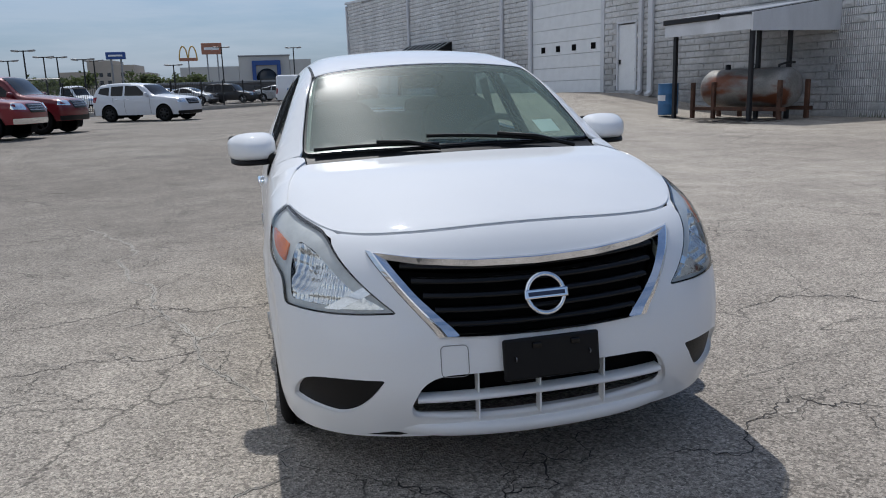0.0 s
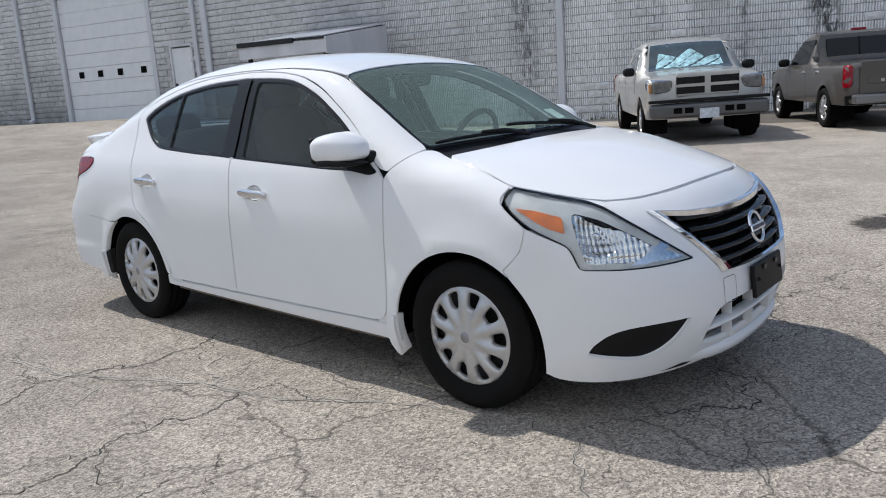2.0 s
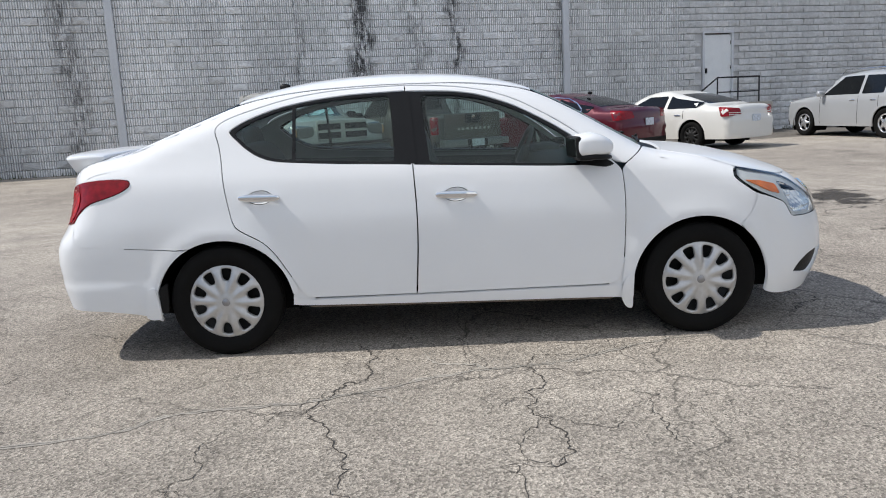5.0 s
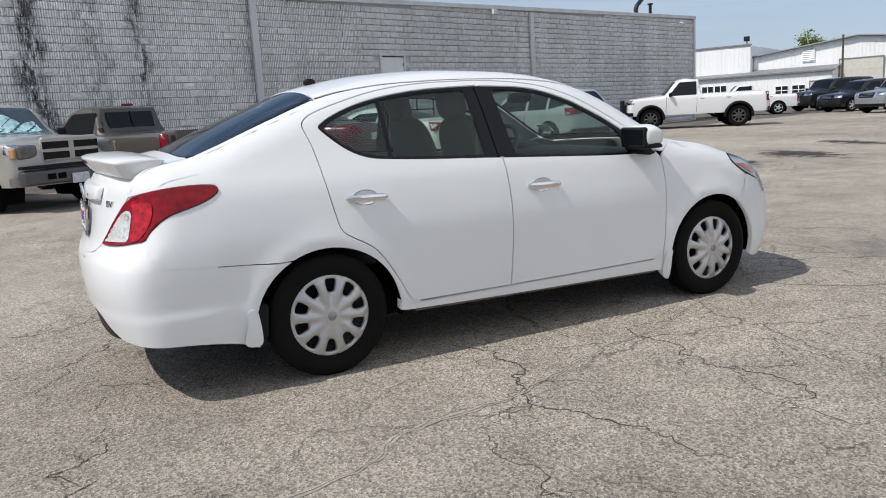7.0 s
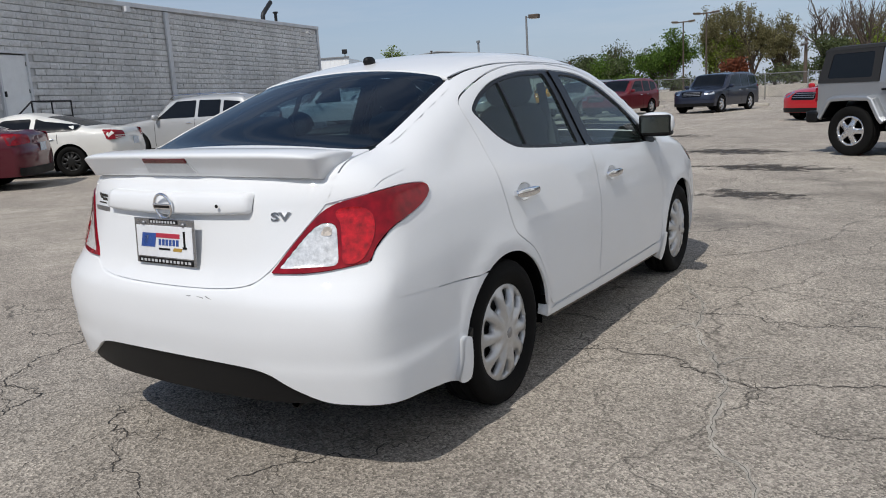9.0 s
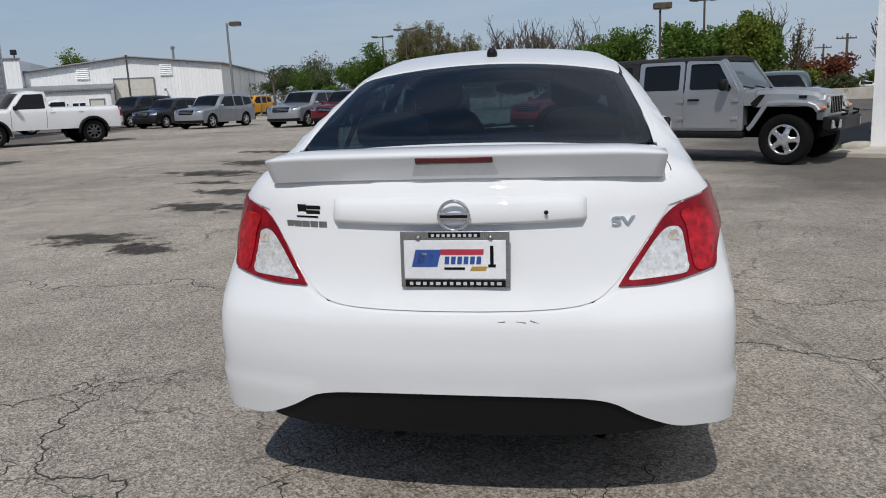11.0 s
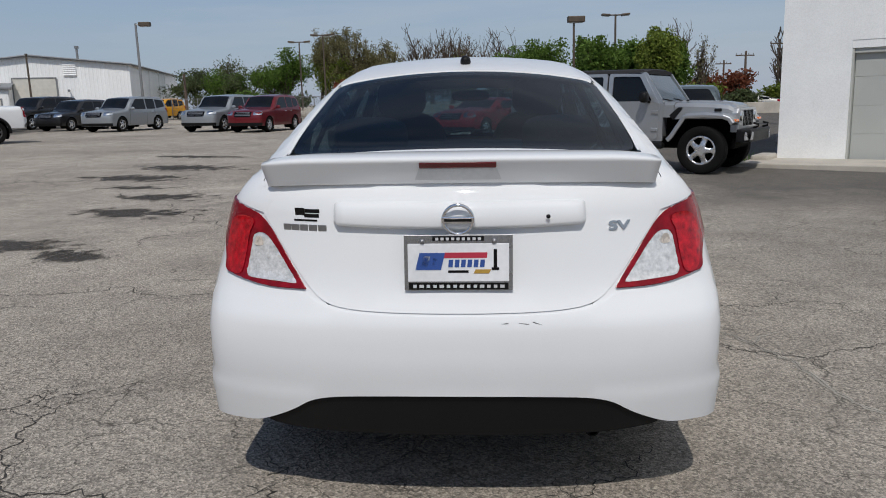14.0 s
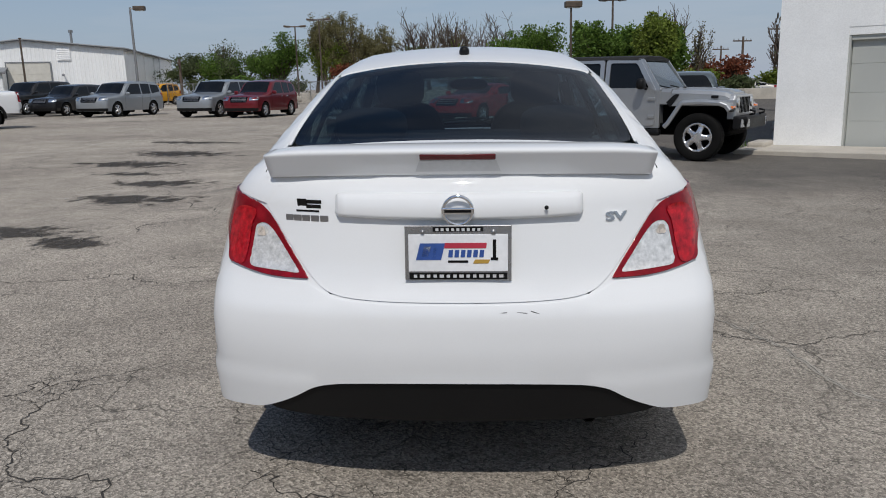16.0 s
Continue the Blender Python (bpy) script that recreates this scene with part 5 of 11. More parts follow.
    stick(0.05, 0.012, 0.465, 0.960, BLACK_GLOSS, "dealer_sticker", 0.001)
    stick(0.08, 0.006, 0.487, 0.946, BLACK_GLOSS, "dealer_sticker", 0.001)
    # roof antenna
    v, f = superblob((0.07, 0.045, 0.045), (0, 0, 0), 2.4, 10, lambda q: [q[0], q[1] * (1 - 6 * q[2]), q[2]])
    part("antenna", mesh_of("antenna", v, f), BLACK_PLASTIC, car, "small black roof antenna base", pose(-1.04, 0, on_top(s, -1.04, 0)[2] + 0.012))
    # wheels, wells, mud flaps, underside
    cv, cf = wheel_cover(0.207, 0.034)
    cv = cv + [0, -0.062, 0]
    back_v, back_f = lathe([(0.0, -0.02), (0.19, -0.02), (0.205, -0.04), (0.207, 0.06)], 32)
    cap = [(x, y - 0.094, z) for x, y, z in lathe([(0.0, -0.006), (0.022, -0.005), (0.026, 0.0), (0.026, 0.01)], 20)[0]]
    for hx in (1.3, -1.3):
        for y in (-1, 1):
            w = add_wheel(car, hx, y * 0.735, 0.305, 0.308, 0.208, 0.188,
                          [("wheel_cover", cv, cf, SILVER), ("rim", back_v, back_f, surface("dark_wheel_steel", (0.02, 0.02, 0.02), 0.5, 0.3) if "dark_wheel_steel" not in bpy.data.materials else bpy.data.materials["dark_wheel_steel"]),
                           ("hub_cap", cap, lathe([(0.0, -0.006), (0.022, -0.005), (0.026, 0.0), (0.026, 0.01)], 20)[1], STEEL)], y)
            w.rotation_euler.y = radians(14 if hx > 0 else 4)
            v, f = [], []
            for i in range(25):
                a = radians(-10 + 200 * i / 24)
                v += [(hx + 0.40 * math.cos(a), y * 0.80, 0.30 + 0.385 * math.sin(a)), (hx + 0.40 * math.cos(a), y * 0.42, 0.30 + 0.385 * math.sin(a))]
            f = [(2 * i, 2 * i + 1, 2 * i + 3, 2 * i + 2) for i in range(24)] + [tuple(2 * i + 1 for i in range(25))]
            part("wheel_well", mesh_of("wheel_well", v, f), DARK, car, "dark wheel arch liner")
    flap_f = [(0.935, 0.35, 0.02), (0.925, 0.30, 0.02), (0.932, 0.16, 0.02), (0.90, 0.165, 0.02), (0.868, 0.215, 0.03), (0.872, 0.285, 0.02), (0.895, 0.345, 0.02)]
    flap_r = [(-1.668, 0.405, 0.01), (-1.655, 0.30, 0.05), (-1.655, 0.237, 0.02), (-1.70, 0.232, 0.02), (-1.74, 0.25, 0.03), (-1.715, 0.33, 0.04), (-1.71, 0.405, 0.02)]
    for ax in "RL":
        for fl in (flap_f, flap_r):
            panel("mud_flap", skin(s, ax, fillet(fl, 0.02, 0.015), (), 0.03, 0, 0.06, 0.012 if fl is flap_f else 0.026), WHITE, car, "white moulded mud flap")
        lin = fillet([(-1.655, 0.40), (-1.61, 0.42), (-1.62, 0.26), (-1.655, 0.26)], 0.01, 0.02)
        panel("flap_lining", skin(s, ax, lin, (), 0.03, 0, 0.05, 0.004), BLACK_PLASTIC, car)
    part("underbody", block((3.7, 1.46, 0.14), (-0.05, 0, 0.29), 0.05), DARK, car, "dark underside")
    part("exhaust_tip", mesh_of("exhaust_tip", *lathe([(0.02, 0), (0.024, 0.0), (0.024, 0.16), (0.02, 0.16), (0.018, 0.0)], 16)), BLACK_PLASTIC, car, "sooty exhaust tip", pose(-2.16, -0.42, 0.25, 0, 0, -90))
    # cabin
    part("cabin_floor", block((2.6, 1.42, 0.06), (-0.25, 0, 0.36), 0.02), DARK, car)
    part("firewall", block((0.06, 1.4, 0.6), (1.0, 0, 0.66), 0.02), DARK, car)
    part("rear_shelf", block((0.55, 1.24, 0.04), (-1.56, 0, 1.02), 0.015), SEAT_CLOTH, car, "dark rear parcel shelf")
    v, f = superblob((0.62, 1.44, 0.34), (0.80, 0, 0.86), 4, 14, lambda q: [q[0], q[1], q[2] * (1.0 if q[2] < 0 else 0.72 - 0.35 * q[0])])
    dash = part("dashboard", mesh_of("dashboard", v, f), DASH, car, "grey dashboard")
    v, f = superblob((0.2, 0.36, 0.09), (0.62, 0.36, 0.985), 3, 10)
    part("instrument_hood", mesh_of("instrument_hood", v, f), DASH, dash)
    wheel_pts = [(0, 0.185 * math.cos(a), 0.185 * math.sin(a)) for a in np.linspace(0, 2 * math.pi, 33)]
    sw = part("steering_wheel", mesh_of("steering_wheel", *tube(wheel_pts, 0.016, 8)), DASH, car, "grey steering wheel", pose(0.46, 0.36, 0.965, 0, 24, 0))
    v, f = superblob((0.06, 0.17, 0.15), (0.02, 0, -0.01), 3, 10)
    part("wheel_hub", mesh_of("wheel_hub", v, f), DASH, sw)
    part("wheel_spoke", block((0.025, 0.34, 0.03), (0.01, 0, -0.01), 0.01), DASH, sw)
    def cushion(sx, sy, sz, at, turn=(0, 0, 0), power=4.0):
        v, f = superblob((sx, sy, sz), (0, 0, 0), power, 14)
        return v, f, pose(*at, *turn)
    for y in (-0.36, 0.36):
        v, f, m = cushion(0.54, 0.5, 0.18, (0.08, y, 0.56))
        st = part("front_seat", mesh_of("seat_base", v, f), SEAT_CLOTH, car, "grey cloth front seat", m)
        for nm, d, at, tr in (("backrest", (0.16, 0.49, 0.66), (-0.27, 0, 0.36), (0, -17, 0)), ("headrest", (0.10, 0.26, 0.19), (-0.40, 0, 0.75), (0, -12, 0))):
            v, f, mm = cushion(*d, at, tr, 3.2)
            part(nm, mesh_of(nm, v, f), SEAT_CLOTH, st, m=mm)
        for yy in (-0.06, 0.06):
            part("headrest_post", rod((-0.36, yy, 0.60), (-0.40, yy, 0.74), 0.006), STEEL, st)
        part("seat_belt", block((0.005, 0.045, 0.52), (0, 0, 0), 0.001), DASH, car, m=pose(-0.29, math.copysign(0.585, y), 1.08, math.copysign(14, y), 5, 0))
    v, f, m = cushion(0.55, 1.3, 0.2, (-0.86, 0, 0.56))
    st = part("rear_seat", mesh_of("rear_bench", v, f), SEAT_CLOTH, car, "grey cloth rear bench", m)
    v, f, mm = cushion(0.16, 1.28, 0.62, (-0.33, 0, 0.28), (0, -22, 0))
    part("backrest", mesh_of("rear_backrest", v, f), SEAT_CLOTH, st, m=mm)
    for y in (-0.38, 0.38):
        v, f, mm = cushion(0.10, 0.30, 0.15, (-0.50, y, 0.60), (0, -14, 0), 3)
        part("headrest", mesh_of("rear_headrest", v, f), SEAT_CLOTH, st, m=mm)
    lining = fillet([(0.40, -0.5), (0.40, 0.5), (-1.15, 0.5), (-1.15, -0.5)], 0.05, 0.1)
    panel("headliner", skin(s, "T", lining, (), 0.12, 0, 0, -0.045), TRIM_BEIGE, car, "pale headliner")
    v, f = superblob((0.03, 0.24, 0.07), (0, 0, 0), 3, 10)
    part("rear_view_mirror", mesh_of("rear_view_mirror", v, f), BLACK_PLASTIC, car, "black rear-view mirror", pose(0.40, 0, 1.325, 0, 8, 8))
    part("window_sticker", block((0.10, 0.10, 0.001), (0, 0, 0), 0), surface("paper_white", (0.78, 0.78, 0.76), 0.7), car, "white price sticker inside the windshield", pose(0.93, 0.47, 1.098, 0, 31, 10))
    # wipers
    for y0, y1, x0, x1 in ((0.50, -0.12, 1.10, 1.045), (-0.08, -0.60, 1.115, 1.02)):
        pts = [on_top(s, x0 + (x1 - x0) * k / 12, y0 + (y1 - y0) * k / 12) + np.array([0, 0, 0.012]) for k in range(13)]
        wp = part("wiper", mesh_of("wiper_blade", *tube(pts, 0.008, 6)), BLACK_PLASTIC, car, "black wiper")
        a = np.array(pts[6])
        base = np.array([1.14, y0 + (0.02 if y0 > 0 else -0.0), on_top(s, 1.13, y0)[2] + 0.0])
        part("wiper_arm", mesh_of("wiper_arm", *tube([base, (base + a) / 2 + [0, 0, 0.02], a + [0, 0, 0.012]], 0.009, 6)), BLACK_PLASTIC, wp)


sedan_ends(sedan, S, trunk_lid)


# ---- the lot: one asphalt sheet that falls away gently from the long wall ----
def rise(x, y):
    """Height of the ground."""
    z = np.clip(0.0135 * np.asarray(y, float), -0.5, 0.6)
    b = np.clip((-5.0 - x) / 12.0, 0, 1)
    b = b * b * (3 - 2 * b)
    z = (1 - b) * z + b * np.clip(0.36 - 0.010 * np.maximum(y, 0) + 0.010 * np.maximum(-x - 30, 0), 0.1, 0.9)
    d = (18.2 + 0.285 * x - y) / 1.04
    ramp, near = np.clip((-15.5 - x) / 8.0, 0, 1), np.clip((10.0 - d) / 8.0, 0, 1)
    far = np.clip((x + 44) / 10.0, 0, 1)
    return z + 0.75 * (ramp * ramp * (3 - 2 * ramp)) * (near * near * (3 - 2 * near)) * far


def asphalt():
    m = bpy.data.materials.new("worn_asphalt")
    m.use_nodes = True
    n, l = m.node_tree.nodes, m.node_tree.links
    b = n["Principled BSDF"]
    co = n.new("ShaderNodeTexCoord")

    def noise_node(scale, detail=4, rough=0.55):
        t = n.new("ShaderNodeTexNoise")
        t.inputs["Scale"].default_value, t.inputs["Detail"].default_value, t.inputs["Roughness"].default_value = scale, detail, rough
        l.new(co.outputs["Object"], t.inputs["Vector"])
        return t

    def mixed(a, bb, fac, mode="MIX"):
        x = n.new("ShaderNodeMix")
        x.data_type, x.blend_type = "RGBA", mode
        for sock, v in (("Factor", fac), ("A", a), ("B", bb)):
            if isinstance(v, (float, tuple)):
                x.inputs[sock].default_value = v
            else:
                l.new(v, x.inputs[sock])
        return x.outputs["Result"]

    def ramp(src, *stops):
        r = n.new("ShaderNodeValToRGB")
        e = r.color_ramp.elements
        while len(e) < len(stops):
            e.new(0.5)
        for el, (at, c) in zip(e, stops):
            el.position, el.color = at, (c, c, c, 1) if isinstance(c, float) else (*c, 1)
        l.new(src, r.inputs["Fac"])
        return r.outputs["Color"]

    base = ramp(noise_node(0.16, 5).outputs["Fac"], (0.3, (0.24, 0.211, 0.179)), (0.52, (0.308, 0.275, 0.234)), (0.72, (0.362, 0.325, 0.276)))
    mid = ramp(noise_node(1.6, 6, 0.65).outputs["Fac"], (0.35, 0.80), (0.7, 1.12))
    c = mixed(base, mid, 1.0, "MULTIPLY")
    stone = n.new("ShaderNodeTexVoronoi")
    stone.inputs["Scale"].default_value = 105
    l.new(co.outputs["Object"], stone.inputs["Vector"])
    speck = ramp(stone.outputs["Color"], (0.1, 0.38), (0.5, 1.0), (0.92, 1.65))
    c = mixed(c, speck, 0.8, "MULTIPLY")
    fine = n.new("ShaderNodeTexVoronoi")
    fine.inputs["Scale"].default_value = 230
    l.new(co.outputs["Object"], fine.inputs["Vector"])
    c = mixed(c, ramp(fine.outputs["Color"], (0.05, 0.35), (0.5, 1.0), (0.95, 1.7)), 0.6, "MULTIPLY")
    # paler towards +y and +x, with a noisy edge
    place = n.new("ShaderNodeSeparateXYZ")
    l.new(co.outputs["Object"], place.inputs["Vector"])
    lay = n.new("ShaderNodeMath")
    lay.operation = "MULTIPLY_ADD"
    lay.inputs[1].default_value = 0.3
    l.new(place.outputs["X"], lay.inputs[0]), l.new(place.outputs["Y"], lay.inputs[2])
    patchy = n.new("ShaderNodeMath")
    patchy.operation = "MULTIPLY_ADD"
    patchy.inputs[1].default_value = 3.0
    l.new(noise_node(0.35, 5, 0.6).outputs["Fac"], patchy.inputs[0]), l.new(lay.outputs["Value"], patchy.inputs[2])
    tone_ramp = n.new("ShaderNodeMapRange")
    tone_ramp.inputs["From Min"].default_value, tone_ramp.inputs["From Max"].default_value, tone_ramp.inputs["To Min"].default_value, tone_ramp.inputs["To Max"].default_value = -2.0, 4.0, 0.86, 1.28
    l.new(patchy.outputs["Value"], tone_ramp.inputs["Value"])
    c = mixed(c, tone_ramp.outputs["Result"], 1.0, "MULTIPLY")
    stain = ramp(noise_node(0.42, 7, 0.62).outputs["Fac"], (0.60, 0.0), (0.72, 0.55))
    c = mixed(c, (0.09, 0.085, 0.08, 1.0), stain)
    # fine branching cracks
    wob = noise_node(1.1, 5, 0.6)
    shift = n.new("ShaderNodeVectorMath")
    shift.operation = "MULTIPLY_ADD"
    shift.inputs[1].default_value = (0.9, 0.9, 0.0)
    l.new(wob.outputs["Color"], shift.inputs[0]), l.new(co.outputs["Object"], shift.inputs[2])
    heights = []
    for scale, width, keep in ((0.42, 0.0022, (0.45, 0.54)), (1.3, 0.0045, (0.45, 0.56)), (4.6, 0.011, (0.50, 0.62))):
        vo = n.new("ShaderNodeTexVoronoi")
        vo.feature = "DISTANCE_TO_EDGE"
        vo.inputs["Scale"].default_value = scale
        l.new(shift.outputs["Vector"], vo.inputs["Vector"])
        line = ramp(vo.outputs["Distance"], (0.0, 1.0), (width * 0.55, 0.85), (width * 1.4, 0.0))
        gate = ramp(noise_node(0.33 + scale * 0.2, 3).outputs["Fac"], (keep[0], 0.0), (keep[1], 1.0))
        k = mixed(line, gate, 1.0, "MULTIPLY")
        c = mixed(c, (0.05, 0.045, 0.04, 1.0), mixed(k, (0.75, 0.75, 0.75, 1.0), 1.0, "MULTIPLY"))
        heights.append(k)
    # darker, newer asphalt in front of the white building
    pos = n.new("ShaderNodeSeparateXYZ")
    l.new(co.outputs["Object"], pos.inputs["Vector"])

    def calc(op, a, v):
        q = n.new("ShaderNodeMath")
        q.operation = op
        for i, w in enumerate((a, v)):
            if isinstance(w, (int, float)):
                q.inputs[i].default_value = w
            else:
                l.new(w, q.inputs[i])
        return q.outputs["Value"]

    away = calc("MINIMUM", calc("ADD", pos.outputs["X"], -4.2), calc("SUBTRACT", -1.6, pos.outputs["Y"]))
    away = calc("ADD", calc("MULTIPLY", away, 0.30), calc("SUBTRACT", calc("MULTIPLY", noise_node(0.5, 5, 0.6).outputs["Fac"], 1.6), 0.75))
    c = mixed(c, (0.075, 0.07, 0.065, 1.0), mixed(ramp(away, (0.1, 0.0), (0.75, 1.0)), (0.72, 0.72, 0.72, 1.0), 1.0, "MULTIPLY"))
    # dark strip where the cars stand along the block wall: mostly the cars' shade, put into the asphalt colour
    off = calc("MULTIPLY", calc("SUBTRACT", calc("ADD", calc("MULTIPLY", pos.outputs["X"], 0.285), 18.2), pos.outputs["Y"]), 0.9617)
    shade_strip = calc("MINIMUM", calc("SUBTRACT", 4.6, off), calc("MULTIPLY", calc("ADD", pos.outputs["X"], 6.5), 0.6))
    shade_strip = calc("ADD", shade_strip, calc("MULTIPLY", calc("SUBTRACT", noise_node(0.7, 5, 0.6).outputs["Fac"], 0.5), 1.6))
    c = mixed(c, (0.062, 0.058, 0.054, 1.0), mixed(ramp(shade_strip, (0.25, 0.0), (0.6, 1.0)), (0.72, 0.72, 0.72, 1.0), 1.0, "MULTIPLY"))
    l.new(c, b.inputs["Base Color"])
    b.inputs["Roughness"].default_value = 0.9
    b.inputs["Specular IOR Level"].default_value = 0.25
    h = n.new("ShaderNodeMath")
    h.operation = "SUBTRACT"
    l.new(stone.outputs["Distance"], h.inputs[0]), l.new(heights[1], h.inputs[1])
    bp = n.new("ShaderNodeBump")
    bp.inputs["Strength"].default_value, bp.inputs["Distance"].default_value = 0.55, 0.006
    l.new(h.outputs["Value"], bp.inputs["Height"]), l.new(bp.outputs["Normal"], b.inputs["Normal"])
    return m


ASPHALT = asphalt()
gx = np.unique(np.r_[-2000, -1000, -500, -300, np.arange(-200, -60, 20), np.arange(-60, 60, 2.0), np.arange(60, 200, 20), 300, 500, 1000, 2000])
gv = [(x, y, float(rise(x, y))) for x in gx for y in gx]
gn = len(gx)
ground = part("ground", mesh_of("ground", gv, [(i * gn + j, (i + 1) * gn + j, (i + 1) * gn + j + 1, i * gn + j + 1) for i in range(gn - 1) for j in range(gn - 1)]), ASPHALT)
tagged(ground, "worn grey asphalt lot with branching cracks and oil stains", "ground", kind="structure")


def ground_z(x, y):
    """Height of the ground sheet itself, between its vertices."""
    i, j = min(max(int(np.searchsorted(gx, x)) - 1, 0), gn - 2), min(max(int(np.searchsorted(gx, y)) - 1, 0), gn - 2)
    u, w = (x - gx[i]) / (gx[i + 1] - gx[i]), (y - gx[j]) / (gx[j + 1] - gx[j])
    z = lambda a, b: gv[a * gn + b][2]
    return (1 - u) * ((1 - w) * z(i, j) + w * z(i, j + 1)) + u * ((1 - w) * z(i + 1, j) + w * z(i + 1, j + 1))


def crack(points, width, mt, label, seed, branches=3, rough=0.09, lift=0.0025):
    """A jagged line in the asphalt that swells and thins, with short side branches."""
    rg = random.Random(seed)
    v, f = [], []

    def line(pts, w, r):
        for _ in range(5):
            new_pts = [pts[0]]
            for (ax, ay), (bx, by) in zip(pts, pts[1:]):
                d = math.hypot(bx - ax, by - ay)
                if d > 0.02:
                    o = rg.gauss(0, r) * d
                    new_pts.append(((ax + bx) / 2 - (by - ay) / d * o, (ay + by) / 2 + (bx - ax) / d * o))
                new_pts.append((bx, by))
            pts = new_pts
        i0 = len(v)
        for k, (x, y) in enumerate(pts):
            (ax, ay), (bx, by) = pts[max(k - 1, 0)], pts[min(k + 1, len(pts) - 1)]
            d = math.hypot(bx - ax, by - ay) or 1
            e = min(1, 3 * (1 - k / (len(pts) - 1)) + 0.12) * w * rg.uniform(0.35, 1.25) / 2
            nx, ny = -(by - ay) / d * e, (bx - ax) / d * e
            v.append((x + nx, y + ny, ground_z(x + nx, y + ny) + lift)), v.append((x - nx, y - ny, ground_z(x - nx, y - ny) + lift))
            if k:
                f.append((i0 + 2 * k - 2, i0 + 2 * k - 1, i0 + 2 * k + 1, i0 + 2 * k))
        return pts

    full = line(list(points), width * 0.42, rough * 2)
    for _ in range(branches):
        k = rg.randrange(len(full) // 8, len(full) - 1)
        (ax, ay), (bx, by) = full[k], full[k + 1]
        a = math.atan2(by - ay, bx - ax) + rg.choice((-1, 1)) * rg.uniform(0.6, 1.3)
        L = rg.uniform(0.15, 0.55)
        line([(ax, ay), (ax + L * math.cos(a), ay + L * math.sin(a))], width * 0.22, rough * 2.5)
    tagged(part("crack", mesh_of("crack", v, f, smooth=False), mt), label, "crack", "cracks in the asphalt", "structure")


SEAL = surface("smooth_crack_seal", (0.345, 0.318, 0.277), 0.8, 0, 0.3, 5, 0.2, 60, 0.15, spec=0.3)
GAP = surface("open_crack_dirt", (0.045, 0.040, 0.035), 0.95, 0, 0.3, 9)
SEALED, OPEN = "long smooth sealed crack running past the sedan", "thin dark open crack with side branches"
for k, (w_, mt_, lb_) in enumerate(((0.075, SEAL, SEALED), (0.007, GAP, OPEN))):
    crack([(-4.2, -2.75), (-1.75, -1.95), (-0.75, -1.63), (0.14, -1.27), (1.1, -0.9), (1.6, -0.78)], w_, mt_, lb_, 1, 2, 0.035, 0.0025 + 0.0015 * k)
for k, (w_, mt_, lb_) in enumerate(((0.04, SEAL, SEALED), (0.008, GAP, OPEN))):
    crack([(1.6, -0.78), (1.93, -1.0), (2.34, -1.31), (2.87, -1.62), (4.1, -1.74), (7.0, -2.6)], w_, mt_, lb_, 2, 1, 0.06, 0.0025 + 0.0015 * k)
crack([(0.14, -1.27), (-0.18, -1.09), (-0.16, -0.93)], 0.045, SEAL, SEALED, 3, 0)
for k, (w_, pts_) in enumerate((
        (0.016, [(0.31, -1.25), (0.27, -1.6), (0.36, -1.92), (0.4, -2.24), (0.52, -2.9)]), (0.018, [(-0.59, -0.79), (-0.51, -1.11), (-0.62, -1.5), (-0.5, -2.15), (-0.3, -2.7)]),
        (0.010, [(0.77, -1.65), (0.78, -1.89), (0.85, -2.3)]), (0.010, [(0.31, -1.25), (0.55, -1.1), (0.96, -0.89)]), (0.020, [(1.97, -0.45), (2.15, -0.29), (2.23, -0.16), (2.16, 0.01), (2.0, 0.3)]),
        (0.016, [(2.05, 0.51), (1.9, 0.97), (1.85, 1.25), (2.06, 1.6)]), (0.014, [(-2.1, 0.7), (-2.38, 0.35), (-2.48, 0.01), (-2.8, -0.35)]), (0.010, [(-1.02, -1.9), (-1.05, -2.19), (-1.0, -2.6)]),
        (0.014, [(-2.35, -0.3), (-2.12, -0.47), (-1.95, -0.66), (-1.6, -0.75)]), (0.018, [(-2.8, 1.05), (-2.35, 1.14), (-2.05, 1.6), (-1.57, 1.77), (-1.1, 1.82)]), (0.022, [(0.55, 4.2), (0.63, 2.67), (0.5, 1.5)]),
        (0.05, [(4.0, 7.2), (8.0, 8.2), (12.5, 9.15), (22.0, 12.0)]), (0.014, [(-2.02, 0.65), (-1.96, 0.52), (-1.7, 0.5)]), (0.014, [(-1.6, 2.3), (-1.3, 1.95), (-1.2, 1.6), (-0.9, 1.2)]),
        (0.014, [(3.0, 1.4), (3.4, 0.6), (3.5, -0.3), (4.1, -1.0)]), (0.014, [(-3.4, -1.9), (-2.6, -1.3), (-2.2, -1.0)]), (0.03, [(2.4, 3.2), (5.0, 4.0), (8.4, 3.9), (12.0, 5.2)]))):
    crack(pts_, w_, GAP, OPEN, 20 + k, 4)


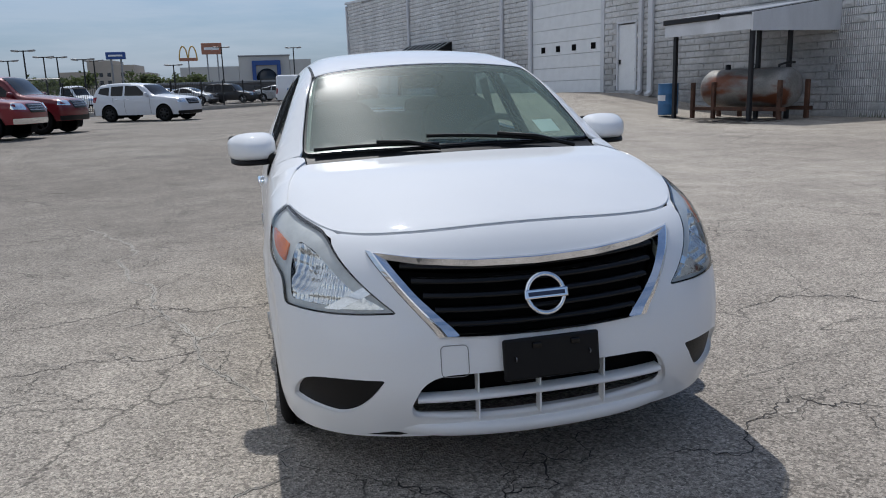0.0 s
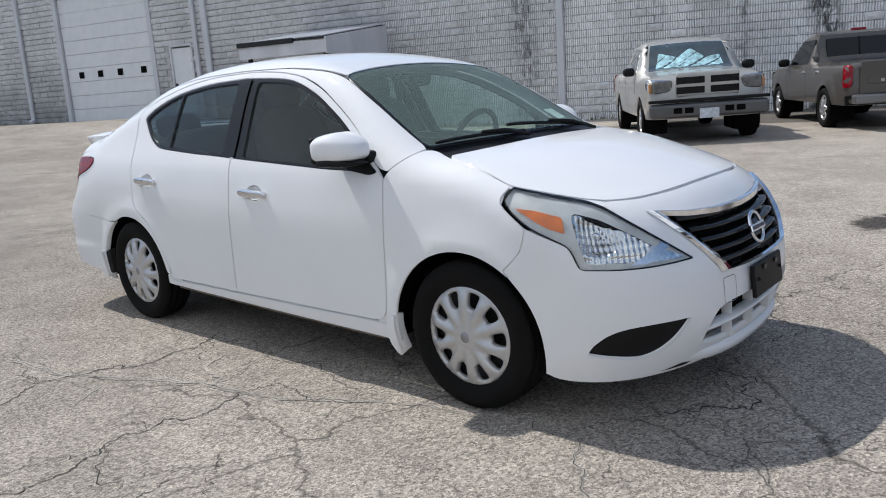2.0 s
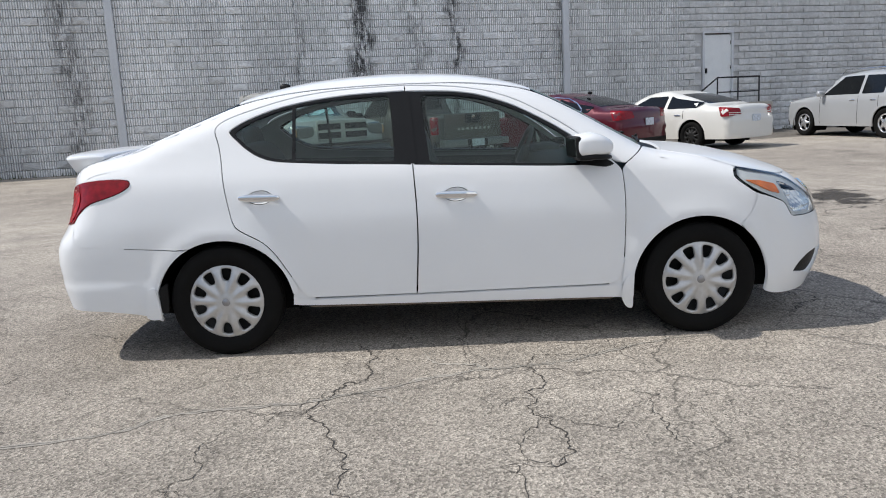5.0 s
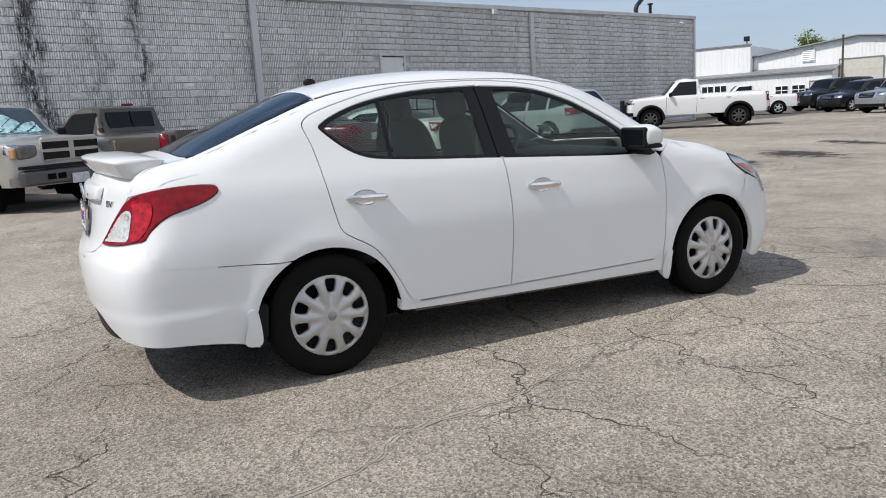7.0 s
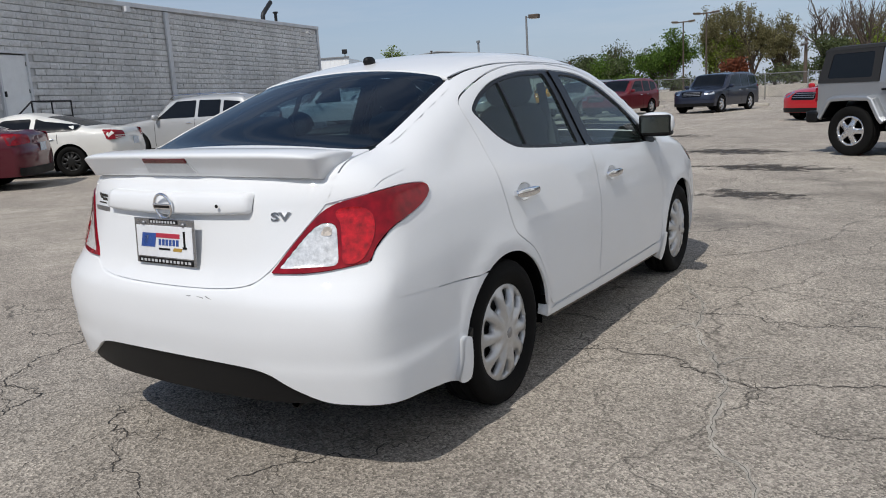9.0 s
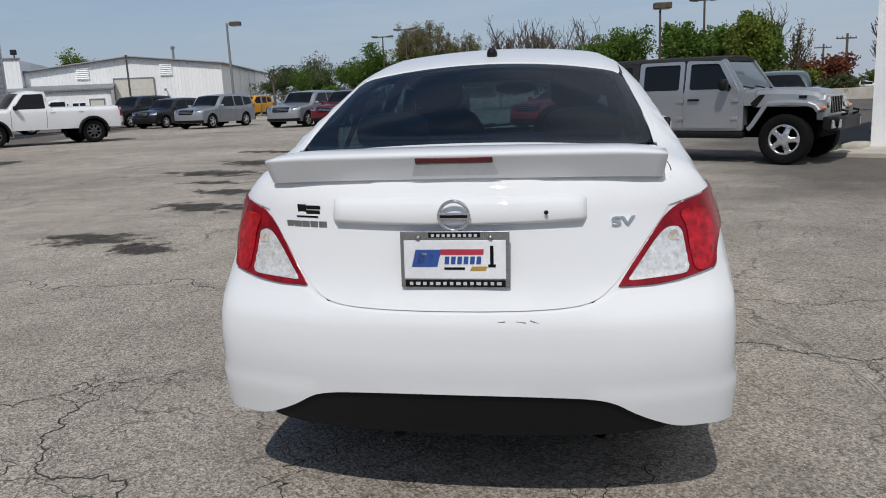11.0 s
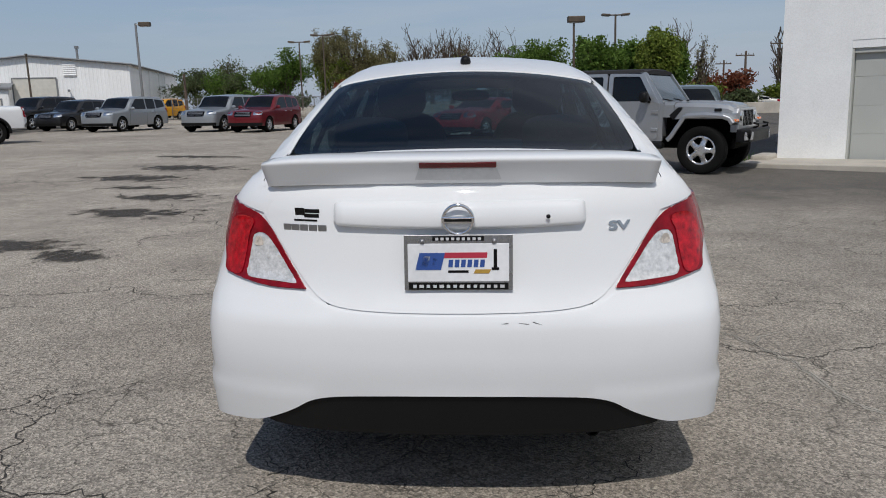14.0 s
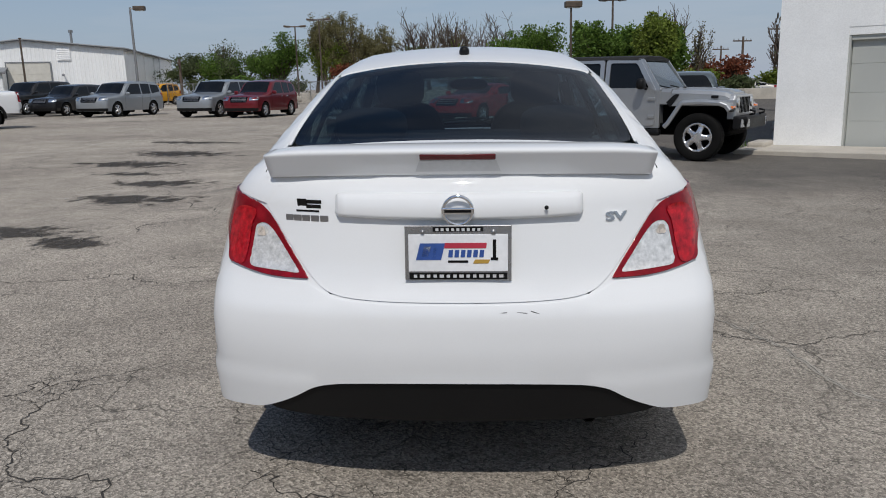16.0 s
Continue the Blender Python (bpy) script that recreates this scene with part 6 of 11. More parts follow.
def oil():
    """A ragged dark stain that thins out towards its rim."""
    m = bpy.data.materials.new("oil_stain")
    m.use_nodes = True
    n, l = m.node_tree.nodes, m.node_tree.links
    b, out = n["Principled BSDF"], n["Material Output"]
    b.inputs["Base Color"].default_value, b.inputs["Roughness"].default_value, b.inputs["Specular IOR Level"].default_value = (0.055, 0.05, 0.046, 1), 0.8, 0.2
    co, ln, nz, ad, rp, clear, mx = (n.new("ShaderNodeTexCoord"), n.new("ShaderNodeVectorMath"), n.new("ShaderNodeTexNoise"), n.new("ShaderNodeMath"), n.new("ShaderNodeMapRange"),
                                     n.new("ShaderNodeBsdfTransparent"), n.new("ShaderNodeMixShader"))
    ln.operation, ad.operation = "LENGTH", "SUBTRACT"
    geo = n.new("ShaderNodeNewGeometry")
    nz.inputs["Scale"].default_value, nz.inputs["Detail"].default_value, nz.inputs["Roughness"].default_value = 3.6, 8, 0.68
    l.new(geo.outputs["Position"], nz.inputs["Vector"]), l.new(co.outputs["Object"], ln.inputs[0])
    two = n.new("ShaderNodeMath")
    two.operation = "MULTIPLY"
    two.inputs[1].default_value = 2.7
    l.new(nz.outputs["Fac"], two.inputs[0]), l.new(two.outputs["Value"], ad.inputs[0]), l.new(ln.outputs["Value"], ad.inputs[1])
    rp.inputs["From Min"].default_value, rp.inputs["From Max"].default_value, rp.inputs["To Min"].default_value, rp.inputs["To Max"].default_value = 0.66, 0.98, 0.0, 0.72
    l.new(ad.outputs["Value"], rp.inputs["Value"]), l.new(rp.outputs["Result"], mx.inputs["Fac"])
    l.new(clear.outputs["BSDF"], mx.inputs[1]), l.new(b.outputs["BSDF"], mx.inputs[2]), l.new(mx.outputs["Shader"], out.inputs["Surface"])
    return m


OIL = oil()
for x_, y_, a_, b_, t_ in ((11.2, 6.4, 2.0, 0.9, 70), (9.0, 6.4, 1.6, 0.8, 75), (4.6, 4.3, 1.3, 0.6, 80), (1.9, 3.6, 0.7, 0.35, 70), (2.4, 4.4, 1.0, 0.5, 80), (6.2, 4.6, 1.1, 0.6, 80), (14.5, 7.4, 2.0, 0.6, 75), (7.4, 5.6, 1.0, 0.35, 85),
                             (11.2, 1.1, 1.8, 0.9, 80), (8.3, -0.1, 1.5, 0.7, 75), (5.3, -0.5, 1.0, 0.5, 70), (16.0, 4.0, 2.2, 0.7, 78), (-14.3, 11.0, 2.4, 1.3, 16), (-13.4, 10.2, 1.6, 0.7, 16)):
    z_ = ground_z(x_, y_)
    dx_, dy_ = (ground_z(x_ + 0.4, y_) - ground_z(x_ - 0.4, y_)) / 0.8, (ground_z(x_, y_ + 0.4) - ground_z(x_, y_ - 0.4)) / 0.8
    q_ = [(u / 10.0 - 1, w / 10.0 - 1) for u in range(21) for w in range(21)]
    c_, s_ = math.cos(radians(t_)), math.sin(radians(t_))
    m_ = Matrix(((c_ * a_, -s_ * b_, 0, x_), (s_ * a_, c_ * b_, 0, y_), (0, 0, 1, z_), (0, 0, 0, 1)))
    vs = [(u, w, ground_z(x_ + c_ * a_ * u - s_ * b_ * w, y_ + s_ * a_ * u + c_ * b_ * w) - z_ + 0.004) for u, w in q_]
    ob_ = part("oil_stain", mesh_of("oil_stain", vs, [(i * 21 + j, (i + 1) * 21 + j, (i + 1) * 21 + j + 1, i * 21 + j + 1) for i in range(20) for j in range(20)]), OIL, m=m_)
    tagged(ob_, "ragged dark oil stain soaked into asphalt", "stain", "oil stains", "structure")


# ---- the long block-walled building behind the sedan ----
WALL = pose(0, 18.2, 0, 0, 0, math.degrees(math.atan(0.285)))   # x along the wall, y into it


def block_paint(name, ribs):
    """Grey-white painted block: rough split faces or scored ribs, with rain streaks and dark run marks."""
    m = bpy.data.materials.new(name)
    m.use_nodes = True
    n, l = m.node_tree.nodes, m.node_tree.links
    b = n["Principled BSDF"]
    geo, info = n.new("ShaderNodeNewGeometry"), n.new("ShaderNodeObjectInfo")
    co = n.new("ShaderNodeVectorTransform")
    co.vector_type, co.convert_from, co.convert_to = "POINT", "WORLD", "WORLD"
    rot = n.new("ShaderNodeMapping")
    rot.inputs["Rotation"].default_value = (0, 0, -math.atan(0.285))
    l.new(geo.outputs["Position"], rot.inputs["Vector"])

    def noise_node(scale, detail=4, rough=0.55, stretch=(1, 1, 1)):
        mp = n.new("ShaderNodeMapping")
        mp.inputs["Scale"].default_value = stretch
        l.new(rot.outputs["Vector"], mp.inputs["Vector"])
        t = n.new("ShaderNodeTexNoise")
        t.inputs["Scale"].default_value, t.inputs["Detail"].default_value, t.inputs["Roughness"].default_value = scale, detail, rough
        l.new(mp.outputs["Vector"], t.inputs["Vector"])
        return t.outputs["Fac"]

    def rng(src, a, bb, c, d):
        r = n.new("ShaderNodeMapRange")
        r.inputs["From Min"].default_value, r.inputs["From Max"].default_value, r.inputs["To Min"].default_value, r.inputs["To Max"].default_value = a, bb, c, d
        l.new(src, r.inputs["Value"])
        return r.outputs["Result"]

    def mul(a, bb):
        x = n.new("ShaderNodeMath")
        x.operation = "MULTIPLY"
        l.new(a, x.inputs[0]), l.new(bb, x.inputs[1])
        return x.outputs["Value"]

    val = mul(rng(noise_node(0.6, 5), 0.3, 0.7, 0.90, 1.08), rng(noise_node(9, 5, 0.7), 0.3, 0.7, 0.84, 1.14))
    val = mul(val, rng(noise_node(0.9, 6, 0.65, (1, 1, 0.06)), 0.35, 0.62, 1.06, 0.86))
    per = n.new("ShaderNodeMath")
    per.operation = "ADD"
    l.new(geo.outputs["Random Per Island"], per.inputs[0]), l.new(info.outputs["Random"], per.inputs[1])
    val = mul(val, rng(per.outputs["Value"], 0, 2, 0.90, 1.10))
    # dark run marks at a few places along the wall
    sep = n.new("ShaderNodeSeparateXYZ")
    l.new(rot.outputs["Vector"], sep.inputs["Vector"])
    wob = rng(noise_node(1.3, 4, 0.6, (0.2, 1, 1)), 0.3, 0.7, -0.22, 0.22)
    off = n.new("ShaderNodeMath")
    off.operation = "ADD"
    l.new(sep.outputs["X"], off.inputs[0]), l.new(wob, off.inputs[1])
    grit = rng(noise_node(5, 5, 0.75, (1.6, 1, 0.5)), 0.42, 0.6, 0, 1)
    for at, wide, deep in ((2.45, 0.46, 1.7), (5.1, 0.30, 1.2), (4.0, 0.5, 0.7), (-5.3, 0.45, 0.9), (8.5, 0.4, 0.5), (0.6, 0.22, 0.8), (20.5, 0.25, 0.5)):
        d = n.new("ShaderNodeMath")
        d.operation = "SUBTRACT"
        l.new(off.outputs["Value"], d.inputs[0])
        d.inputs[1].default_value = at
        a = n.new("ShaderNodeMath")
        a.operation = "ABSOLUTE"
        l.new(d.outputs["Value"], a.inputs[0])
        k = mul(rng(a.outputs["Value"], 0, wide, deep, 0), grit)
        val = mul(val, rng(k, 0, 1, 1, 0.12))
    # darker towards the far left end and the ground, broken up by noise
    low_dark = mul(mul(rng(sep.outputs["X"], -5.0, -11.0, 0, 1), rng(sep.outputs["Z"], 3.6, 1.4, 0, 1)), rng(noise_node(0.8, 5, 0.6), 0.3, 0.6, 0.3, 1))
    val = mul(val, rng(low_dark, 0, 1, 1, 0.45))
    # tone graded along the wall: darker past 6.5 and towards -9
    val = mul(val, rng(sep.outputs["X"], 6.5, 10.0, 1, 0.80))
    val = mul(val, rng(sep.outputs["X"], -9.0, 2.0, 0.86, 1.06))
    if ribs:
        wv = n.new("ShaderNodeTexWave")
        wv.inputs["Scale"].default_value, wv.inputs["Distortion"].default_value, wv.inputs["Detail Scale"].default_value, wv.inputs["Detail"].default_value = 5.2, 1.6, 1.5, 2
        l.new(rot.outputs["Vector"], wv.inputs["Vector"])
        # the shade in the grooves is put into the colour, besides the relief
        val = mul(val, rng(wv.outputs["Fac"], 0.05, 0.55, 0.60, 1.16))
    col = n.new("ShaderNodeHueSaturation")
    col.inputs["Color"].default_value = (0.90, 0.895, 0.885, 1) if ribs else (0.87, 0.865, 0.855, 1)
    l.new(val, col.inputs["Value"])
    l.new(col.outputs["Color"], b.inputs["Base Color"])
    b.inputs["Roughness"].default_value = 0.85
    bp = n.new("ShaderNodeBump")
    bp.inputs["Strength"].default_value, bp.inputs["Distance"].default_value = 0.9, 0.03
    if ribs:
        hh = n.new("ShaderNodeMath")
        hh.operation = "ADD"
        l.new(wv.outputs["Fac"], hh.inputs[0]), l.new(noise_node(14, 4, 0.7), hh.inputs[1])
        l.new(hh.outputs["Value"], bp.inputs["Height"])
        bp.inputs["Distance"].default_value = 0.02
    else:
        l.new(noise_node(6, 6, 0.75), bp.inputs["Height"])
        bp.inputs["Distance"].default_value = 0.06
    l.new(bp.outputs["Normal"], b.inputs["Normal"])
    return m


BLOCK_RIB, BLOCK_ROUGH = block_paint("ribbed_block", True), block_paint("rough_block", False)
WALL_BACK = surface("block_joint", (0.50, 0.50, 0.50), 0.95, vary=0.15, bump=0.4)
GREY_PAINT = surface("pale_grey_paint", (0.62, 0.63, 0.65), 0.55, vary=0.1, scale=2, streak=0.3)
WHITE_PAINT = surface("white_wall_paint", (0.68, 0.69, 0.70), 0.6, vary=0.06, scale=1.2)
DOOR_PAINT = surface("white_steel_door", (0.78, 0.79, 0.79), 0.5, vary=0.05)
DARK_METAL = surface("dark_metal", (0.02, 0.02, 0.022), 0.5, 0.3, 0.2)
RUST = surface("rusty_steel", (0.10, 0.05, 0.032), 0.75, 0.3, 0.45, 4, 0.2, 40, bump=0.3)
CONCRETE = surface("concrete", (0.42, 0.39, 0.34), 0.9, vary=0.15, scale=2, bump=0.3)
S0, S1 = -50.2, 29.35


def wall_top(s):
    return 5.25 + 0.0175 * (s - 8) if s > 5 else 5.20 - 0.0325 * (s - 5)


OPENINGS = [(-29.1, -24.5, 0.95, 5.6), (-23.6, -22.55, 1.05, 3.4), (8.39, 9.52, 1.28, 3.46)]   # along from, to; up from, to
bm = bmesh.new()
cuts = sorted({S0, S1, 5.0, *[o[0] for o in OPENINGS], *[o[1] for o in OPENINGS]})
for a, b in zip(cuts, cuts[1:]):
    hole = [o for o in OPENINGS if o[0] <= a + 1e-6 and o[1] >= b - 1e-6]
    spans = [(-1.0, None)] if not hole else [(-1.0, hole[0][2]), (hole[0][3], None)]
    for z0, z1 in spans:
        q = []
        for y in (0.03, 0.33):
            q.append([bm.verts.new(p) for p in ((a, y, z0), (b, y, z0), (b, y, z1 if z1 is not None else wall_top(b) - 0.1), (a, y, z1 if z1 is not None else wall_top(a + 1e-4) - 0.1))])
        f0, f1 = q
        bm.faces.new(f0), bm.faces.new(f1[::-1])
        for i in range(4):
            bm.faces.new((f0[(i + 1) % 4], f0[i], f1[i], f1[(i + 1) % 4]))
me = bpy.data.meshes.new("wall_long")
bm.to_mesh(me)
bm.free()
wall = tagged(part("wall_long", me, WALL_BACK, None, "", WALL), "painted concrete block wall of a long commercial building", "wall", kind="structure")


def block_box(w, h, d, rng_, c):
    """One wall block: a box whose front face is broken up a little."""
    v = [(0, 0.035, 0), (w, 0.035, 0), (w, 0.035, h), (0, 0.035, h)]
    e = 0.010
    v += [(c, -d * rng_.uniform(0.2, 1), e), (w - c, -d * rng_.uniform(0.2, 1), e), (w - c, -d * rng_.uniform(0.2, 1), h - e), (c, -d * rng_.uniform(0.2, 1), h - e)]
    v.append((w * rng_.uniform(0.35, 0.65), -d * rng_.uniform(0.8, 1.5), h * rng_.uniform(0.35, 0.65)))
    f = [(4, 5, 8), (5, 6, 8), (6, 7, 8), (7, 4, 8), (0, 1, 5, 4), (1, 2, 6, 5), (2, 3, 7, 6), (3, 0, 4, 7)]
    return v, f


rw = random.Random(7)
BW, BH, JOINT = 0.405, 0.203, 0.010
variants = {}
for kind, mt, deep in (("rib", BLOCK_RIB, 0.012), ("rough", BLOCK_ROUGH, 0.035)):
    variants[kind] = []
    for k in range(10):
        v, f = block_box(BW - (0.004 if kind == "rough" else 0.006), BH - JOINT, deep, rw, 0.003 if kind == "rough" else 0.008)
        me = mesh_of("block", v, f, smooth=False)
        me.materials.append(mt)
        variants[kind].append((me, v, f))
rest = {"rib": ([], []), "rough": ([], [])}
single = []
for row in range(-1, 40):
    z = row * BH
    s = S0 + (BW / 2 if row % 2 else 0)
    while s < S1 - BW * 0.6:
        top = min(wall_top(s + 0.01), wall_top(s + BW))
        inside_hole = any(o[0] - BW * 0.7 < s < o[1] - BW * 0.3 and o[2] - BH * 0.7 < z < o[3] - BH * 0.3 for o in OPENINGS)
        ground_z = float(rise(s * 0.9617, 18.2 + s * 0.274)) - 0.25
        if z + BH < top and not inside_hole and z > ground_z:
            kind = "rib" if -15 < s < 7.5 else "rough"
            if kind == "rib" and rw.random() < 0.10:
                kind = "rough"
            k = rw.randrange(10)
            if -6.5 < s < 2.6 and 1.8 < z < 4.4 and len(single) < 300:
                single.append((kind, k, s, z))
            else:
                vs, fs = rest[kind]
                i = len(vs)
                vs += [(a + s, b, c + z) for a, b, c in variants[kind][k][1]]
                fs += [tuple(q + i for q in f) for f in variants[kind][k][2]]
        s += BW
for kind, mt in (("rib", BLOCK_RIB), ("rough", BLOCK_ROUGH)):
    tagged(part("block_courses", mesh_of("block_courses", *rest[kind], smooth=False), mt, wall), kind="stuff")


def on_wall(name, bm_, mt, label, cat, kind=""):
    return tagged(part(name, bm_, mt, None, "", WALL), label, cat, kind=kind)


# coping along the roof edge
for a, b in ((S0 - 0.1, 5.0), (5.0, S1 + 0.1)):
    za, zb = wall_top(a if a < 5 else 5.01), wall_top(b if b > 5 else 5.0)
    ang = math.degrees(math.atan2(zb - za, b - a))
    cop = block((math.hypot(b - a, zb - za), 0.5, 0.16), (0, 0, 0), 0.015)
    on_wall("roof_coping", cop, GREY_PAINT, "pale metal coping along the roof edge", "trim", "structure").matrix_basis = WALL @ pose((a + b) / 2, 0.14, (za + zb) / 2 - 0.02, 0, -ang, 0)
tagged(part("wall_end", block((0.3, 30, 6.5), (S1 - 0.16, 15.3, 2.5), 0), GREY_PAINT, None, "", WALL), "painted end wall of the building", "wall", kind="structure")
tagged(part("wall_end_far", block((0.3, 30, 7.6), (S0 + 0.16, 15.3, 3.0), 0), GREY_PAINT, None, "", WALL), "painted far end wall of the building", "wall", kind="structure")
tagged(part("roof", block((S1 - S0 - 0.6, 29.5, 0.2), ((S0 + S1) / 2, 15.4, 4.9), 0), GREY_PAINT, None, "", WALL), "flat roof of the long building", "roof", kind="structure")
tagged(part("corner_trim", block((0.16, 0.16, 6.2), (S1 - 0.02, -0.02, 2.45), 0.01), GREY_PAINT, None, "", WALL), "grey metal corner trim", "trim", kind="structure")
tagged(part("corner_trim", block((0.16, 0.16, 7.2), (S0 + 0.02, -0.02, 3.2), 0.01), GREY_PAINT, None, "", WALL), "grey metal corner trim", "trim", kind="structure")


def downspout(s, w=0.13):
    base = float(rise(s * 0.9617, 18.2 + s * 0.274)) + 0.12
    top = wall_top(s) - 0.15
    e = empty("downspout", WALL @ pose(s, -0.10, base), "pale grey painted downspout on the block wall", "downspout", "downspouts")
    part("pipe", block((w, 0.11, top - base), (0, 0, (top - base) / 2), 0.02), GREY_PAINT, e)
    for z in (0.5, 2.0, 3.6):
        part("bracket", block((w + 0.06, 0.02, 0.04), (0, -0.05 + 0.035, z), 0.004), GREY_PAINT, e)
    part("shoe", block((w, 0.2, 0.12), (0, -0.07, -0.02), 0.02, turn=(25, 0, 0)), GREY_PAINT, e)
    return e


for s, w in ((-9.2, 0.2), (3.62, 0.2), (16.32, 0.2), (-31.3, 0.18), (-40.9, 0.18), (-22.28, 0.16), (-21.78, 0.22)):
    downspout(s, w)

# garage door with four small panes
g = empty("garage_door", WALL @ pose(-26.8, 0.10, 0.95), "white sectional overhead garage door with small dark panes", "garage door")
for k in range(9):
    part("door_section", block((4.6, 0.06, 0.505), (0, 0, 0.26 + k * 0.515), 0.012), DOOR_PAINT, g)
for x in (-1.52, -0.50, 0.55, 1.75):
    w = part("pane_frame", block((0.36, 0.02, 0.32), (x, -0.035, 1.79), 0.01), DOOR_PAINT, g)
    part("pane", block((0.28, 0.02, 0.24), (x, -0.042, 1.79), 0.004), DARK, w, "dark small pane")
for x in (-2.4, 2.4):
    part("jamb", block((0.2, 0.16, 4.7), (x, -0.08, 2.35), 0.01), GREY_PAINT, g)


def steel_door(s, z, w, h, label):
    d = empty("steel_door", WALL @ pose(s, 0.05, z), label, "door", kind="structure")
    part("leaf", block((w - 0.1, 0.05, h - 0.05), (0, 0, (h - 0.05) / 2), 0.006), DOOR_PAINT, d)
    for x in (-w / 2 + 0.03, w / 2 - 0.03):
        part("frame", block((0.07, 0.14, h), (x, -0.03, h / 2), 0.006), GREY_PAINT, d)
    part("head", block((w, 0.14, 0.07), (0, -0.03, h + 0.03), 0.006), GREY_PAINT, d)
    part("handle", block((0.05, 0.07, 0.16), (-w / 2 + 0.14, -0.06, 1.0), 0.01), DARK_METAL, d, "dark lever handle")
    for zz in (0.3, h / 2, h - 0.3):
        part("hinge", block((0.02, 0.03, 0.11), (w / 2 - 0.075, -0.03, zz), 0.003), DARK_METAL, d)
    return d


steel_door(-23.08, 1.05, 1.05, 2.35, "white steel side door in the block wall")
steel_door(8.95, 1.28, 1.13, 2.18, "white steel exit door above a landing")
# landing and rail
land = empty("landing", WALL @ pose(8.75, -0.75, 0.2), "concrete landing with steps below the exit door", "landing", kind="structure")
part("platform", block((1.9, 1.5, 1.06), (0.2, 0.0, 0.5), 0.02), CONCRETE, land)
for k in range(5):
    part("step", block((0.28, 1.4, 0.18 * (5 - k)), (-0.88 - 0.28 * k, 0, 0.09 * (5 - k)), 0.012), CONCRETE, land)
rail = empty("hand_rail", WALL @ pose(8.6, -1.42, 1.2), "black tubular steel handrail round the landing", "handrail")
for x in (-0.62, 0.1, 0.85):
    part("post", rod((x, 0, -0.02), (x, 0, 0.80), 0.022), DARK_METAL, rail)
part("top_rail", rod((-0.62, 0, 0.80), (0.86, 0, 0.80), 0.024), DARK_METAL, rail)
part("mid_rail", rod((-0.62, 0, 0.36), (0.86, 0, 0.36), 0.02), DARK_METAL, rail)
part("slope_rail", rod((-0.62, 0, 0.80), (-1.55, 0, 0.15), 0.024), DARK_METAL, rail)

# lean-to with tank and barrel
gz = float(rise(-16, 10.9))
can = empty("lean_to", WALL @ pose(-16, 0, 0), "grey sheet-metal lean-to roof on dark posts against the wall", "canopy")
roofm = bmesh.new()
q = [roofm.verts.new(p) for p in ((-1.7, -3.35, 2.86), (1.25, -3.35, 2.86), (1.25, -0.02, 3.30), (-1.7, -0.02, 3.30), (-1.7, -3.35, 2.92), (1.25, -3.35, 2.92), (1.25, -0.02, 3.36), (-1.7, -0.02, 3.36))]
for fc in ((0, 3, 2, 1), (4, 5, 6, 7), (0, 1, 5, 4), (1, 2, 6, 5), (2, 3, 7, 6), (3, 0, 4, 7)):
    roofm.faces.new([q[i] for i in fc])
part("roof_sheet", roofm, DARK_METAL, can, "dark metal roof sheet")
for k in range(14):
    part("rib", rod((-1.62 + k * 0.21, -3.36, 2.935), (-1.62 + k * 0.21, -0.05, 3.375), 0.018, sides=5), GREY_PAINT, can)
part("fascia", block((2.95, 0.05, 0.34), (-0.22, -3.36, 2.66), 0.006), GREY_PAINT, can, "pale grey fascia board")
part("roof_edge", block((1.95, 0.09, 0.14), (-0.74, -3.40, 2.885), 0.02), DARK_METAL, can, "ragged black roof edge")
endm = bmesh.new()
pts = [(-3.38, 2.46), (-0.02, 2.50), (-0.02, 3.34), (-3.38, 2.90)]
q0, q1 = [endm.verts.new((1.25, a, b)) for a, b in pts], [endm.verts.new((1.30, a, b)) for a, b in pts]
endm.faces.new(q0[::-1]), endm.faces.new(q1)
for i in range(4):
    endm.faces.new((q0[i], q0[(i + 1) % 4], q1[(i + 1) % 4], q1[i]))
part("end_panel", endm, GREY_PAINT, can, "pale grey end panel")
for x, y in ((-1.45, -3.2), (1.15, -3.2), (1.0, -1.6), (0.35, -2.0)):
    part("post", block((0.1, 0.1, 2.75 - gz + (0.3 + y * 0.0)), (x, y, (2.75 + gz) / 2 - 0.05), 0.008), DARK_METAL, can)
tank = empty("fuel_tank", WALL @ pose(-15.72, -2.2, gz), "rusty silver horizontal fuel tank on a steel cradle", "tank")
prof = [(0.0, -1.42), (0.25, -1.40), (0.43, -1.32), (0.50, -1.2), (0.505, -0.4), (0.50, 0.0), (0.505, 0.5), (0.50, 1.2), (0.43, 1.32), (0.25, 1.40), (0.0, 1.42)]
tankm = surface("weathered_tank_paint", (0.24, 0.23, 0.215), 0.5, 0.4, 0.4, 1.4, 0.15, 30)
nt = tankm.node_tree
mixn, ramp_, tn = nt.nodes.new("ShaderNodeMix"), nt.nodes.new("ShaderNodeValToRGB"), nt.nodes.new("ShaderNodeTexNoise")
mixn.data_type = "RGBA"
tn.inputs["Scale"].default_value, tn.inputs["Detail"].default_value = 1.6, 8
ramp_.color_ramp.elements[0].position, ramp_.color_ramp.elements[1].position = 0.46, 0.56
oldlink = nt.nodes["Principled BSDF"].inputs["Base Color"].links[0].from_socket
mixn.inputs["B"].default_value = (0.16, 0.055, 0.025, 1)
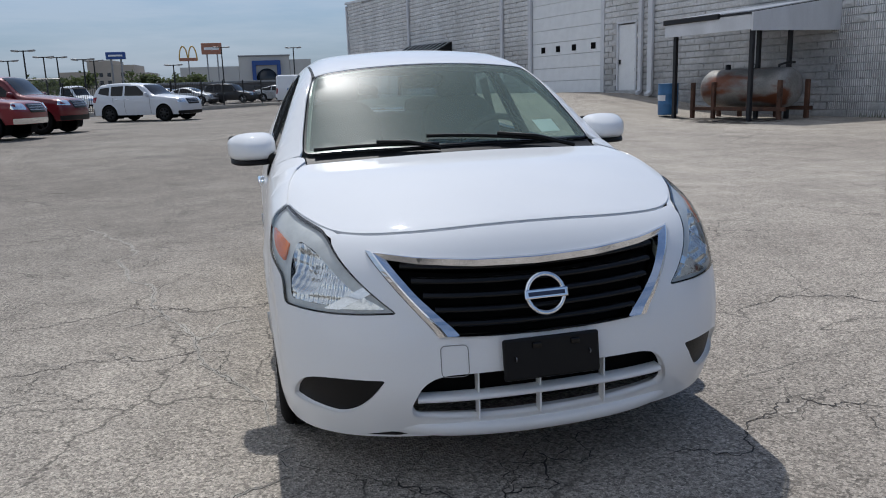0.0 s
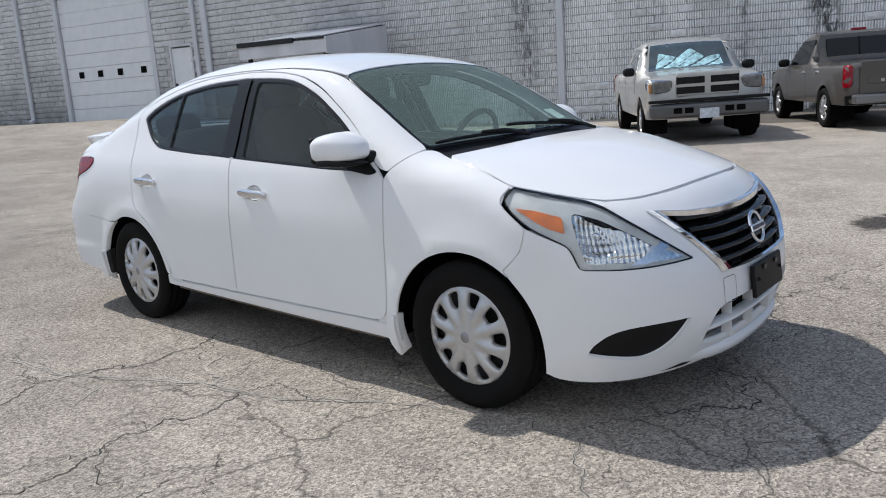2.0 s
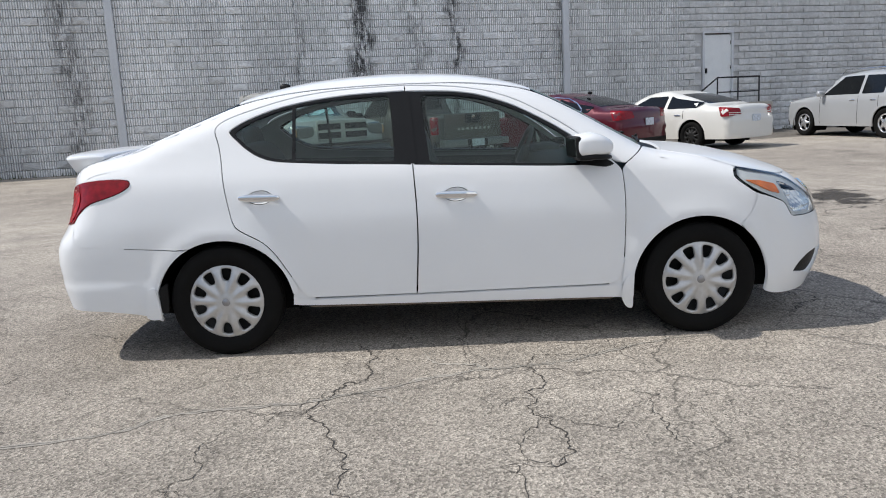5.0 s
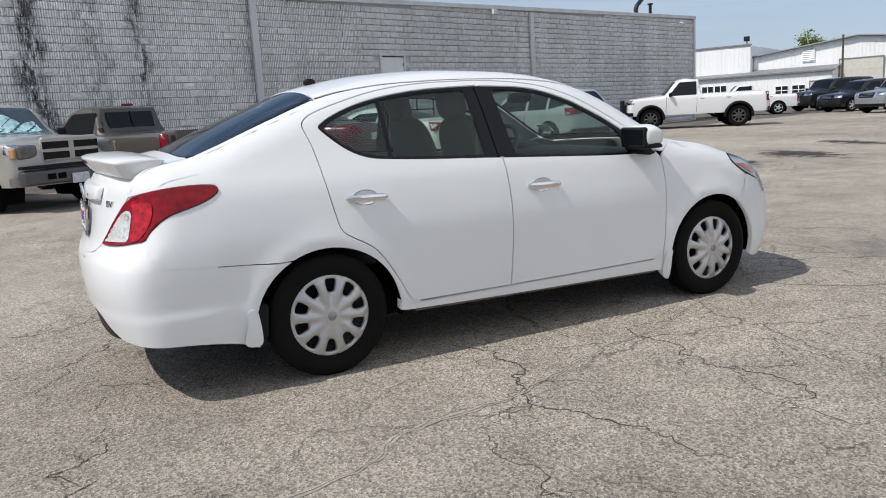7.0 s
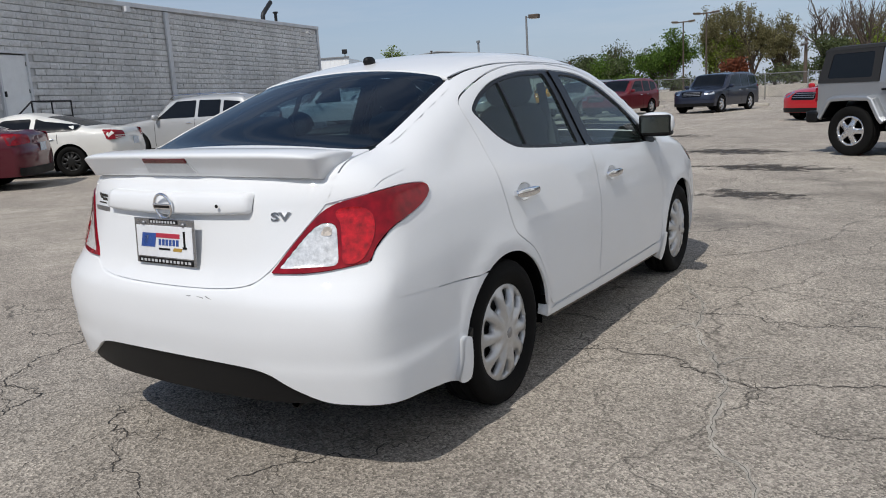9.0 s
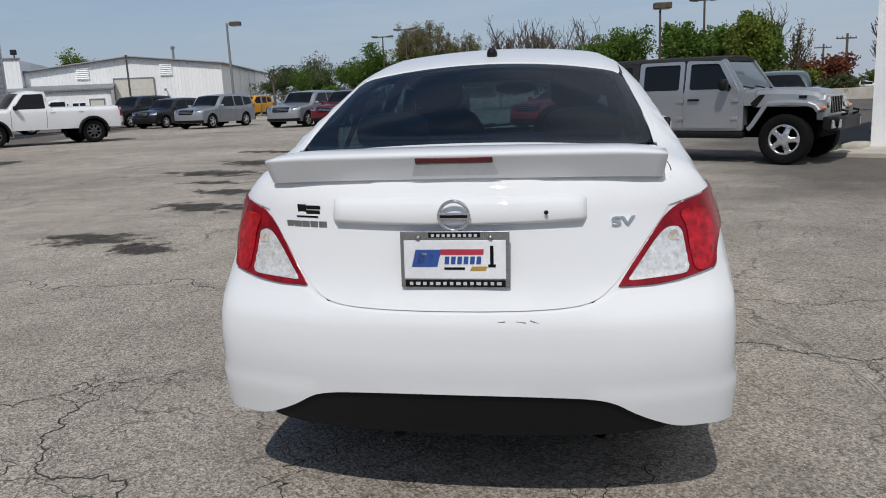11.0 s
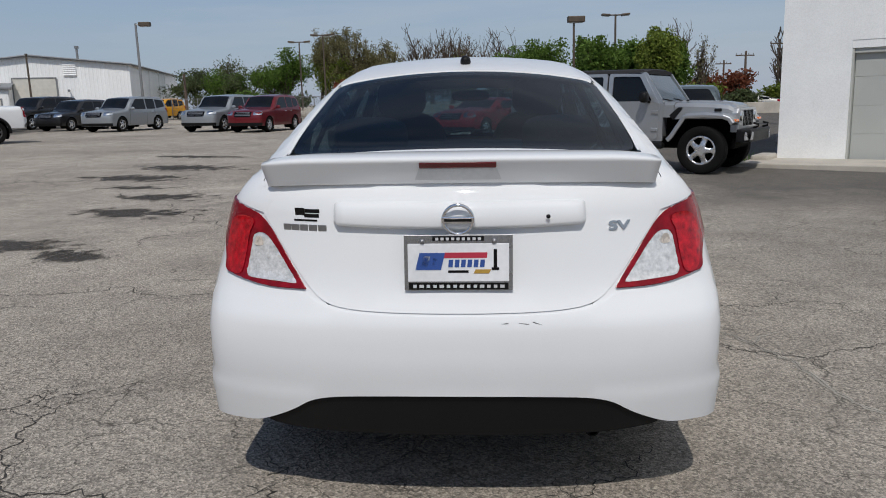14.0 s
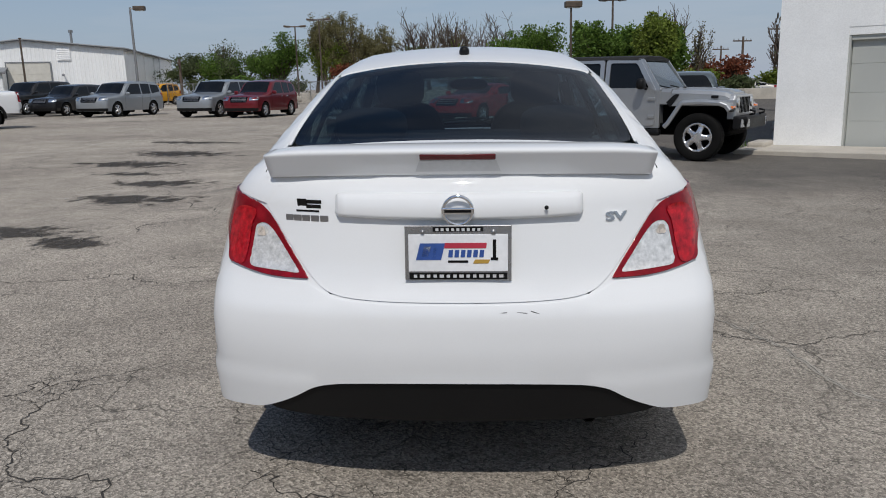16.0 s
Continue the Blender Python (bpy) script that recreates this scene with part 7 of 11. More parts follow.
nt.links.new(tn.outputs["Fac"], ramp_.inputs["Fac"]), nt.links.new(ramp_.outputs["Color"], mixn.inputs["Factor"])
nt.links.new(oldlink, mixn.inputs["A"]), nt.links.new(mixn.outputs["Result"], nt.nodes["Principled BSDF"].inputs["Base Color"])
v, f = lathe(prof, 40)
part("drum", mesh_of("drum", [(b, a, c + 0.80) for a, b, c in v], [t[::-1] for t in f]), tankm, tank)
for x in (-1.5, -0.75, 0.45, 1.38):
    for y in (-0.52, 0.52):
        part("cradle_post", block((0.11, 0.09, 0.98), (x, y, 0.49), 0.01), RUST, tank)
for y in (-0.5, 0.5):
    part("cradle_rail", block((3.1, 0.09, 0.1), (0, y, 0.26), 0.01), RUST, tank)
part("filler_cap", mesh_of("filler_cap", *lathe([(0.0, 0.16), (0.07, 0.15), (0.075, 0.0)], 16, "z")), DARK_METAL, tank, m=pose(-0.75, 0, 1.28))
part("lifting_eye", mesh_of("lifting_eye", *tube([(0.06 * math.cos(a), 0, 0.06 * math.sin(a)) for a in np.linspace(0, 2 * math.pi, 17)], 0.012, 6)), DARK_METAL, tank, m=pose(0.1, 0, 1.36))
part("feed_pipe", mesh_of("feed_pipe", *tube([(0.9, 0, 1.2), (0.9, 0, 1.36), (0.9, 0.3, 1.42), (0.9, 0.6, 1.42)], 0.03, 8)), DARK_METAL, tank)
bz = float(rise(-17.3, 10.4))
barrel = empty("oil_drum", WALL @ pose(-17.95, -2.95, bz), "blue steel oil drum with a white label", "barrel")
bp_ = [(0.0, 0.0), (0.27, 0.0), (0.285, 0.02), (0.285, 0.28), (0.298, 0.30), (0.285, 0.32), (0.285, 0.58), (0.298, 0.60), (0.285, 0.62), (0.285, 0.86), (0.295, 0.88), (0.285, 0.89), (0.27, 0.865), (0.0, 0.865)]
part("drum", mesh_of("drum", *lathe(bp_, 32, "z")), surface("blue_drum_paint", (0.03, 0.12, 0.27), 0.45, vary=0.2), barrel)
lv, lf = [], []
for k in range(11):
    a = radians(-150 + 9 * k)
    lv += [(0.288 * math.cos(a), 0.288 * math.sin(a), 0.40), (0.288 * math.cos(a), 0.288 * math.sin(a), 0.56)]
lf = [(2 * k, 2 * k + 2, 2 * k + 3, 2 * k + 1) for k in range(10)]
part("label", mesh_of("label", lv, lf), surface("drum_label", (0.6, 0.6, 0.62), 0.6), barrel, "white paper label")

# black awning and the sheet-metal enclosure beyond it
aw = empty("awning", WALL @ pose(-38, 0, 0), "black ribbed metal awning on the wall", "awning")
am = bmesh.new()
q = [am.verts.new(p) for p in ((-3.0, -0.02, 3.72), (1.9, -0.02, 3.62), (1.9, -1.75, 2.72), (-3.0, -1.75, 2.78), (1.9, -0.02, 2.62))]
am.faces.new((q[0], q[3], q[2], q[1])), am.faces.new((q[1], q[2], q[4]))
bmesh.ops.solidify(am, geom=am.faces[:], thickness=0.03)
part("canopy_sheet", am, DARK_METAL, aw)
for k in range(9):
    x = -2.9 + k * 0.58
    part("rib", rod((x, -0.03, 3.72 - 0.02 * (x + 3) / 4.9 * 5 + 0.03), (x, -1.76, 2.80), 0.02, sides=5), GREY_PAINT, aw)
enc = empty("bin_enclosure", WALL @ pose(-38.2, -1.0, 0), "pale grey sheet-metal bin enclosure with leaning posts", "enclosure")
ez = 0.35
for x, w in ((-2.35, 1.3), (-1.0, 1.2), (1.0, 2.4)):
    part("panel", block((w, 0.05, 1.95), (x, -0.85 + (0.35 if x > 0 else 0), ez + 0.95), 0.01), GREY_PAINT, enc)
for x in (-3.0, -1.65, -0.35, 2.25):
    part("post", block((0.12, 0.12, 2.2), (x, -0.9 + (0.35 if x > 0 else 0), ez + 1.05), 0.01), GREY_PAINT if x != -0.35 else DARK_METAL, enc)
for x in (-2.9, 2.2):
    part("side_panel", block((0.05, 0.85, 1.9), (x, -0.4, ez + 0.95), 0.01), GREY_PAINT, enc)

# small things on the right part of the wall
camb = empty("security_camera", WALL @ pose(27.7, -0.02, 5.3), "white security camera under the roof edge", "camera")
part("arm", rod((0, 0, 0), (0, -0.3, -0.05), 0.02), GREY_PAINT, camb)
part("housing", block((0.34, 0.12, 0.11), (0.05, -0.32, -0.08), 0.03, turn=(0, 12, 0)), WHITE_PAINT, camb)
part("sunshield", block((0.38, 0.15, 0.015), (0.05, -0.32, -0.01), 0.005, turn=(0, 12, 0)), WHITE_PAINT, camb)
fl = empty("flood_light", WALL @ pose(14.0, -0.02, 5.0), "small floodlight on the wall", "light")
part("bracket", rod((0, 0, 0), (0, -0.2, 0.1), 0.018), GREY_PAINT, fl)
part("head", block((0.2, 0.12, 0.2), (0, -0.22, 0.14), 0.02), GREY_PAINT, fl)
vent = empty("roof_flue", WALL @ pose(25.6, 1.0, 5.0), "black bent roof flue pipe", "flue")
part("pipe", mesh_of("pipe", *tube([(0, 0, 0), (0, 0, 1.0), (0.1, 0, 1.15), (0.9, 0, 1.75)], 0.11, 10)), DARK_METAL, vent)
part("stack", rod((1.3, 0, 0), (1.3, 0, 1.25), 0.08), DARK_METAL, vent)
part("cap", rod((1.3, 0, 1.25), (1.3, 0, 1.32), 0.14), DARK_METAL, vent)
# low dark weeds at the foot of the wall
wv, wf = [], []
for k in range(900):
    s = rw.uniform(-14, 13)
    if rw.random() > 0.35 + 0.6 * math.sin(s * 1.7) ** 2:
        continue
    y = -rw.uniform(0.02, 0.25)
    z = float(rise(s * 0.9617, 18.2 + s * 0.274 + y))
    a, h = rw.uniform(0, 6.28), rw.uniform(0.04, 0.20)
    i = len(wv)
    wv += [(s, y, z - 0.01), (s + 0.03 * math.cos(a), y + 0.03 * math.sin(a), z - 0.01), (s + rw.uniform(-0.06, 0.06), y + rw.uniform(-0.05, 0.05), z + h)]
    wf.append((i, i + 1, i + 2))
tagged(part("weeds", mesh_of("weeds", wv, wf, smooth=False), surface("dry_weeds", (0.09, 0.10, 0.04), 0.9, vary=0.3), None, "", WALL), "dry weeds along the foot of the wall", "weeds", kind="stuff")


# ---- the other vehicles on the lot ----
DARK_GLASS = surface("dark_car_glass", (0.006, 0.007, 0.008), 0.06, vary=0.1, coat=0.0, spec=0.35)
HAZY_GLASS = surface("hazy_car_glass", (0.06, 0.08, 0.085), 0.08, vary=0.3, scale=2.5, coat=1.0, spec=0.8)
ALLOY = surface("alloy_wheel", (0.60, 0.60, 0.61), 0.25, 0.8, 0.08)
PLATE_WHITE = surface("number_plate_face", (0.55, 0.60, 0.66), 0.5, vary=0.25, scale=20)


def spoke_face(r, spokes, deep=0.03, width=0.16, inner=0.28):
    """A cast wheel face with open gaps between its spokes."""
    rim = fillet([(r * math.cos(a), r * math.sin(a)) for a in np.linspace(0, 2 * math.pi, 40, endpoint=False)], 0, 0.05)
    holes = []
    step = 2 * math.pi / spokes
    for k in range(spokes):
        a = step * (k + 0.5)
        w = step / 2 - width
        def at(rr, da):
            return (rr * math.cos(a + da), rr * math.sin(a + da))
        holes.append(fillet([at(r * 0.87, -w), at(r * 0.88, 0), at(r * 0.87, w), at(r * 0.6, w * 0.9), at(r * inner * 1.25, 0), at(r * 0.6, -w * 0.9)], 0.02, 0.03))
    v2, tri = fill(rim, holes, 0.035)
    rr = np.hypot(v2[:, 0], v2[:, 1]) / r
    v = np.stack([v2[:, 0], -deep * (1 - 0.5 * rr ** 2) + 0.025 * np.exp(-((rr - 0.75) / 0.2) ** 2), v2[:, 1]], 1)
    count = {(t[i], t[(i + 1) % 3]) for t in tri for i in range(3)}
    low, n0, faces = {}, len(v), [tuple(t) for t in tri]
    edge = [(i, j) for i, j in count if (j, i) not in count]
    for i, j in edge:
        for k in (i, j):
            low.setdefault(k, n0 + len(low))
    v = np.concatenate([v, v[list(low)] + [0, 0.035, 0]])
    return v, faces + [(j, i, low[i], low[j]) for i, j in edge]


WHEELS = {}


def wheel_set(car, hubs, half, r, rim_r, width, spokes, metal, spread):
    key = (round(r, 3), round(rim_r, 3), spokes, metal.name)
    if key not in WHEELS:
        tyre = mesh_of("tyre", *lathe(tyre_profile(r, rim_r, width), 36))
        tyre.materials.append(RUBBER)
        v, f = spoke_face(rim_r * 0.99, spokes, 0.03, spread)
        face = mesh_of("wheel_face", v + [0, -width * 0.36, 0], f)
        face.materials.append(metal)
        back = mesh_of("wheel_back", *lathe([(0.0, 0.0), (rim_r * 0.96, 0.0), (rim_r * 0.99, -width * 0.4)], 28))
        back.materials.append(DARK)
        WHEELS[key] = (tyre, face, back)
    tyre, face, back = WHEELS[key]
    for hx in hubs:
        for y in (-1, 1):
            w = part("wheel", tyre, None, car, "black tyre on a spoked wheel", pose(hx, y * (half - width * 0.52), r, 0, 0, 0 if y < 0 else 180))
            part("rim", face, None, w)
            part("hub_back", back, None, w)


def vehicle(name, m, label, category, paint, L, W, H, wb, fo, r, kind="sedan", zb=0.25, hood=0.95, cowl=1.08, belt=0.95, deck=1.05, cab=None, bed=None,
            spokes=5, wheel=None, rim_r=None, spread=0.17, roof_paint=None, glass=None, lower=None, arch_gap=0.06, tilt=0.12, group="", step=0.11, box=0.0):
    """A parked vehicle: painted shell with wheel arches, glass, lamps, bumpers, mirrors and wheels. Its nose points along x."""
    hf, hr = wb / 2, -wb / 2
    xn, xr = hf + fo, hf + fo - L
    hw = W / 2
    if kind == "sedan":
        xc, xrf, xrr, xb = hf - 0.42, hf - 1.15, hr + 0.55, hr - 0.35
        top = [(xr - 0.05, deck - 0.1), (xr + 0.12, deck - 0.01), (xb - 0.08, deck + 0.02), (xb, deck + 0.05), (xrr, H - 0.09), ((xrf + xrr) / 2, H), (xrf, H - 0.08), (xc, cowl), (hf + 0.2, hood), (xn - 0.25, hood - 0.12), (xn + 0.05, hood - 0.3)]
    elif kind == "suv":
        xc, xrf, xrr, xb = hf - 0.45, hf - 1.12, xr + 0.45, xr + 0.12
        top = [(xr - 0.05, belt + 0.05), (xb, belt + 0.18), (xr + 0.30, H - 0.16), (xrr + 0.05, H - 0.05), ((xrf + xrr) / 2, H), (xrf, H - 0.08), (xc, cowl), (hf + 0.2, hood), (xn - 0.22, hood - 0.08), (xn + 0.05, hood - 0.3)]
    elif kind == "van":
        xc, xrf, xrr, xb = hf + 0.10, hf - 0.75, xr + 0.12, xr + 0.02
        top = [(xr - 0.05, H - 0.25), (xr + 0.08, H - 0.06), (xrr + 0.3, H), (xrf - 0.2, H), (xrf, H - 0.06), (xc, cowl), (hf + 0.45, hood), (xn - 0.15, hood - 0.1), (xn + 0.05, hood - 0.35)]
    else:
        xc, xrf = hf - 0.48, hf - 1.05
        xrr, xb = cab + 0.12, cab
        top = [(xr - 0.05, bed - 0.02), (xr + 0.1, bed), (cab - 0.05, bed), (cab + 0.03, bed + 0.15), (cab + 0.16, H - 0.12), (cab + 0.35, H - 0.03), ((xrf + cab) / 2 + 0.1, H), (xrf, H - 0.08), (xc, cowl), (hf + 0.2, hood), (xn - 0.2, hood - 0.07), (xn + 0.03, hood - 0.3)]
    lean = tilt
    side = [(zb - 0.1, hw - 0.05), (zb + 0.1, hw - 0.02), (zb + 0.35, hw - 0.003), (belt - 0.22, hw), (belt - 0.05, hw - 0.012), (belt + 0.03, hw - 0.045), (H - 0.15, hw - 0.045 - lean), (H, hw - 0.06 - lean * 1.25)]
    flat = box
    front = [(zb - 0.1, xn - 0.05), (zb + 0.15, xn - 0.005), (zb + 0.35, xn), (hood - 0.25, xn - 0.03), (hood - 0.08, xn - 0.07), (hood + 0.1, xn - 0.14)]
    rear = [(zb - 0.1, xr + 0.06), (zb + 0.15, xr + 0.005), (zb + 0.4, xr), (deck - 0.25, xr + 0.04), (deck, xr + 0.06), (H, xr + (0.1 if kind == "van" else 0.42 if kind == "suv" else 0.2))]
    s = Shape(curve(top, 0.04 if kind not in ("pickup",) else 0.025), curve(side, 0.03), curve([(xr, -0.03), (xr + 0.6, 0.0), (0, 0.0), (hf, 0.0), (xn, -0.05)], 0.08), curve(front, 0.03), curve(rear, 0.03),
              curve([(xr, -0.04 if kind != "pickup" else 0.0), (hr, 0.0), (xrf, 0.02), (xc, 0.10 * (1 - flat)), (xn, 0.06 * (1 - flat))], 0.1), curve([(xr, 0.05), (0, 0.06), (xn, 0.07 * (1 - flat * 0.6))], 0.1),
              (0.09 * (1 - flat * 0.7), 0.22 * (1 - flat * 0.7)), (0.06 * (1 - flat * 0.5), 0.14 * (1 - flat * 0.5)), (0.09 - 0.05 * flat, 0.09 - 0.05 * flat), (hf, hr), r, 0.014, cx=min(hf, -hr) * 0.8)
    car = empty(name, m, label, category, group)
    ar = r + arch_gap
    xf_, xb_ = max(xn - 0.30, hf + ar + 0.04), min(xr + 0.28, hr - ar - 0.04)
    def ye(x):
        return 0.87 * float(s.side(s.top(x) - 0.02))
    xs = np.linspace(xb_, xf_, 40)
    edge = [side_of_top(s, x, ye(x)) for x in xs]
    loop = [(xf_, zb, 0)] + [(hf + ar, zb, 0)] + [p for p in arch(hf, r, ar, ar, 0 - math.degrees(math.asin(min(0.9, (r - zb) / ar))), 180 + math.degrees(math.asin(min(0.9, (r - zb) / ar))), 16)] + \
           [p for p in arch(hr, r, ar, ar, 0 - math.degrees(math.asin(min(0.9, (r - zb) / ar))), 180 + math.degrees(math.asin(min(0.9, (r - zb) / ar))), 16)] + [(xb_, zb, 0)] + [(a, b, 0) for a, b in edge]
    loop.pop(1)
    sl = fillet(loop, 0, 0.12)
    tl = fillet([(x, -ye(x), 0) for x in xs] + [(x, ye(x), 0) for x in xs[::-1]], 0, 0.12)
    zs = np.linspace(zb, edge[-1][1], 7)
    fe = [tuple(s.flat("F", s.project("R", [(xf_, z)]))[0]) for z in zs]
    ft = [tuple(s.flat("F", on_top(s, xf_, y))[0]) for y in np.linspace(-ye(xf_), 0, 6)[1:]]
    half = fe + ft
    fl = fillet([(*p, 0) for p in half] + [(-p[0], p[1], 0) for p in half[-2::-1]], 0, 0.12)
    zs = np.linspace(zb, edge[0][1], 7)
    be = [tuple(s.flat("B", s.project("R", [(xb_, z)]))[0]) for z in zs]
    bt = [tuple(s.flat("B", on_top(s, xb_, y))[0]) for y in np.linspace(-ye(xb_), 0, 6)[1:]]
    half = be + bt
    bl = fillet([(*p, 0) for p in half] + [(-p[0], p[1], 0) for p in half[-2::-1]], 0, 0.12)
    pieces = [skin(s, "R", sl, (), step, 0, 0.03), skin(s, "L", sl, (), step, 0, 0.03), skin(s, "T", tl, (), step * 0.7, 0, 0), skin(s, "F", fl, (), step, 0, 0.02), skin(s, "B", bl, (), step, 0, 0.02)]
    panel("body", merged(*pieces), paint, car, "painted body shell")
    glass = glass or DARK_GLASS
    def P(nm, axis, pts, mt, off=0.006, rr=0.03, lab="", parent=None, rl=0.008):
        return panel(nm, skin(s, axis, fillet(pts, rr, 0.06), (), 0.09, 0, rl, off), mt, parent or car, lab)
    # glass
    zt = lambda x: float(s.top(x)) - 0.10
    zt2 = lambda x: min(float(s.top(x)) - 0.11, H - 0.13)
    a0 = xc - 0.10
    def slope(z):
        xs_ = np.linspace(xrf - 0.1, xc, 40)
        return float(np.interp(z, [zt(x) for x in xs_[::-1]], xs_[::-1]))
    for ax in "RL":
        if kind in ("sedan", "suv"):
            mid = (xrf + (hr + 0.1)) / 2 - (0.05)
            fw = [(slope(belt + 0.05) - 0.12, belt + 0.02), (slope(H - 0.15) - 0.08, H - 0.145), (mid + 0.04, H - 0.135), (mid + 0.04, belt + 0.03)]
            rx = hr - 0.12 if kind == "sedan" else hr + 0.12
            tail = [(mid - 0.06, belt + 0.03), (mid - 0.06, H - 0.135), (hr + 0.55 if kind == "sedan" else rx, zt2(hr + 0.55) if kind == "sedan" else H - 0.15)]
            rw_ = tail + ([(rx - 0.12, belt + 0.16)] if kind == "sedan" else []) + [(rx, belt + 0.04)]
            P("side_window", ax, fw, glass, lab="dark side window")
            P("side_window", ax, rw_, glass, lab="dark side window")
            if kind == "suv":
                P("side_window", ax, [(rx - 0.10, belt + 0.05), (rx - 0.10, H - 0.17), (xr + (0.50 if kind == "suv" else 0.16), H - (0.22 if kind == "suv" else 0.17)), (xr + (0.42 if kind == "suv" else 0.14), belt + 0.14)], glass, lab="dark rear quarter window")
        else:
            end = (cab + 0.14) if kind == "pickup" else xrf - 0.35
            fw = [(slope(belt + 0.05) - 0.10, belt + 0.02), (slope(H - 0.17) - 0.06, H - 0.16), (max(end + 0.05, hf - 2.05), H - 0.15), (max(end + 0.05, hf - 2.05), belt + 0.03)]
            P("side_window", ax, fw, glass, lab="dark side window")
            if kind == "pickup" and end < hf - 2.35:
                P("side_window", ax, [(hf - 2.16, belt + 0.04), (hf - 2.16, H - 0.16), (end + 0.02, H - 0.18), (end, belt + 0.06)], glass, lab="dark rear cab window")
    yb, yt = 0.83 * float(s.side(cowl)), 0.84 * float(s.side(H - 0.1))
    P("windshield", "T", [(xc - 0.02, -yb * 0.98), (xc + 0.03, 0, 0.3), (xc - 0.02, yb * 0.98), (xrf + 0.04, yt), (xrf + 0.06, 0, 0.3), (xrf + 0.04, -yt)], glass, lab="windshield")
    if kind == "sedan":
        P("rear_window", "T", [(xb + 0.04, -yb * 0.92), (xb - 0.0, 0, 0.3), (xb + 0.04, yb * 0.92), (xrr - 0.02, yt), (xrr - 0.04, 0, 0.3), (xrr - 0.02, -yt)], glass, lab="rear window")
    else:
        z0, z1 = (bed + 0.12, H - 0.17) if kind == "pickup" else (belt + 0.12, H - 0.2)
        hwid = hw - lean - 0.16
        dist = 1.0 / max(0.35, (abs(xr) - s.cx)) if kind != "pickup" else 1.0 / max(0.3, abs(cab) - s.cx) if abs(cab) > s.cx + 0.3 else 1.6
        if kind == "pickup":
            cb = bmesh.new()
            wb_, wt_ = hw - 0.055, hw - 0.075 - lean * 1.05
            q8 = [cb.verts.new(p) for p in ((cab + 0.035, -wb_, bed - 0.15), (cab + 0.035, wb_, bed - 0.15), (cab + 0.115, wt_, H - 0.07), (cab + 0.115, -wt_, H - 0.07), (cab + 0.30, -wb_, bed - 0.15), (cab + 0.30, wb_, bed - 0.15), (cab + 0.36, wt_, H - 0.05), (cab + 0.36, -wt_, H - 0.05))]
            for ids in ((0, 3, 2, 1), (4, 5, 6, 7), (0, 1, 5, 4), (2, 3, 7, 6), (1, 2, 6, 5), (0, 4, 7, 3)):
                cb.faces.new([q8[i] for i in ids])
            part("cab_back", cb, paint, car, "painted rear wall of the cab")
            part("rear_window", block((0.02, hwid * 1.92, z1 - z0 + 0.05), (cab + 0.055, 0, (z0 + z1) / 2), 0.008, turn=(0, 12, 0)), glass, car, "rear cab window")
        else:
            kw, z0, z1 = (1.16, belt + 0.07, H - 0.13) if kind == "suv" else (1.0, z0, z1)
            ends = [tuple(s.flat("B", (xr + 0.08, y, z))[0]) for y, z in ((-hwid * kw, z0), (hwid * kw, z0), (hwid * kw * 0.9, z1), (-hwid * kw * 0.9, z1))]
            P("rear_window", "B", [(*p, 0.05) for p in ends], glass, lab="rear window")
    # lamps, grille, bumpers
    fz = hood - 0.20
    FV = lambda y, z, d=0.0: tuple(s.flat("F", (xn - 0.05 - 0.16 * abs(y) ** 2 - d, y, z))[0])
    BV = lambda y, z, d=0.0: tuple(s.flat("B", (xr + 0.05 + 0.10 * abs(y) ** 2 + d, y, z))[0])
    for sg in (1, -1):
        hl_ = [FV(sg * hw * 0.56, fz - 0.08), FV(sg * hw * 0.60, fz + 0.07), FV(sg * hw * 0.93, fz + 0.09, 0.12), FV(sg * hw * 0.95, fz - 0.06, 0.14)]
        P("headlight", "F", hl_, REFLECTOR, 0.008, 0.03, "clear headlight")
        if kind in ("pickup", "van"):
            tz = (bed or belt) - 0.22
            tl_ = [BV(sg * hw * 0.86, tz - 0.2), BV(sg * hw * 0.86, tz + 0.16), BV(sg * hw * 0.985, tz + 0.16, 0.10), BV(sg * hw * 0.985, tz - 0.2, 0.10)]
        else:
            tz = deck - 0.17
            tl_ = [BV(sg * hw * 0.54, tz - 0.06), BV(sg * hw * 0.60, tz + 0.08), BV(sg * hw * 0.97, tz + 0.12, 0.26), BV(sg * hw * 0.98, tz - 0.10, 0.20)]
        P("tail_lamp", "B", tl_, RED_LENS, 0.010, 0.03, "red tail lamp")
    gr = [FV(-hw * 0.42, fz - 0.16), FV(-hw * 0.50, fz + 0.07), FV(hw * 0.50, fz + 0.07), FV(hw * 0.42, fz - 0.16)]
    grl = P("grille", "F", gr, BLACK_GLOSS, 0.008, 0.03, "dark grille")
    for k in range(3):
        zz = fz - 0.09 + 0.06 * k
        P("grille_bar", "F", [FV(-hw * 0.40, zz - 0.008), FV(-hw * 0.40, zz + 0.008), FV(hw * 0.40, zz + 0.008), FV(hw * 0.40, zz - 0.008)], STEEL, 0.016, 0.004, "", grl)
    lowm = lower or BLACK_PLASTIC
    P("front_bumper", "F", [FV(-hw * 0.93, zb + 0.01, 0.1), FV(-hw * 0.94, zb + 0.15, 0.1), FV(hw * 0.94, zb + 0.15, 0.1), FV(hw * 0.93, zb + 0.01, 0.1)], lowm, 0.012, 0.02, "front bumper insert")
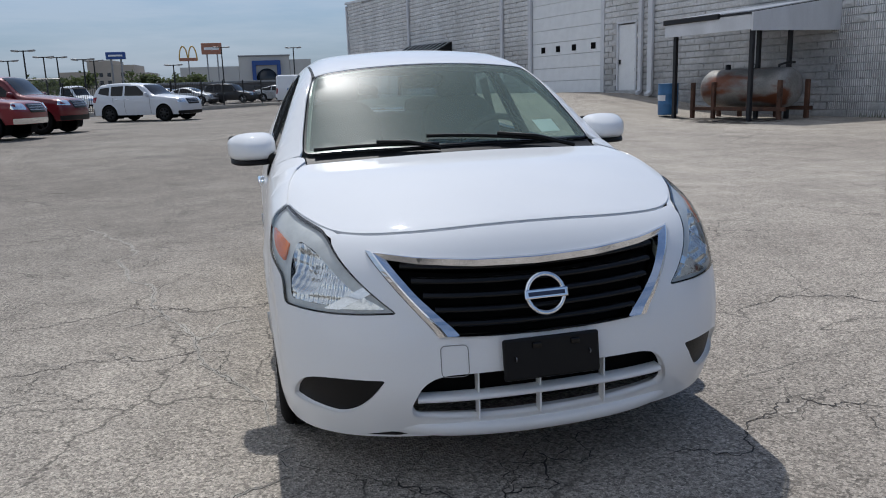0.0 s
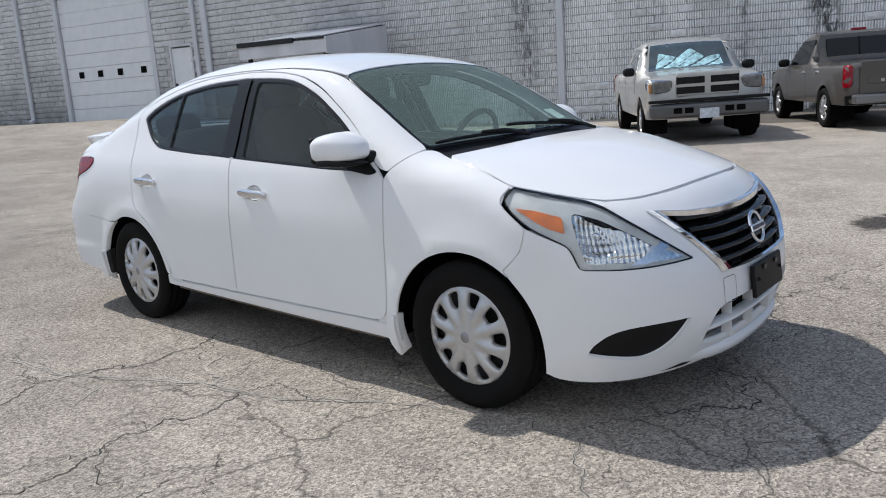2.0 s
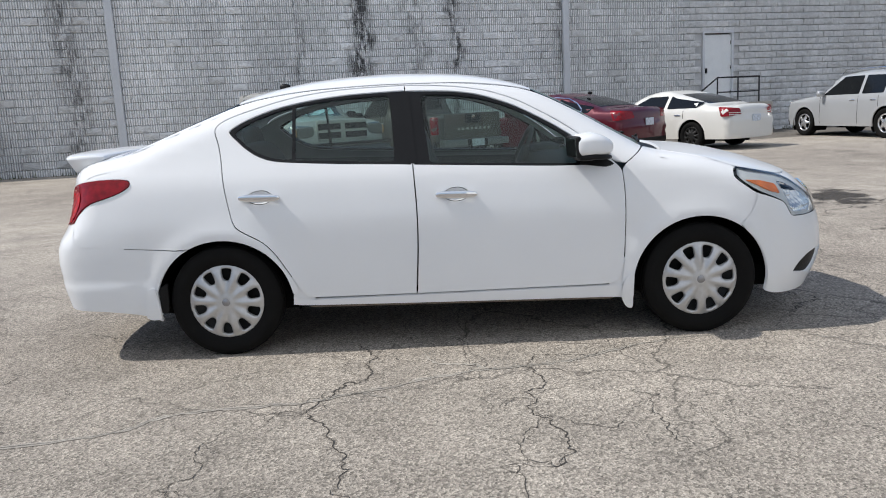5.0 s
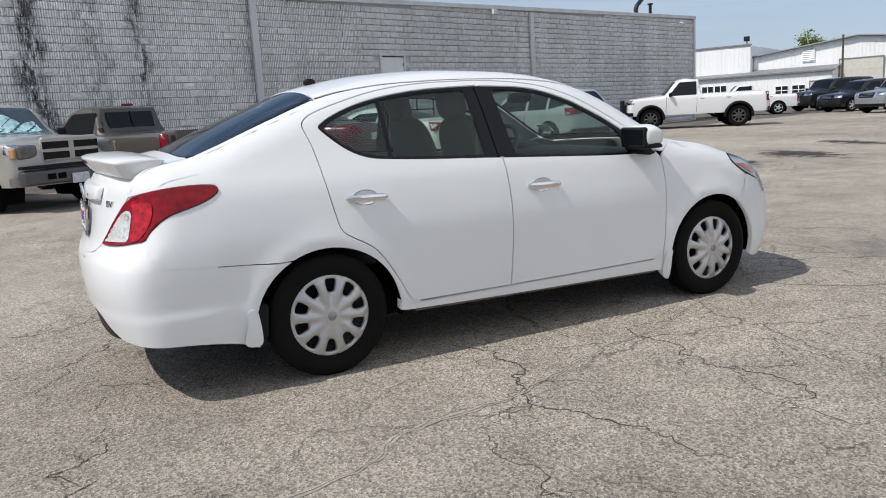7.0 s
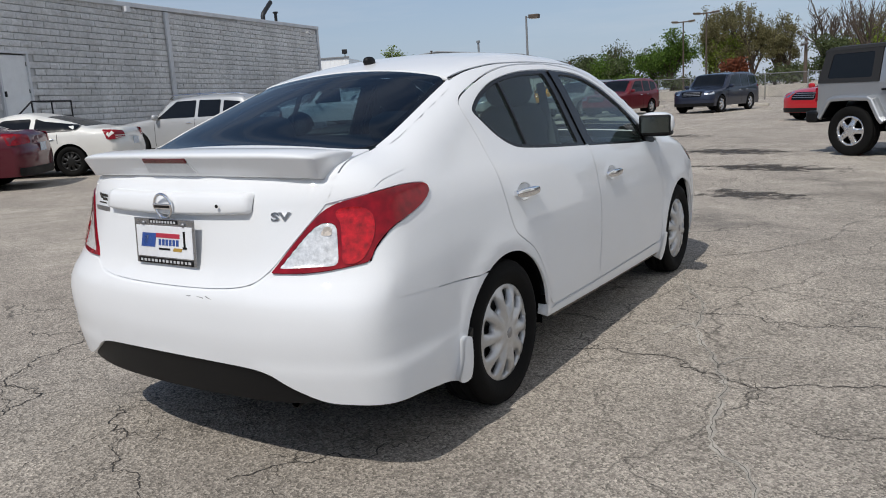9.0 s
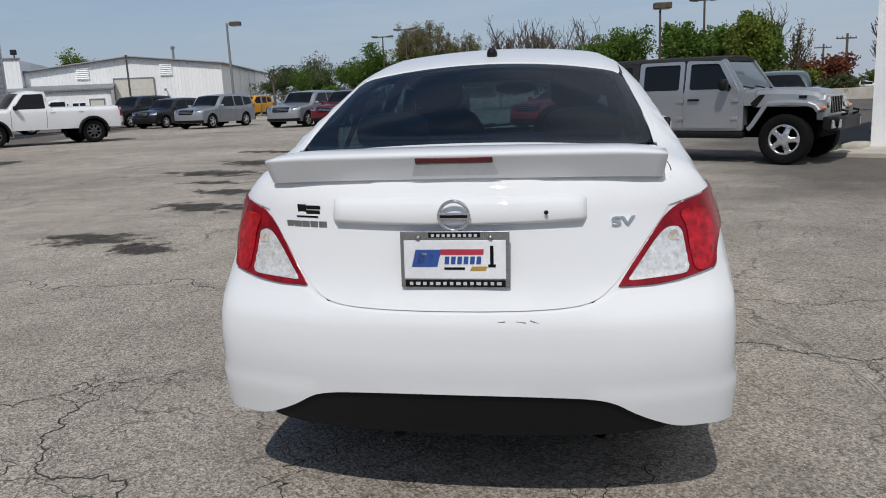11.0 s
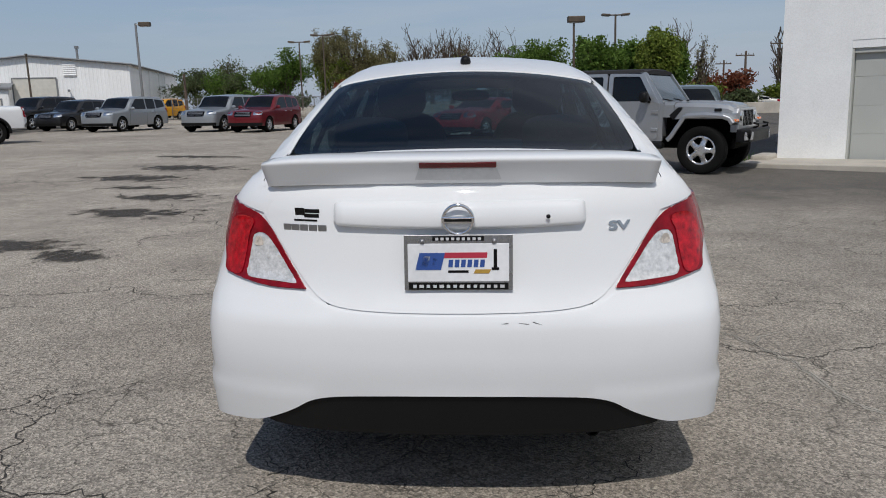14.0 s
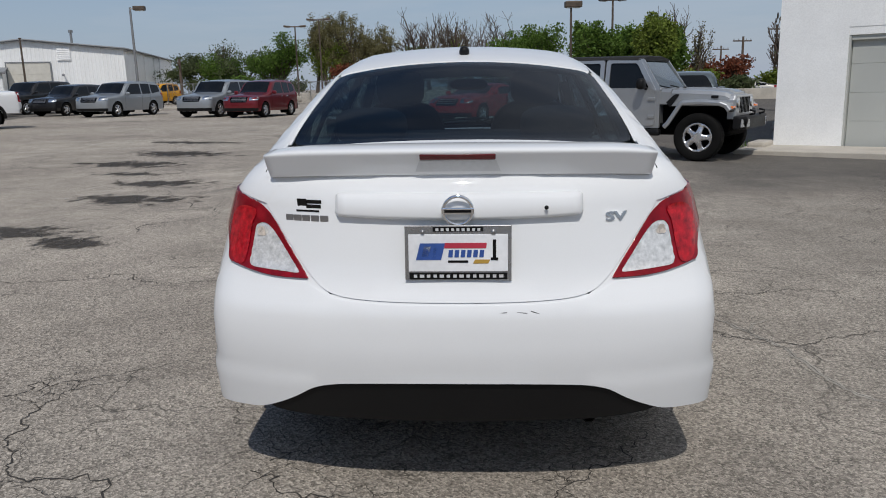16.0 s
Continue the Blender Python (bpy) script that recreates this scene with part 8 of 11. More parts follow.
    P("rear_bumper", "B", [BV(-hw * 0.93, zb + 0.01, 0.08), BV(-hw * 0.94, zb + (0.26 if kind == "suv" else 0.16), 0.08), BV(hw * 0.94, zb + (0.26 if kind == "suv" else 0.16), 0.08), BV(hw * 0.93, zb + 0.01, 0.08)], lowm, 0.012, 0.02, "rear bumper insert")
    part("number_plate", block((0.012, 0.31, 0.155), (xr + 0.005, 0, (deck - 0.32) if kind in ("sedan", "suv") else zb + 0.32), 0.004), PLATE_WHITE, car, "small number plate")
    # mirrors, handles, wells, underside, wheels
    for y in (-1, 1):
        v, f = superblob((0.13, 0.22, 0.16), (0, 0, 0), 3, 8)
        part("door_mirror", mesh_of("door_mirror", v, f), BLACK_PLASTIC if kind in ("pickup", "van") else paint, car, "door mirror", pose(xc - 0.28, y * (hw + 0.08), belt + 0.07))
        for hx in ((xrf + hr) / 2 + 0.22, hr + 0.40) if kind != "van" else (xrf - 0.1,):
            p = s.project("R" if y < 0 else "L", [(hx, belt - 0.12)])[0]
            v, f = superblob((0.2, 0.04, 0.035), (0, 0, 0), 3, 6)
            part("door_handle", mesh_of("door_handle", v, f), CHROME, car, "", pose(*p))
        for hx in ((xc - 0.15), (xrf + hr) / 2 + 0.05, hr + 0.26) if kind in ("sedan", "suv") else ((xc - 0.12), max((cab or xrf - 0.4) + 0.2, hf - 2.1)):
            za = belt - 0.02
            pts = s.project("R" if y < 0 else "L", [(hx - 0.02 * (z > zb + 0.3), z) for z in np.linspace(max(zb + 0.06, (r * 2.1 if hx < hr + 0.3 and kind != "pickup" else zb + 0.06)), za, 8)])
            panel("door_seam", strip_of(pts, s.normal(pts), 0.012, 0.0015), DARK, car)
        for hx in (hf, hr):
            v = []
            for i in range(17):
                a = radians(-30 + 240 * i / 16)
                v += [(hx + (ar + 0.02) * math.cos(a), y * (hw - 0.02), r + (ar + 0.02) * math.sin(a)), (hx + (ar + 0.02) * math.cos(a), y * (hw - 0.42), r + (ar + 0.02) * math.sin(a))]
            part("wheel_well", mesh_of("wheel_well", v, [(2 * i, 2 * i + 1, 2 * i + 3, 2 * i + 2) for i in range(16)] + [tuple(2 * i + 1 for i in range(17))]), DARK, car)
    part("underbody", block((L - 0.7, W - 0.35, 0.16), ((xn + xr) / 2, 0, zb + 0.08), 0.03), DARK, car, "dark underside")
    wheel_set(car, (hf, hr), hw + 0.005, r, rim_r or r * 0.66, 0.235 if r > 0.34 else 0.215, spokes, wheel or ALLOY, spread)
    return car, s, (xn, xr, hf, hr, hw)


def at_lot(x, y, hx, hy, dz=0.0):
    """A pose on the lot with the nose along (hx, hy), leaning with the ground."""
    a = math.atan2(hy, hx)
    c, q = math.cos(a), math.sin(a)
    z0 = float(rise(x, y))
    zf, zk = float(rise(x + 1.4 * c, y + 1.4 * q)), float(rise(x - 1.4 * c, y - 1.4 * q))
    zl, zr = float(rise(x - 0.8 * q, y + 0.8 * c)), float(rise(x + 0.8 * q, y - 0.8 * c))
    return pose(x, y, (zf + zk + zl + zr) / 4 + dz, 0, 0, math.degrees(a)) @ pose(0, 0, 0, math.degrees(math.atan2(zl - zr, 1.6)), -math.degrees(math.atan2(zf - zk, 2.8)), 0)


P_SILVER = car_paint("champagne_paint", (0.44, 0.43, 0.40), 0.35)
P_GREY = car_paint("warm_grey_paint", (0.105, 0.095, 0.085), 0.35)
P_MAROON = car_paint("maroon_paint", (0.085, 0.005, 0.014), 0.25)
P_WHITE2 = car_paint("old_white_paint", (0.72, 0.71, 0.67))
P_LSILVER = car_paint("light_silver_paint", (0.47, 0.48, 0.49), 0.35)
P_JEEP = car_paint("billet_silver_paint", (0.42, 0.43, 0.44), 0.75)
P_BLACK = car_paint("black_paint", (0.012, 0.012, 0.014))
P_RED = car_paint("red_paint", (0.20, 0.008, 0.016))
P_DRED = car_paint("dark_red_paint", (0.14, 0.008, 0.014), 0.2)
P_NAVY = car_paint("navy_paint", (0.018, 0.024, 0.045), 0.3)
P_YELLOW = car_paint("yellow_paint", (0.70, 0.33, 0.01))
P_MID = car_paint("mid_grey_paint", (0.30, 0.32, 0.34), 0.4)
STEELIE = surface("black_steel_wheel", (0.02, 0.02, 0.02), 0.5, 0.4)
BLACK_ALLOY = surface("black_machined_wheel", (0.10, 0.10, 0.10), 0.3, 0.7)
ROW = "cars along the block wall"

# silver pickup, nose to the lot
ram, rs, (xn, xr, hf, hr, hw) = vehicle("silver_pickup", at_lot(-3.61, 11.76, 0.568, -0.823), "champagne silver extended-cab pickup with a chrome bumper and cross-bar grille", "pickup truck", P_SILVER, 5.75, 1.98, 1.80, 3.52, 0.95, 0.375, "pickup",
                                        zb=0.42, hood=1.19, cowl=1.24, belt=1.16, deck=1.15, cab=-0.72, bed=1.22, glass=HAZY_GLASS, lower=STEEL, group=ROW, tilt=0.16, box=0.55)
b = part("chrome_bumper", block((0.2, 1.9, 0.24), (xn + 0.03, 0, 0.56), 0.06, 3), surface("grey_bumper", (0.12, 0.12, 0.125), 0.35, 0.6), ram, "grey steel front bumper")
for y in (-0.5, -0.32, 0.32, 0.5):
    part("bumper_slot", block((0.02, 0.14, 0.09), (xn + 0.135, y, 0.56), 0.01), DARK, b)
part("front_plate", block((0.014, 0.31, 0.16), (xn + 0.145, 0, 0.50), 0.004), PLATE_WHITE, b, "faded front plate")
part("bumper_strip", block((0.12, 1.92, 0.05), (xn + 0.06, 0, 0.72), 0.015), BLACK_PLASTIC, b, "black bumper strip")
gsur = part("grille_frame", block((0.10, 1.02, 0.40), (xn - 0.045, 0, 0.97), 0.045, 3), P_SILVER, ram, "body-coloured grille frame")
for y in (-0.27, 0.27):
    for z in (0.88, 1.04):
        gg = part("grille_opening", block((0.03, 0.46, 0.125), (xn - 0.008, y, z), 0.012), BLACK_GLOSS, gsur, "dark grille opening")
for y in (-1, 1):
    part("corner_lamp", block((0.10, 0.33, 0.21), (xn - 0.105, y * 0.715, 0.955), 0.04, 3), surface("smoky_lamp", (0.17, 0.17, 0.165), 0.2, 0.3, 0.3, 12) if "smoky_lamp" not in bpy.data.materials else bpy.data.materials["smoky_lamp"], ram, "square smoky headlamp")
    part("marker_lamp", block((0.14, 0.06, 0.16), (xn - 0.165, y * 0.905, 0.94), 0.025), surface("pale_amber", (0.45, 0.25, 0.12), 0.3) if "pale_amber" not in bpy.data.materials else bpy.data.materials["pale_amber"], ram, "pale amber marker")
shade = [(1.22, -0.62, 0.03), (1.24, 0.1, 0.05), (1.20, 0.60, 0.03), (1.00, 0.56, 0.04), (1.05, 0.30, 0.03), (0.90, 0.05, 0.04), (1.03, -0.20, 0.03), (0.93, -0.52, 0.04)]
panel("sun_shade", skin(rs, "T", fillet(shade, 0.03, 0.05), (), 0.05, 0, 0, 0.009, lambda q: 0.004 * np.sin(q[:, 0] * 40 + q[:, 1] * 23)), surface("pale_blue_film", (0.45, 0.70, 0.74), 0.35, vary=0.5, scale=9), ram, "crumpled pale blue sun shade in the windshield")

# grey pickup, tail to the lot
fr_, fs, (xn, xr, hf, hr, hw) = vehicle("grey_pickup", at_lot(-1.07, 13.83, -0.546, 0.838), "warm grey extended-cab pickup seen with its tailgate closed", "pickup truck", P_GREY, 5.0, 1.82, 1.72, 2.95, 0.85, 0.35, "pickup",
                                        zb=0.42, hood=1.10, cowl=1.17, belt=1.10, deck=1.1, cab=-0.62, bed=1.14, group=ROW, tilt=0.15, box=0.4)
tg = part("tailgate", block((0.05, 1.42, 0.55), (xr - 0.012, 0, 0.87), 0.02), P_GREY, fr_, "grey tailgate with a raised band")
part("tailgate_band", block((0.02, 1.2, 0.10), (xr - 0.042, 0, 0.82), 0.012), P_GREY, tg)
for k in range(8):
    part("raised_mark", block((0.008, 0.055, 0.05), (xr - 0.054, 0.38 - k * 0.11, 0.82), 0.004), P_SILVER, tg)
part("handle_panel", block((0.02, 0.40, 0.19), (xr - 0.042, 0, 1.03), 0.012), BLACK_PLASTIC, tg, "black handle panel")
part("badge", block((0.012, 0.09, 0.06), (xr - 0.055, 0, 1.07), 0.01), CHROME, tg)
rb_ = part("step_bumper", block((0.22, 1.66, 0.15), (xr - 0.08, 0, 0.53), 0.03), surface("dull_chrome", (0.22, 0.22, 0.225), 0.35, 0.7, 0.1), fr_, "dull chrome step bumper")
part("plate_recess", block((0.02, 0.5, 0.15), (xr - 0.195, 0, 0.53), 0.01), BLACK_PLASTIC, rb_)
part("rear_plate", block((0.02, 0.31, 0.15), (xr - 0.205, 0, 0.53), 0.004), PLATE_WHITE, rb_, "number plate with unreadable bars")
part("high_brake_light", block((0.06, 0.26, 0.05), (-0.50, 0, 1.715), 0.015), RED_LENS, fr_, "red brake light on the cab roof")
part("cab_glass_divider", block((0.03, 0.02, 0.34), (-0.575, 0, 1.42), 0.004, turn=(0, 12, 0)), BLACK_PLASTIC, fr_)

# maroon sedan and old white sedan
mal, ms, (xn, xr, hf, hr, hw) = vehicle("maroon_sedan", at_lot(2.55, 14.04, -0.684, 0.73), "glossy maroon sedan with chrome window trim and alloy wheels", "car", P_MAROON, 4.92, 1.85, 1.46, 2.83, 0.95, 0.335, "sedan", hood=0.94, cowl=1.04, belt=0.96, deck=1.08, group=ROW, tilt=0.20)
for ax in "RL":
    rail_ = [(x, z) for x, z in [(0.62, 1.0), (0.42, 1.16), (0.2, 1.27), (-0.1, 1.345), (-0.5, 1.365), (-0.85, 1.33), (-1.15, 1.22), (-1.32, 1.10), (-1.35, 1.04), (-1.2, 1.01)]]
    rp_ = ms.project(ax, rail_)
    panel("window_chrome", strip_of(rp_, ms.normal(rp_), 0.025, 0.008), CHROME, mal, "chrome window moulding")
v, f = superblob((0.12, 0.05, 0.07), (0, 0, 0), 2.5, 8)
part("shark_fin", mesh_of("shark_fin", v, f), BLACK_GLOSS, mal, "black roof fin", pose(-0.95, 0, 1.44))
dod, ds, (xn, xr, hf, hr, hw) = vehicle("old_white_sedan", at_lot(5.51, 15.06, -0.575, 0.818), "old white sedan with black steel wheels and a striped tail lamp", "car", P_WHITE2, 4.85, 1.79, 1.40, 2.74, 0.98, 0.325, "sedan", hood=0.90, cowl=1.0, belt=0.93, deck=1.02, spokes=9, wheel=STEELIE, spread=0.22,
                                         group=ROW, tilt=0.20, lower=P_WHITE2)
for k in range(2):
    for sg in (-1, 1):
        q = [tuple(ds.flat("B", (xr + 0.05 + 0.1 * (hw * yy) ** 2, sg * hw * yy, 0.775 + 0.045 * k + dz))[0]) for yy, dz in ((0.5, 0), (0.5, 0.014), (0.95, 0.024), (0.95, 0.01))]
        panel("lamp_stripe", skin(ds, "B", fillet(q, 0.003, 0.06), (), 0.1, 0, 0, 0.016), P_WHITE2, dod)

# silver crossover
eq, es, (xn, xr, hf, hr, hw) = vehicle("silver_crossover", at_lot(10.98, 15.72, -0.251, 0.968), "light silver crossover with roof rails and dark rear glass", "SUV", P_LSILVER, 4.77, 1.84, 1.68, 2.86, 0.92, 0.365, "suv", zb=0.28, hood=1.06, cowl=1.14, belt=1.06, deck=1.18, group=ROW, tilt=0.17)
for y in (-1, 1):
    part("roof_rail", mesh_of("roof_rail", *tube([(0.45, y * 0.56, 1.62), (0.3, y * 0.57, 1.70), (-1.0, y * 0.57, 1.715), (-1.35, y * 0.56, 1.66)], 0.022, 6)), CHROME, eq, "silver roof rail")

# lifted white pickup
wp, wsx, (xn, xr, hf, hr, hw) = vehicle("white_pickup", at_lot(21.26, 19.44, -0.799, 0.601), "lifted white regular-cab pickup with black wheel flares", "pickup truck", WHITE, 5.6, 2.0, 1.98, 3.38, 0.95, 0.42, "pickup", zb=0.56, hood=1.30, cowl=1.36, belt=1.28, deck=1.25, cab=-0.28, bed=1.36,
                                         spokes=8, wheel=BLACK_ALLOY, spread=0.16, rim_r=0.27, tilt=0.15, box=0.45)
for hx in (hf, hr):
    for y in (-1, 1):
        pts = [(hx + 0.52 * math.cos(a), y * (hw + 0.02), 0.42 + 0.52 * math.sin(a)) for a in np.linspace(radians(-5), radians(185), 22)]
        part("wheel_flare", mesh_of("wheel_flare", *tube(pts, 0.055, 8)), BLACK_PLASTIC, wp, "black wheel flare")
part("push_bar", block((0.12, 1.5, 0.55), (xn + 0.1, 0, 0.95), 0.05), BLACK_PLASTIC, wp, "black push bar")

# silver off-roader: a boxy tub on tall tyres, with flat fenders and a black hard top
def plate(loop, holes, outer, thick, side):
    """A plate cut to an outline in the side view; outer gives its distance from the middle at a height."""
    v2, tri = fill(loop, holes, 0.35)
    n = len(v2)
    v = [(x, side * outer(z), z) for x, z in v2] + [(x, side * (outer(z) - thick), z) for x, z in v2]
    f = [tuple(t) for t in tri] + [tuple(i + n for i in t[::-1]) for t in tri]
    edge = {(t[i], t[(i + 1) % len(t)]) for t in tri for i in range(len(t))}
    f += [(b, a, a + n, b + n) for a, b in edge if (b, a) not in edge]
    bm = bmesh.new()
    vs = [bm.verts.new(p) for p in v]
    for q in f:
        bm.faces.new([vs[i] for i in q])
    bmesh.ops.recalc_face_normals(bm, faces=bm.faces)
    return bm


def loft(rings, caps=True):
    """Rings of equal length joined in turn into one closed skin."""
    bm = bmesh.new()
    vs = [[bm.verts.new(p) for p in r] for r in rings]
    n = len(rings[0])
    for a, b in zip(vs, vs[1:]):
        for i in range(n):
            bm.faces.new((a[i], a[(i + 1) % n], b[(i + 1) % n], b[i]))
    if caps:
        bm.faces.new(vs[0][::-1]), bm.faces.new(vs[-1])
    bmesh.ops.recalc_face_normals(bm, faces=bm.faces)
    return bm


def bevelled(bm, width, seg=2):
    bmesh.ops.bevel(bm, geom=[e for e in bm.edges if len(e.link_faces) == 2 and e.calc_face_angle(0) > 0.5], offset=width, segments=seg, profile=0.5, affect="EDGES")
    return bm


def build_off_roader():
    jp = empty("silver_off_roader", at_lot(10.27, -2.76, -0.512, -0.859), "silver four-door off-roader with a black hard top and flat silver fenders", "SUV")
    hf, hr, r = 1.5, -1.5, 0.405
    canvas = surface("black_hard_top", (0.014, 0.014, 0.015), 0.75, bump=0.4)
    low = lambda z: 0.775 - 0.03 * max(0.0, 0.75 - z)
    up = lambda z: 0.775 - 0.17 * max(0.0, z - 1.18)
    body = fillet([(0.80, 0.54), (0.80, 1.19), (-2.20, 1.19), (-2.22, 0.60), (-2.06, 0.60), (-1.90, 0.93, 0.06), (-1.12, 0.93, 0.06), (-0.93, 0.54)], 0.02, 0.3)
    part("tub", joined(plate(body, [], low, 0.06, 1), plate(body, [], low, 0.06, -1), block((0.06, 1.46, 0.62), (-2.18, 0, 0.89), 0.01), block((0.08, 1.46, 0.6), (0.76, 0, 0.92), 0.01)), P_JEEP, jp, "silver body tub")
    cowl = [[(x, y * w, z) for y, z in ((-1, 0.95), (-1, zt - 0.05), (-0.9, zt), (-0.45, zt + 0.02), (0.45, zt + 0.02), (0.9, zt), (1, zt - 0.05), (1, 0.95))] for x, w, zt in ((0.70, 0.765, 1.21), (0.98, 0.745, 1.205))]
    part("cowl", loft(cowl), P_JEEP, jp)
    hood = [[(x, y * w, z) for y, z in ((-1, 0.92), (-1, zt - 0.07), (-0.9, zt - 0.01), (-0.5, zt + 0.005), (-0.4, zt + 0.03), (0.4, zt + 0.03), (0.5, zt + 0.005), (0.9, zt - 0.01), (1, zt - 0.07), (1, 0.92))] for x, w, zt in
            ((0.985, 0.735, 1.205), (1.30, 0.70, 1.20), (1.65, 0.655, 1.18), (1.85, 0.625, 1.155), (1.93, 0.61, 1.115))]
    h = part("hood", loft(hood), P_JEEP, jp, "silver hood with a raised middle")
    for y in (-1, 1):
        part("hood_latch", block((0.12, 0.03, 0.05), (1.70, y * 0.665, 1.07), 0.01), BLACK_PLASTIC, h, "black hood latch")
        part("washer_jet", block((0.05, 0.04, 0.02), (1.08, y * 0.3, 1.235), 0.006), BLACK_PLASTIC, h)
    gr = [[(x, y * w, z) for y, z in ((-1, 0.70), (-1, 1.02), (-0.9, 1.10), (0.9, 1.10), (1, 1.02), (1, 0.70))] for x, w in ((1.90, 0.62), (2.0, 0.61), (2.03, 0.58))]
    g = part("grille", bevelled(loft(gr), 0.012), P_JEEP, jp, "silver grille with seven upright slots")
    for k in range(7):
        part("grille_slot", block((0.02, 0.062, 0.27), (2.026, (k - 3) * 0.098, 0.93), 0.02), DARK, g)
    for y in (-1, 1):
        part("headlamp", mesh_of("headlamp", *lathe([(0.0, -0.03), (0.06, -0.027), (0.085, -0.01), (0.092, 0.03)], 24)), REFLECTOR, g, "round headlamp", pose(2.03, y * 0.465, 0.97, 0, 0, 90))
        # fenders: flat tops that stand out over the tyres
        for nm, line, inner in (("front_fender", ((0.90, 0.60), (0.96, 0.66), (1.17, 0.99), (1.24, 1.02), (1.55, 1.035), (1.86, 1.015), (1.98, 0.97), (2.05, 0.88)), 0.56),
                                ("rear_fender", ((-0.88, 0.58), (-0.94, 0.64), (-1.10, 0.93), (-1.18, 0.975), (-1.50, 0.985), (-1.82, 0.975), (-1.92, 0.93), (-2.10, 0.64)), 0.74)):
            rings = []
            for i, (x, z) in enumerate(line):
                a, b = line[max(i - 1, 0)], line[min(i + 1, len(line) - 1)]
                dx, dz = b[0] - a[0], b[1] - a[1]
                L = math.hypot(dx, dz)
                nx, nz = (-dz / L, dx / L) if dx > 0 else (dz / L, -dx / L)
                rings.append([(x + nx * o, y * w, z + nz * o) for w, o in ((inner, 0.0), (0.86, 0.004), (0.925, -0.012), (0.94, -0.035), (0.935, -0.085), (0.90, -0.09), (0.86, -0.05), (inner, -0.05))])
            fd = part(nm, bevelled(loft(rings), 0.006, 1), P_JEEP, jp, "flat silver fender over the wheel")
            lining = [[(x + (hx_ - x) * 0.07, y * w, 0.405 + (z - 0.405) * 0.93 + dz_) for w, dz_ in ((0.40, 0.0), (0.90, 0.0), (0.90, -0.02), (0.40, -0.02))] for x, z in line for hx_ in ((hf if nm == "front_fender" else hr),)]
            part("fender_lining", loft(lining), BLACK_PLASTIC, fd, "black fender lining")
            if nm == "front_fender":
                part("marker_lamp", block((0.05, 0.20, 0.05), (2.03, y * 0.78, 0.90), 0.015), AMBER, fd, "amber marker lamp")
        part("fender_vent", plate(fillet([(0.90, 0.98), (1.05, 1.12), (1.13, 1.12), (0.98, 0.90)], 0.02, 0.1), [], lambda z: 0.752, 0.03, y), BLACK_PLASTIC, jp, "black vent behind the fender")
        # doors with framed windows
        for nm, loop, hole in (("front_door", [(0.72, 0.58, 0.05), (0.73, 1.19, 0.01), (0.42, 1.70, 0.04), (-0.22, 1.72, 0.04), (-0.22, 0.58, 0.04)], [(0.60, 1.23, 0.03), (0.35, 1.655, 0.04), (-0.14, 1.665, 0.04), (-0.14, 1.23, 0.04)]),
                               ("rear_door", [(-0.25, 0.58, 0.05), (-0.25, 1.72, 0.04), (-1.09, 1.72, 0.04), (-1.09, 0.98, 0.08), (-0.86, 0.58, 0.08)], [(-0.33, 1.23, 0.04), (-0.33, 1.665, 0.04), (-1.0, 1.665, 0.05), (-1.0, 1.23, 0.05)])):
            loop, hole = fillet(loop, 0.02, 0.12), fillet(hole, 0.02, 0.12)
            d = part(nm, plate(loop, [hole], lambda z: up(z) + 0.014, 0.05, y), P_JEEP, jp, "silver door with a framed window")
            part("door_window", plate(hole, [], lambda z: up(z) - 0.012, 0.006, y), DARK_GLASS, d, "dark window glass")
            x0 = -0.10 if nm == "front_door" else -0.98
            part("door_handle", block((0.20, 0.05, 0.035), (x0 + 0.05, y * 0.81, 1.06), 0.015), BLACK_PLASTIC, d, "black door handle")
            for z in (1.04, 0.74):
                part("hinge", block((0.12, 0.03, 0.06), ((0.66 if nm == "front_door" else -0.29), y * 0.80, z), 0.01), P_JEEP, d, "exposed silver hinge")
            if nm == "front_door":
                v, f = superblob((0.14, 0.20, 0.19), (0, 0, 0), 3.2, 10)
                part("door_mirror", mesh_of("door_mirror", v, f), BLACK_PLASTIC, d, "black door mirror", pose(0.52, y * 0.95, 1.30))
                part("mirror_arm", rod((0.55, y * 0.78, 1.22), (0.53, y * 0.90, 1.25), 0.03), BLACK_PLASTIC, d)
        q = fillet([(-1.11, 1.185, 0.01), (-1.11, 1.735, 0.02), (-2.12, 1.72, 0.06), (-2.21, 1.185, 0.02)], 0.02, 0.2)
        win = fillet([(-1.24, 1.26, 0.03), (-1.24, 1.66, 0.03), (-1.98, 1.655, 0.05), (-2.04, 1.26, 0.04)], 0.02, 0.2)
        top_side = part("top_side", plate(q, [win], lambda z: up(z) + 0.012, 0.04, y), canvas, jp, "black side of the hard top")
        part("side_glass", plate(win, [], lambda z: up(z) + 0.004, 0.006, y), DARK_GLASS, top_side, "dark rear side glass")
        part("windshield_post", loft([[(x + a, y * (w + b), z) for a, b in ((0.05, -0.03), (0.05, 0.03), (-0.05, 0.03), (-0.05, -0.03))] for x, w, z in ((0.76, 0.745, 1.19), (0.40, 0.655, 1.73))]), P_JEEP, jp)
        part("tail_lamp", block((0.08, 0.17, 0.24), (-2.22, y * 0.69, 1.0), 0.02), RED_LENS, jp, "square red tail lamp")
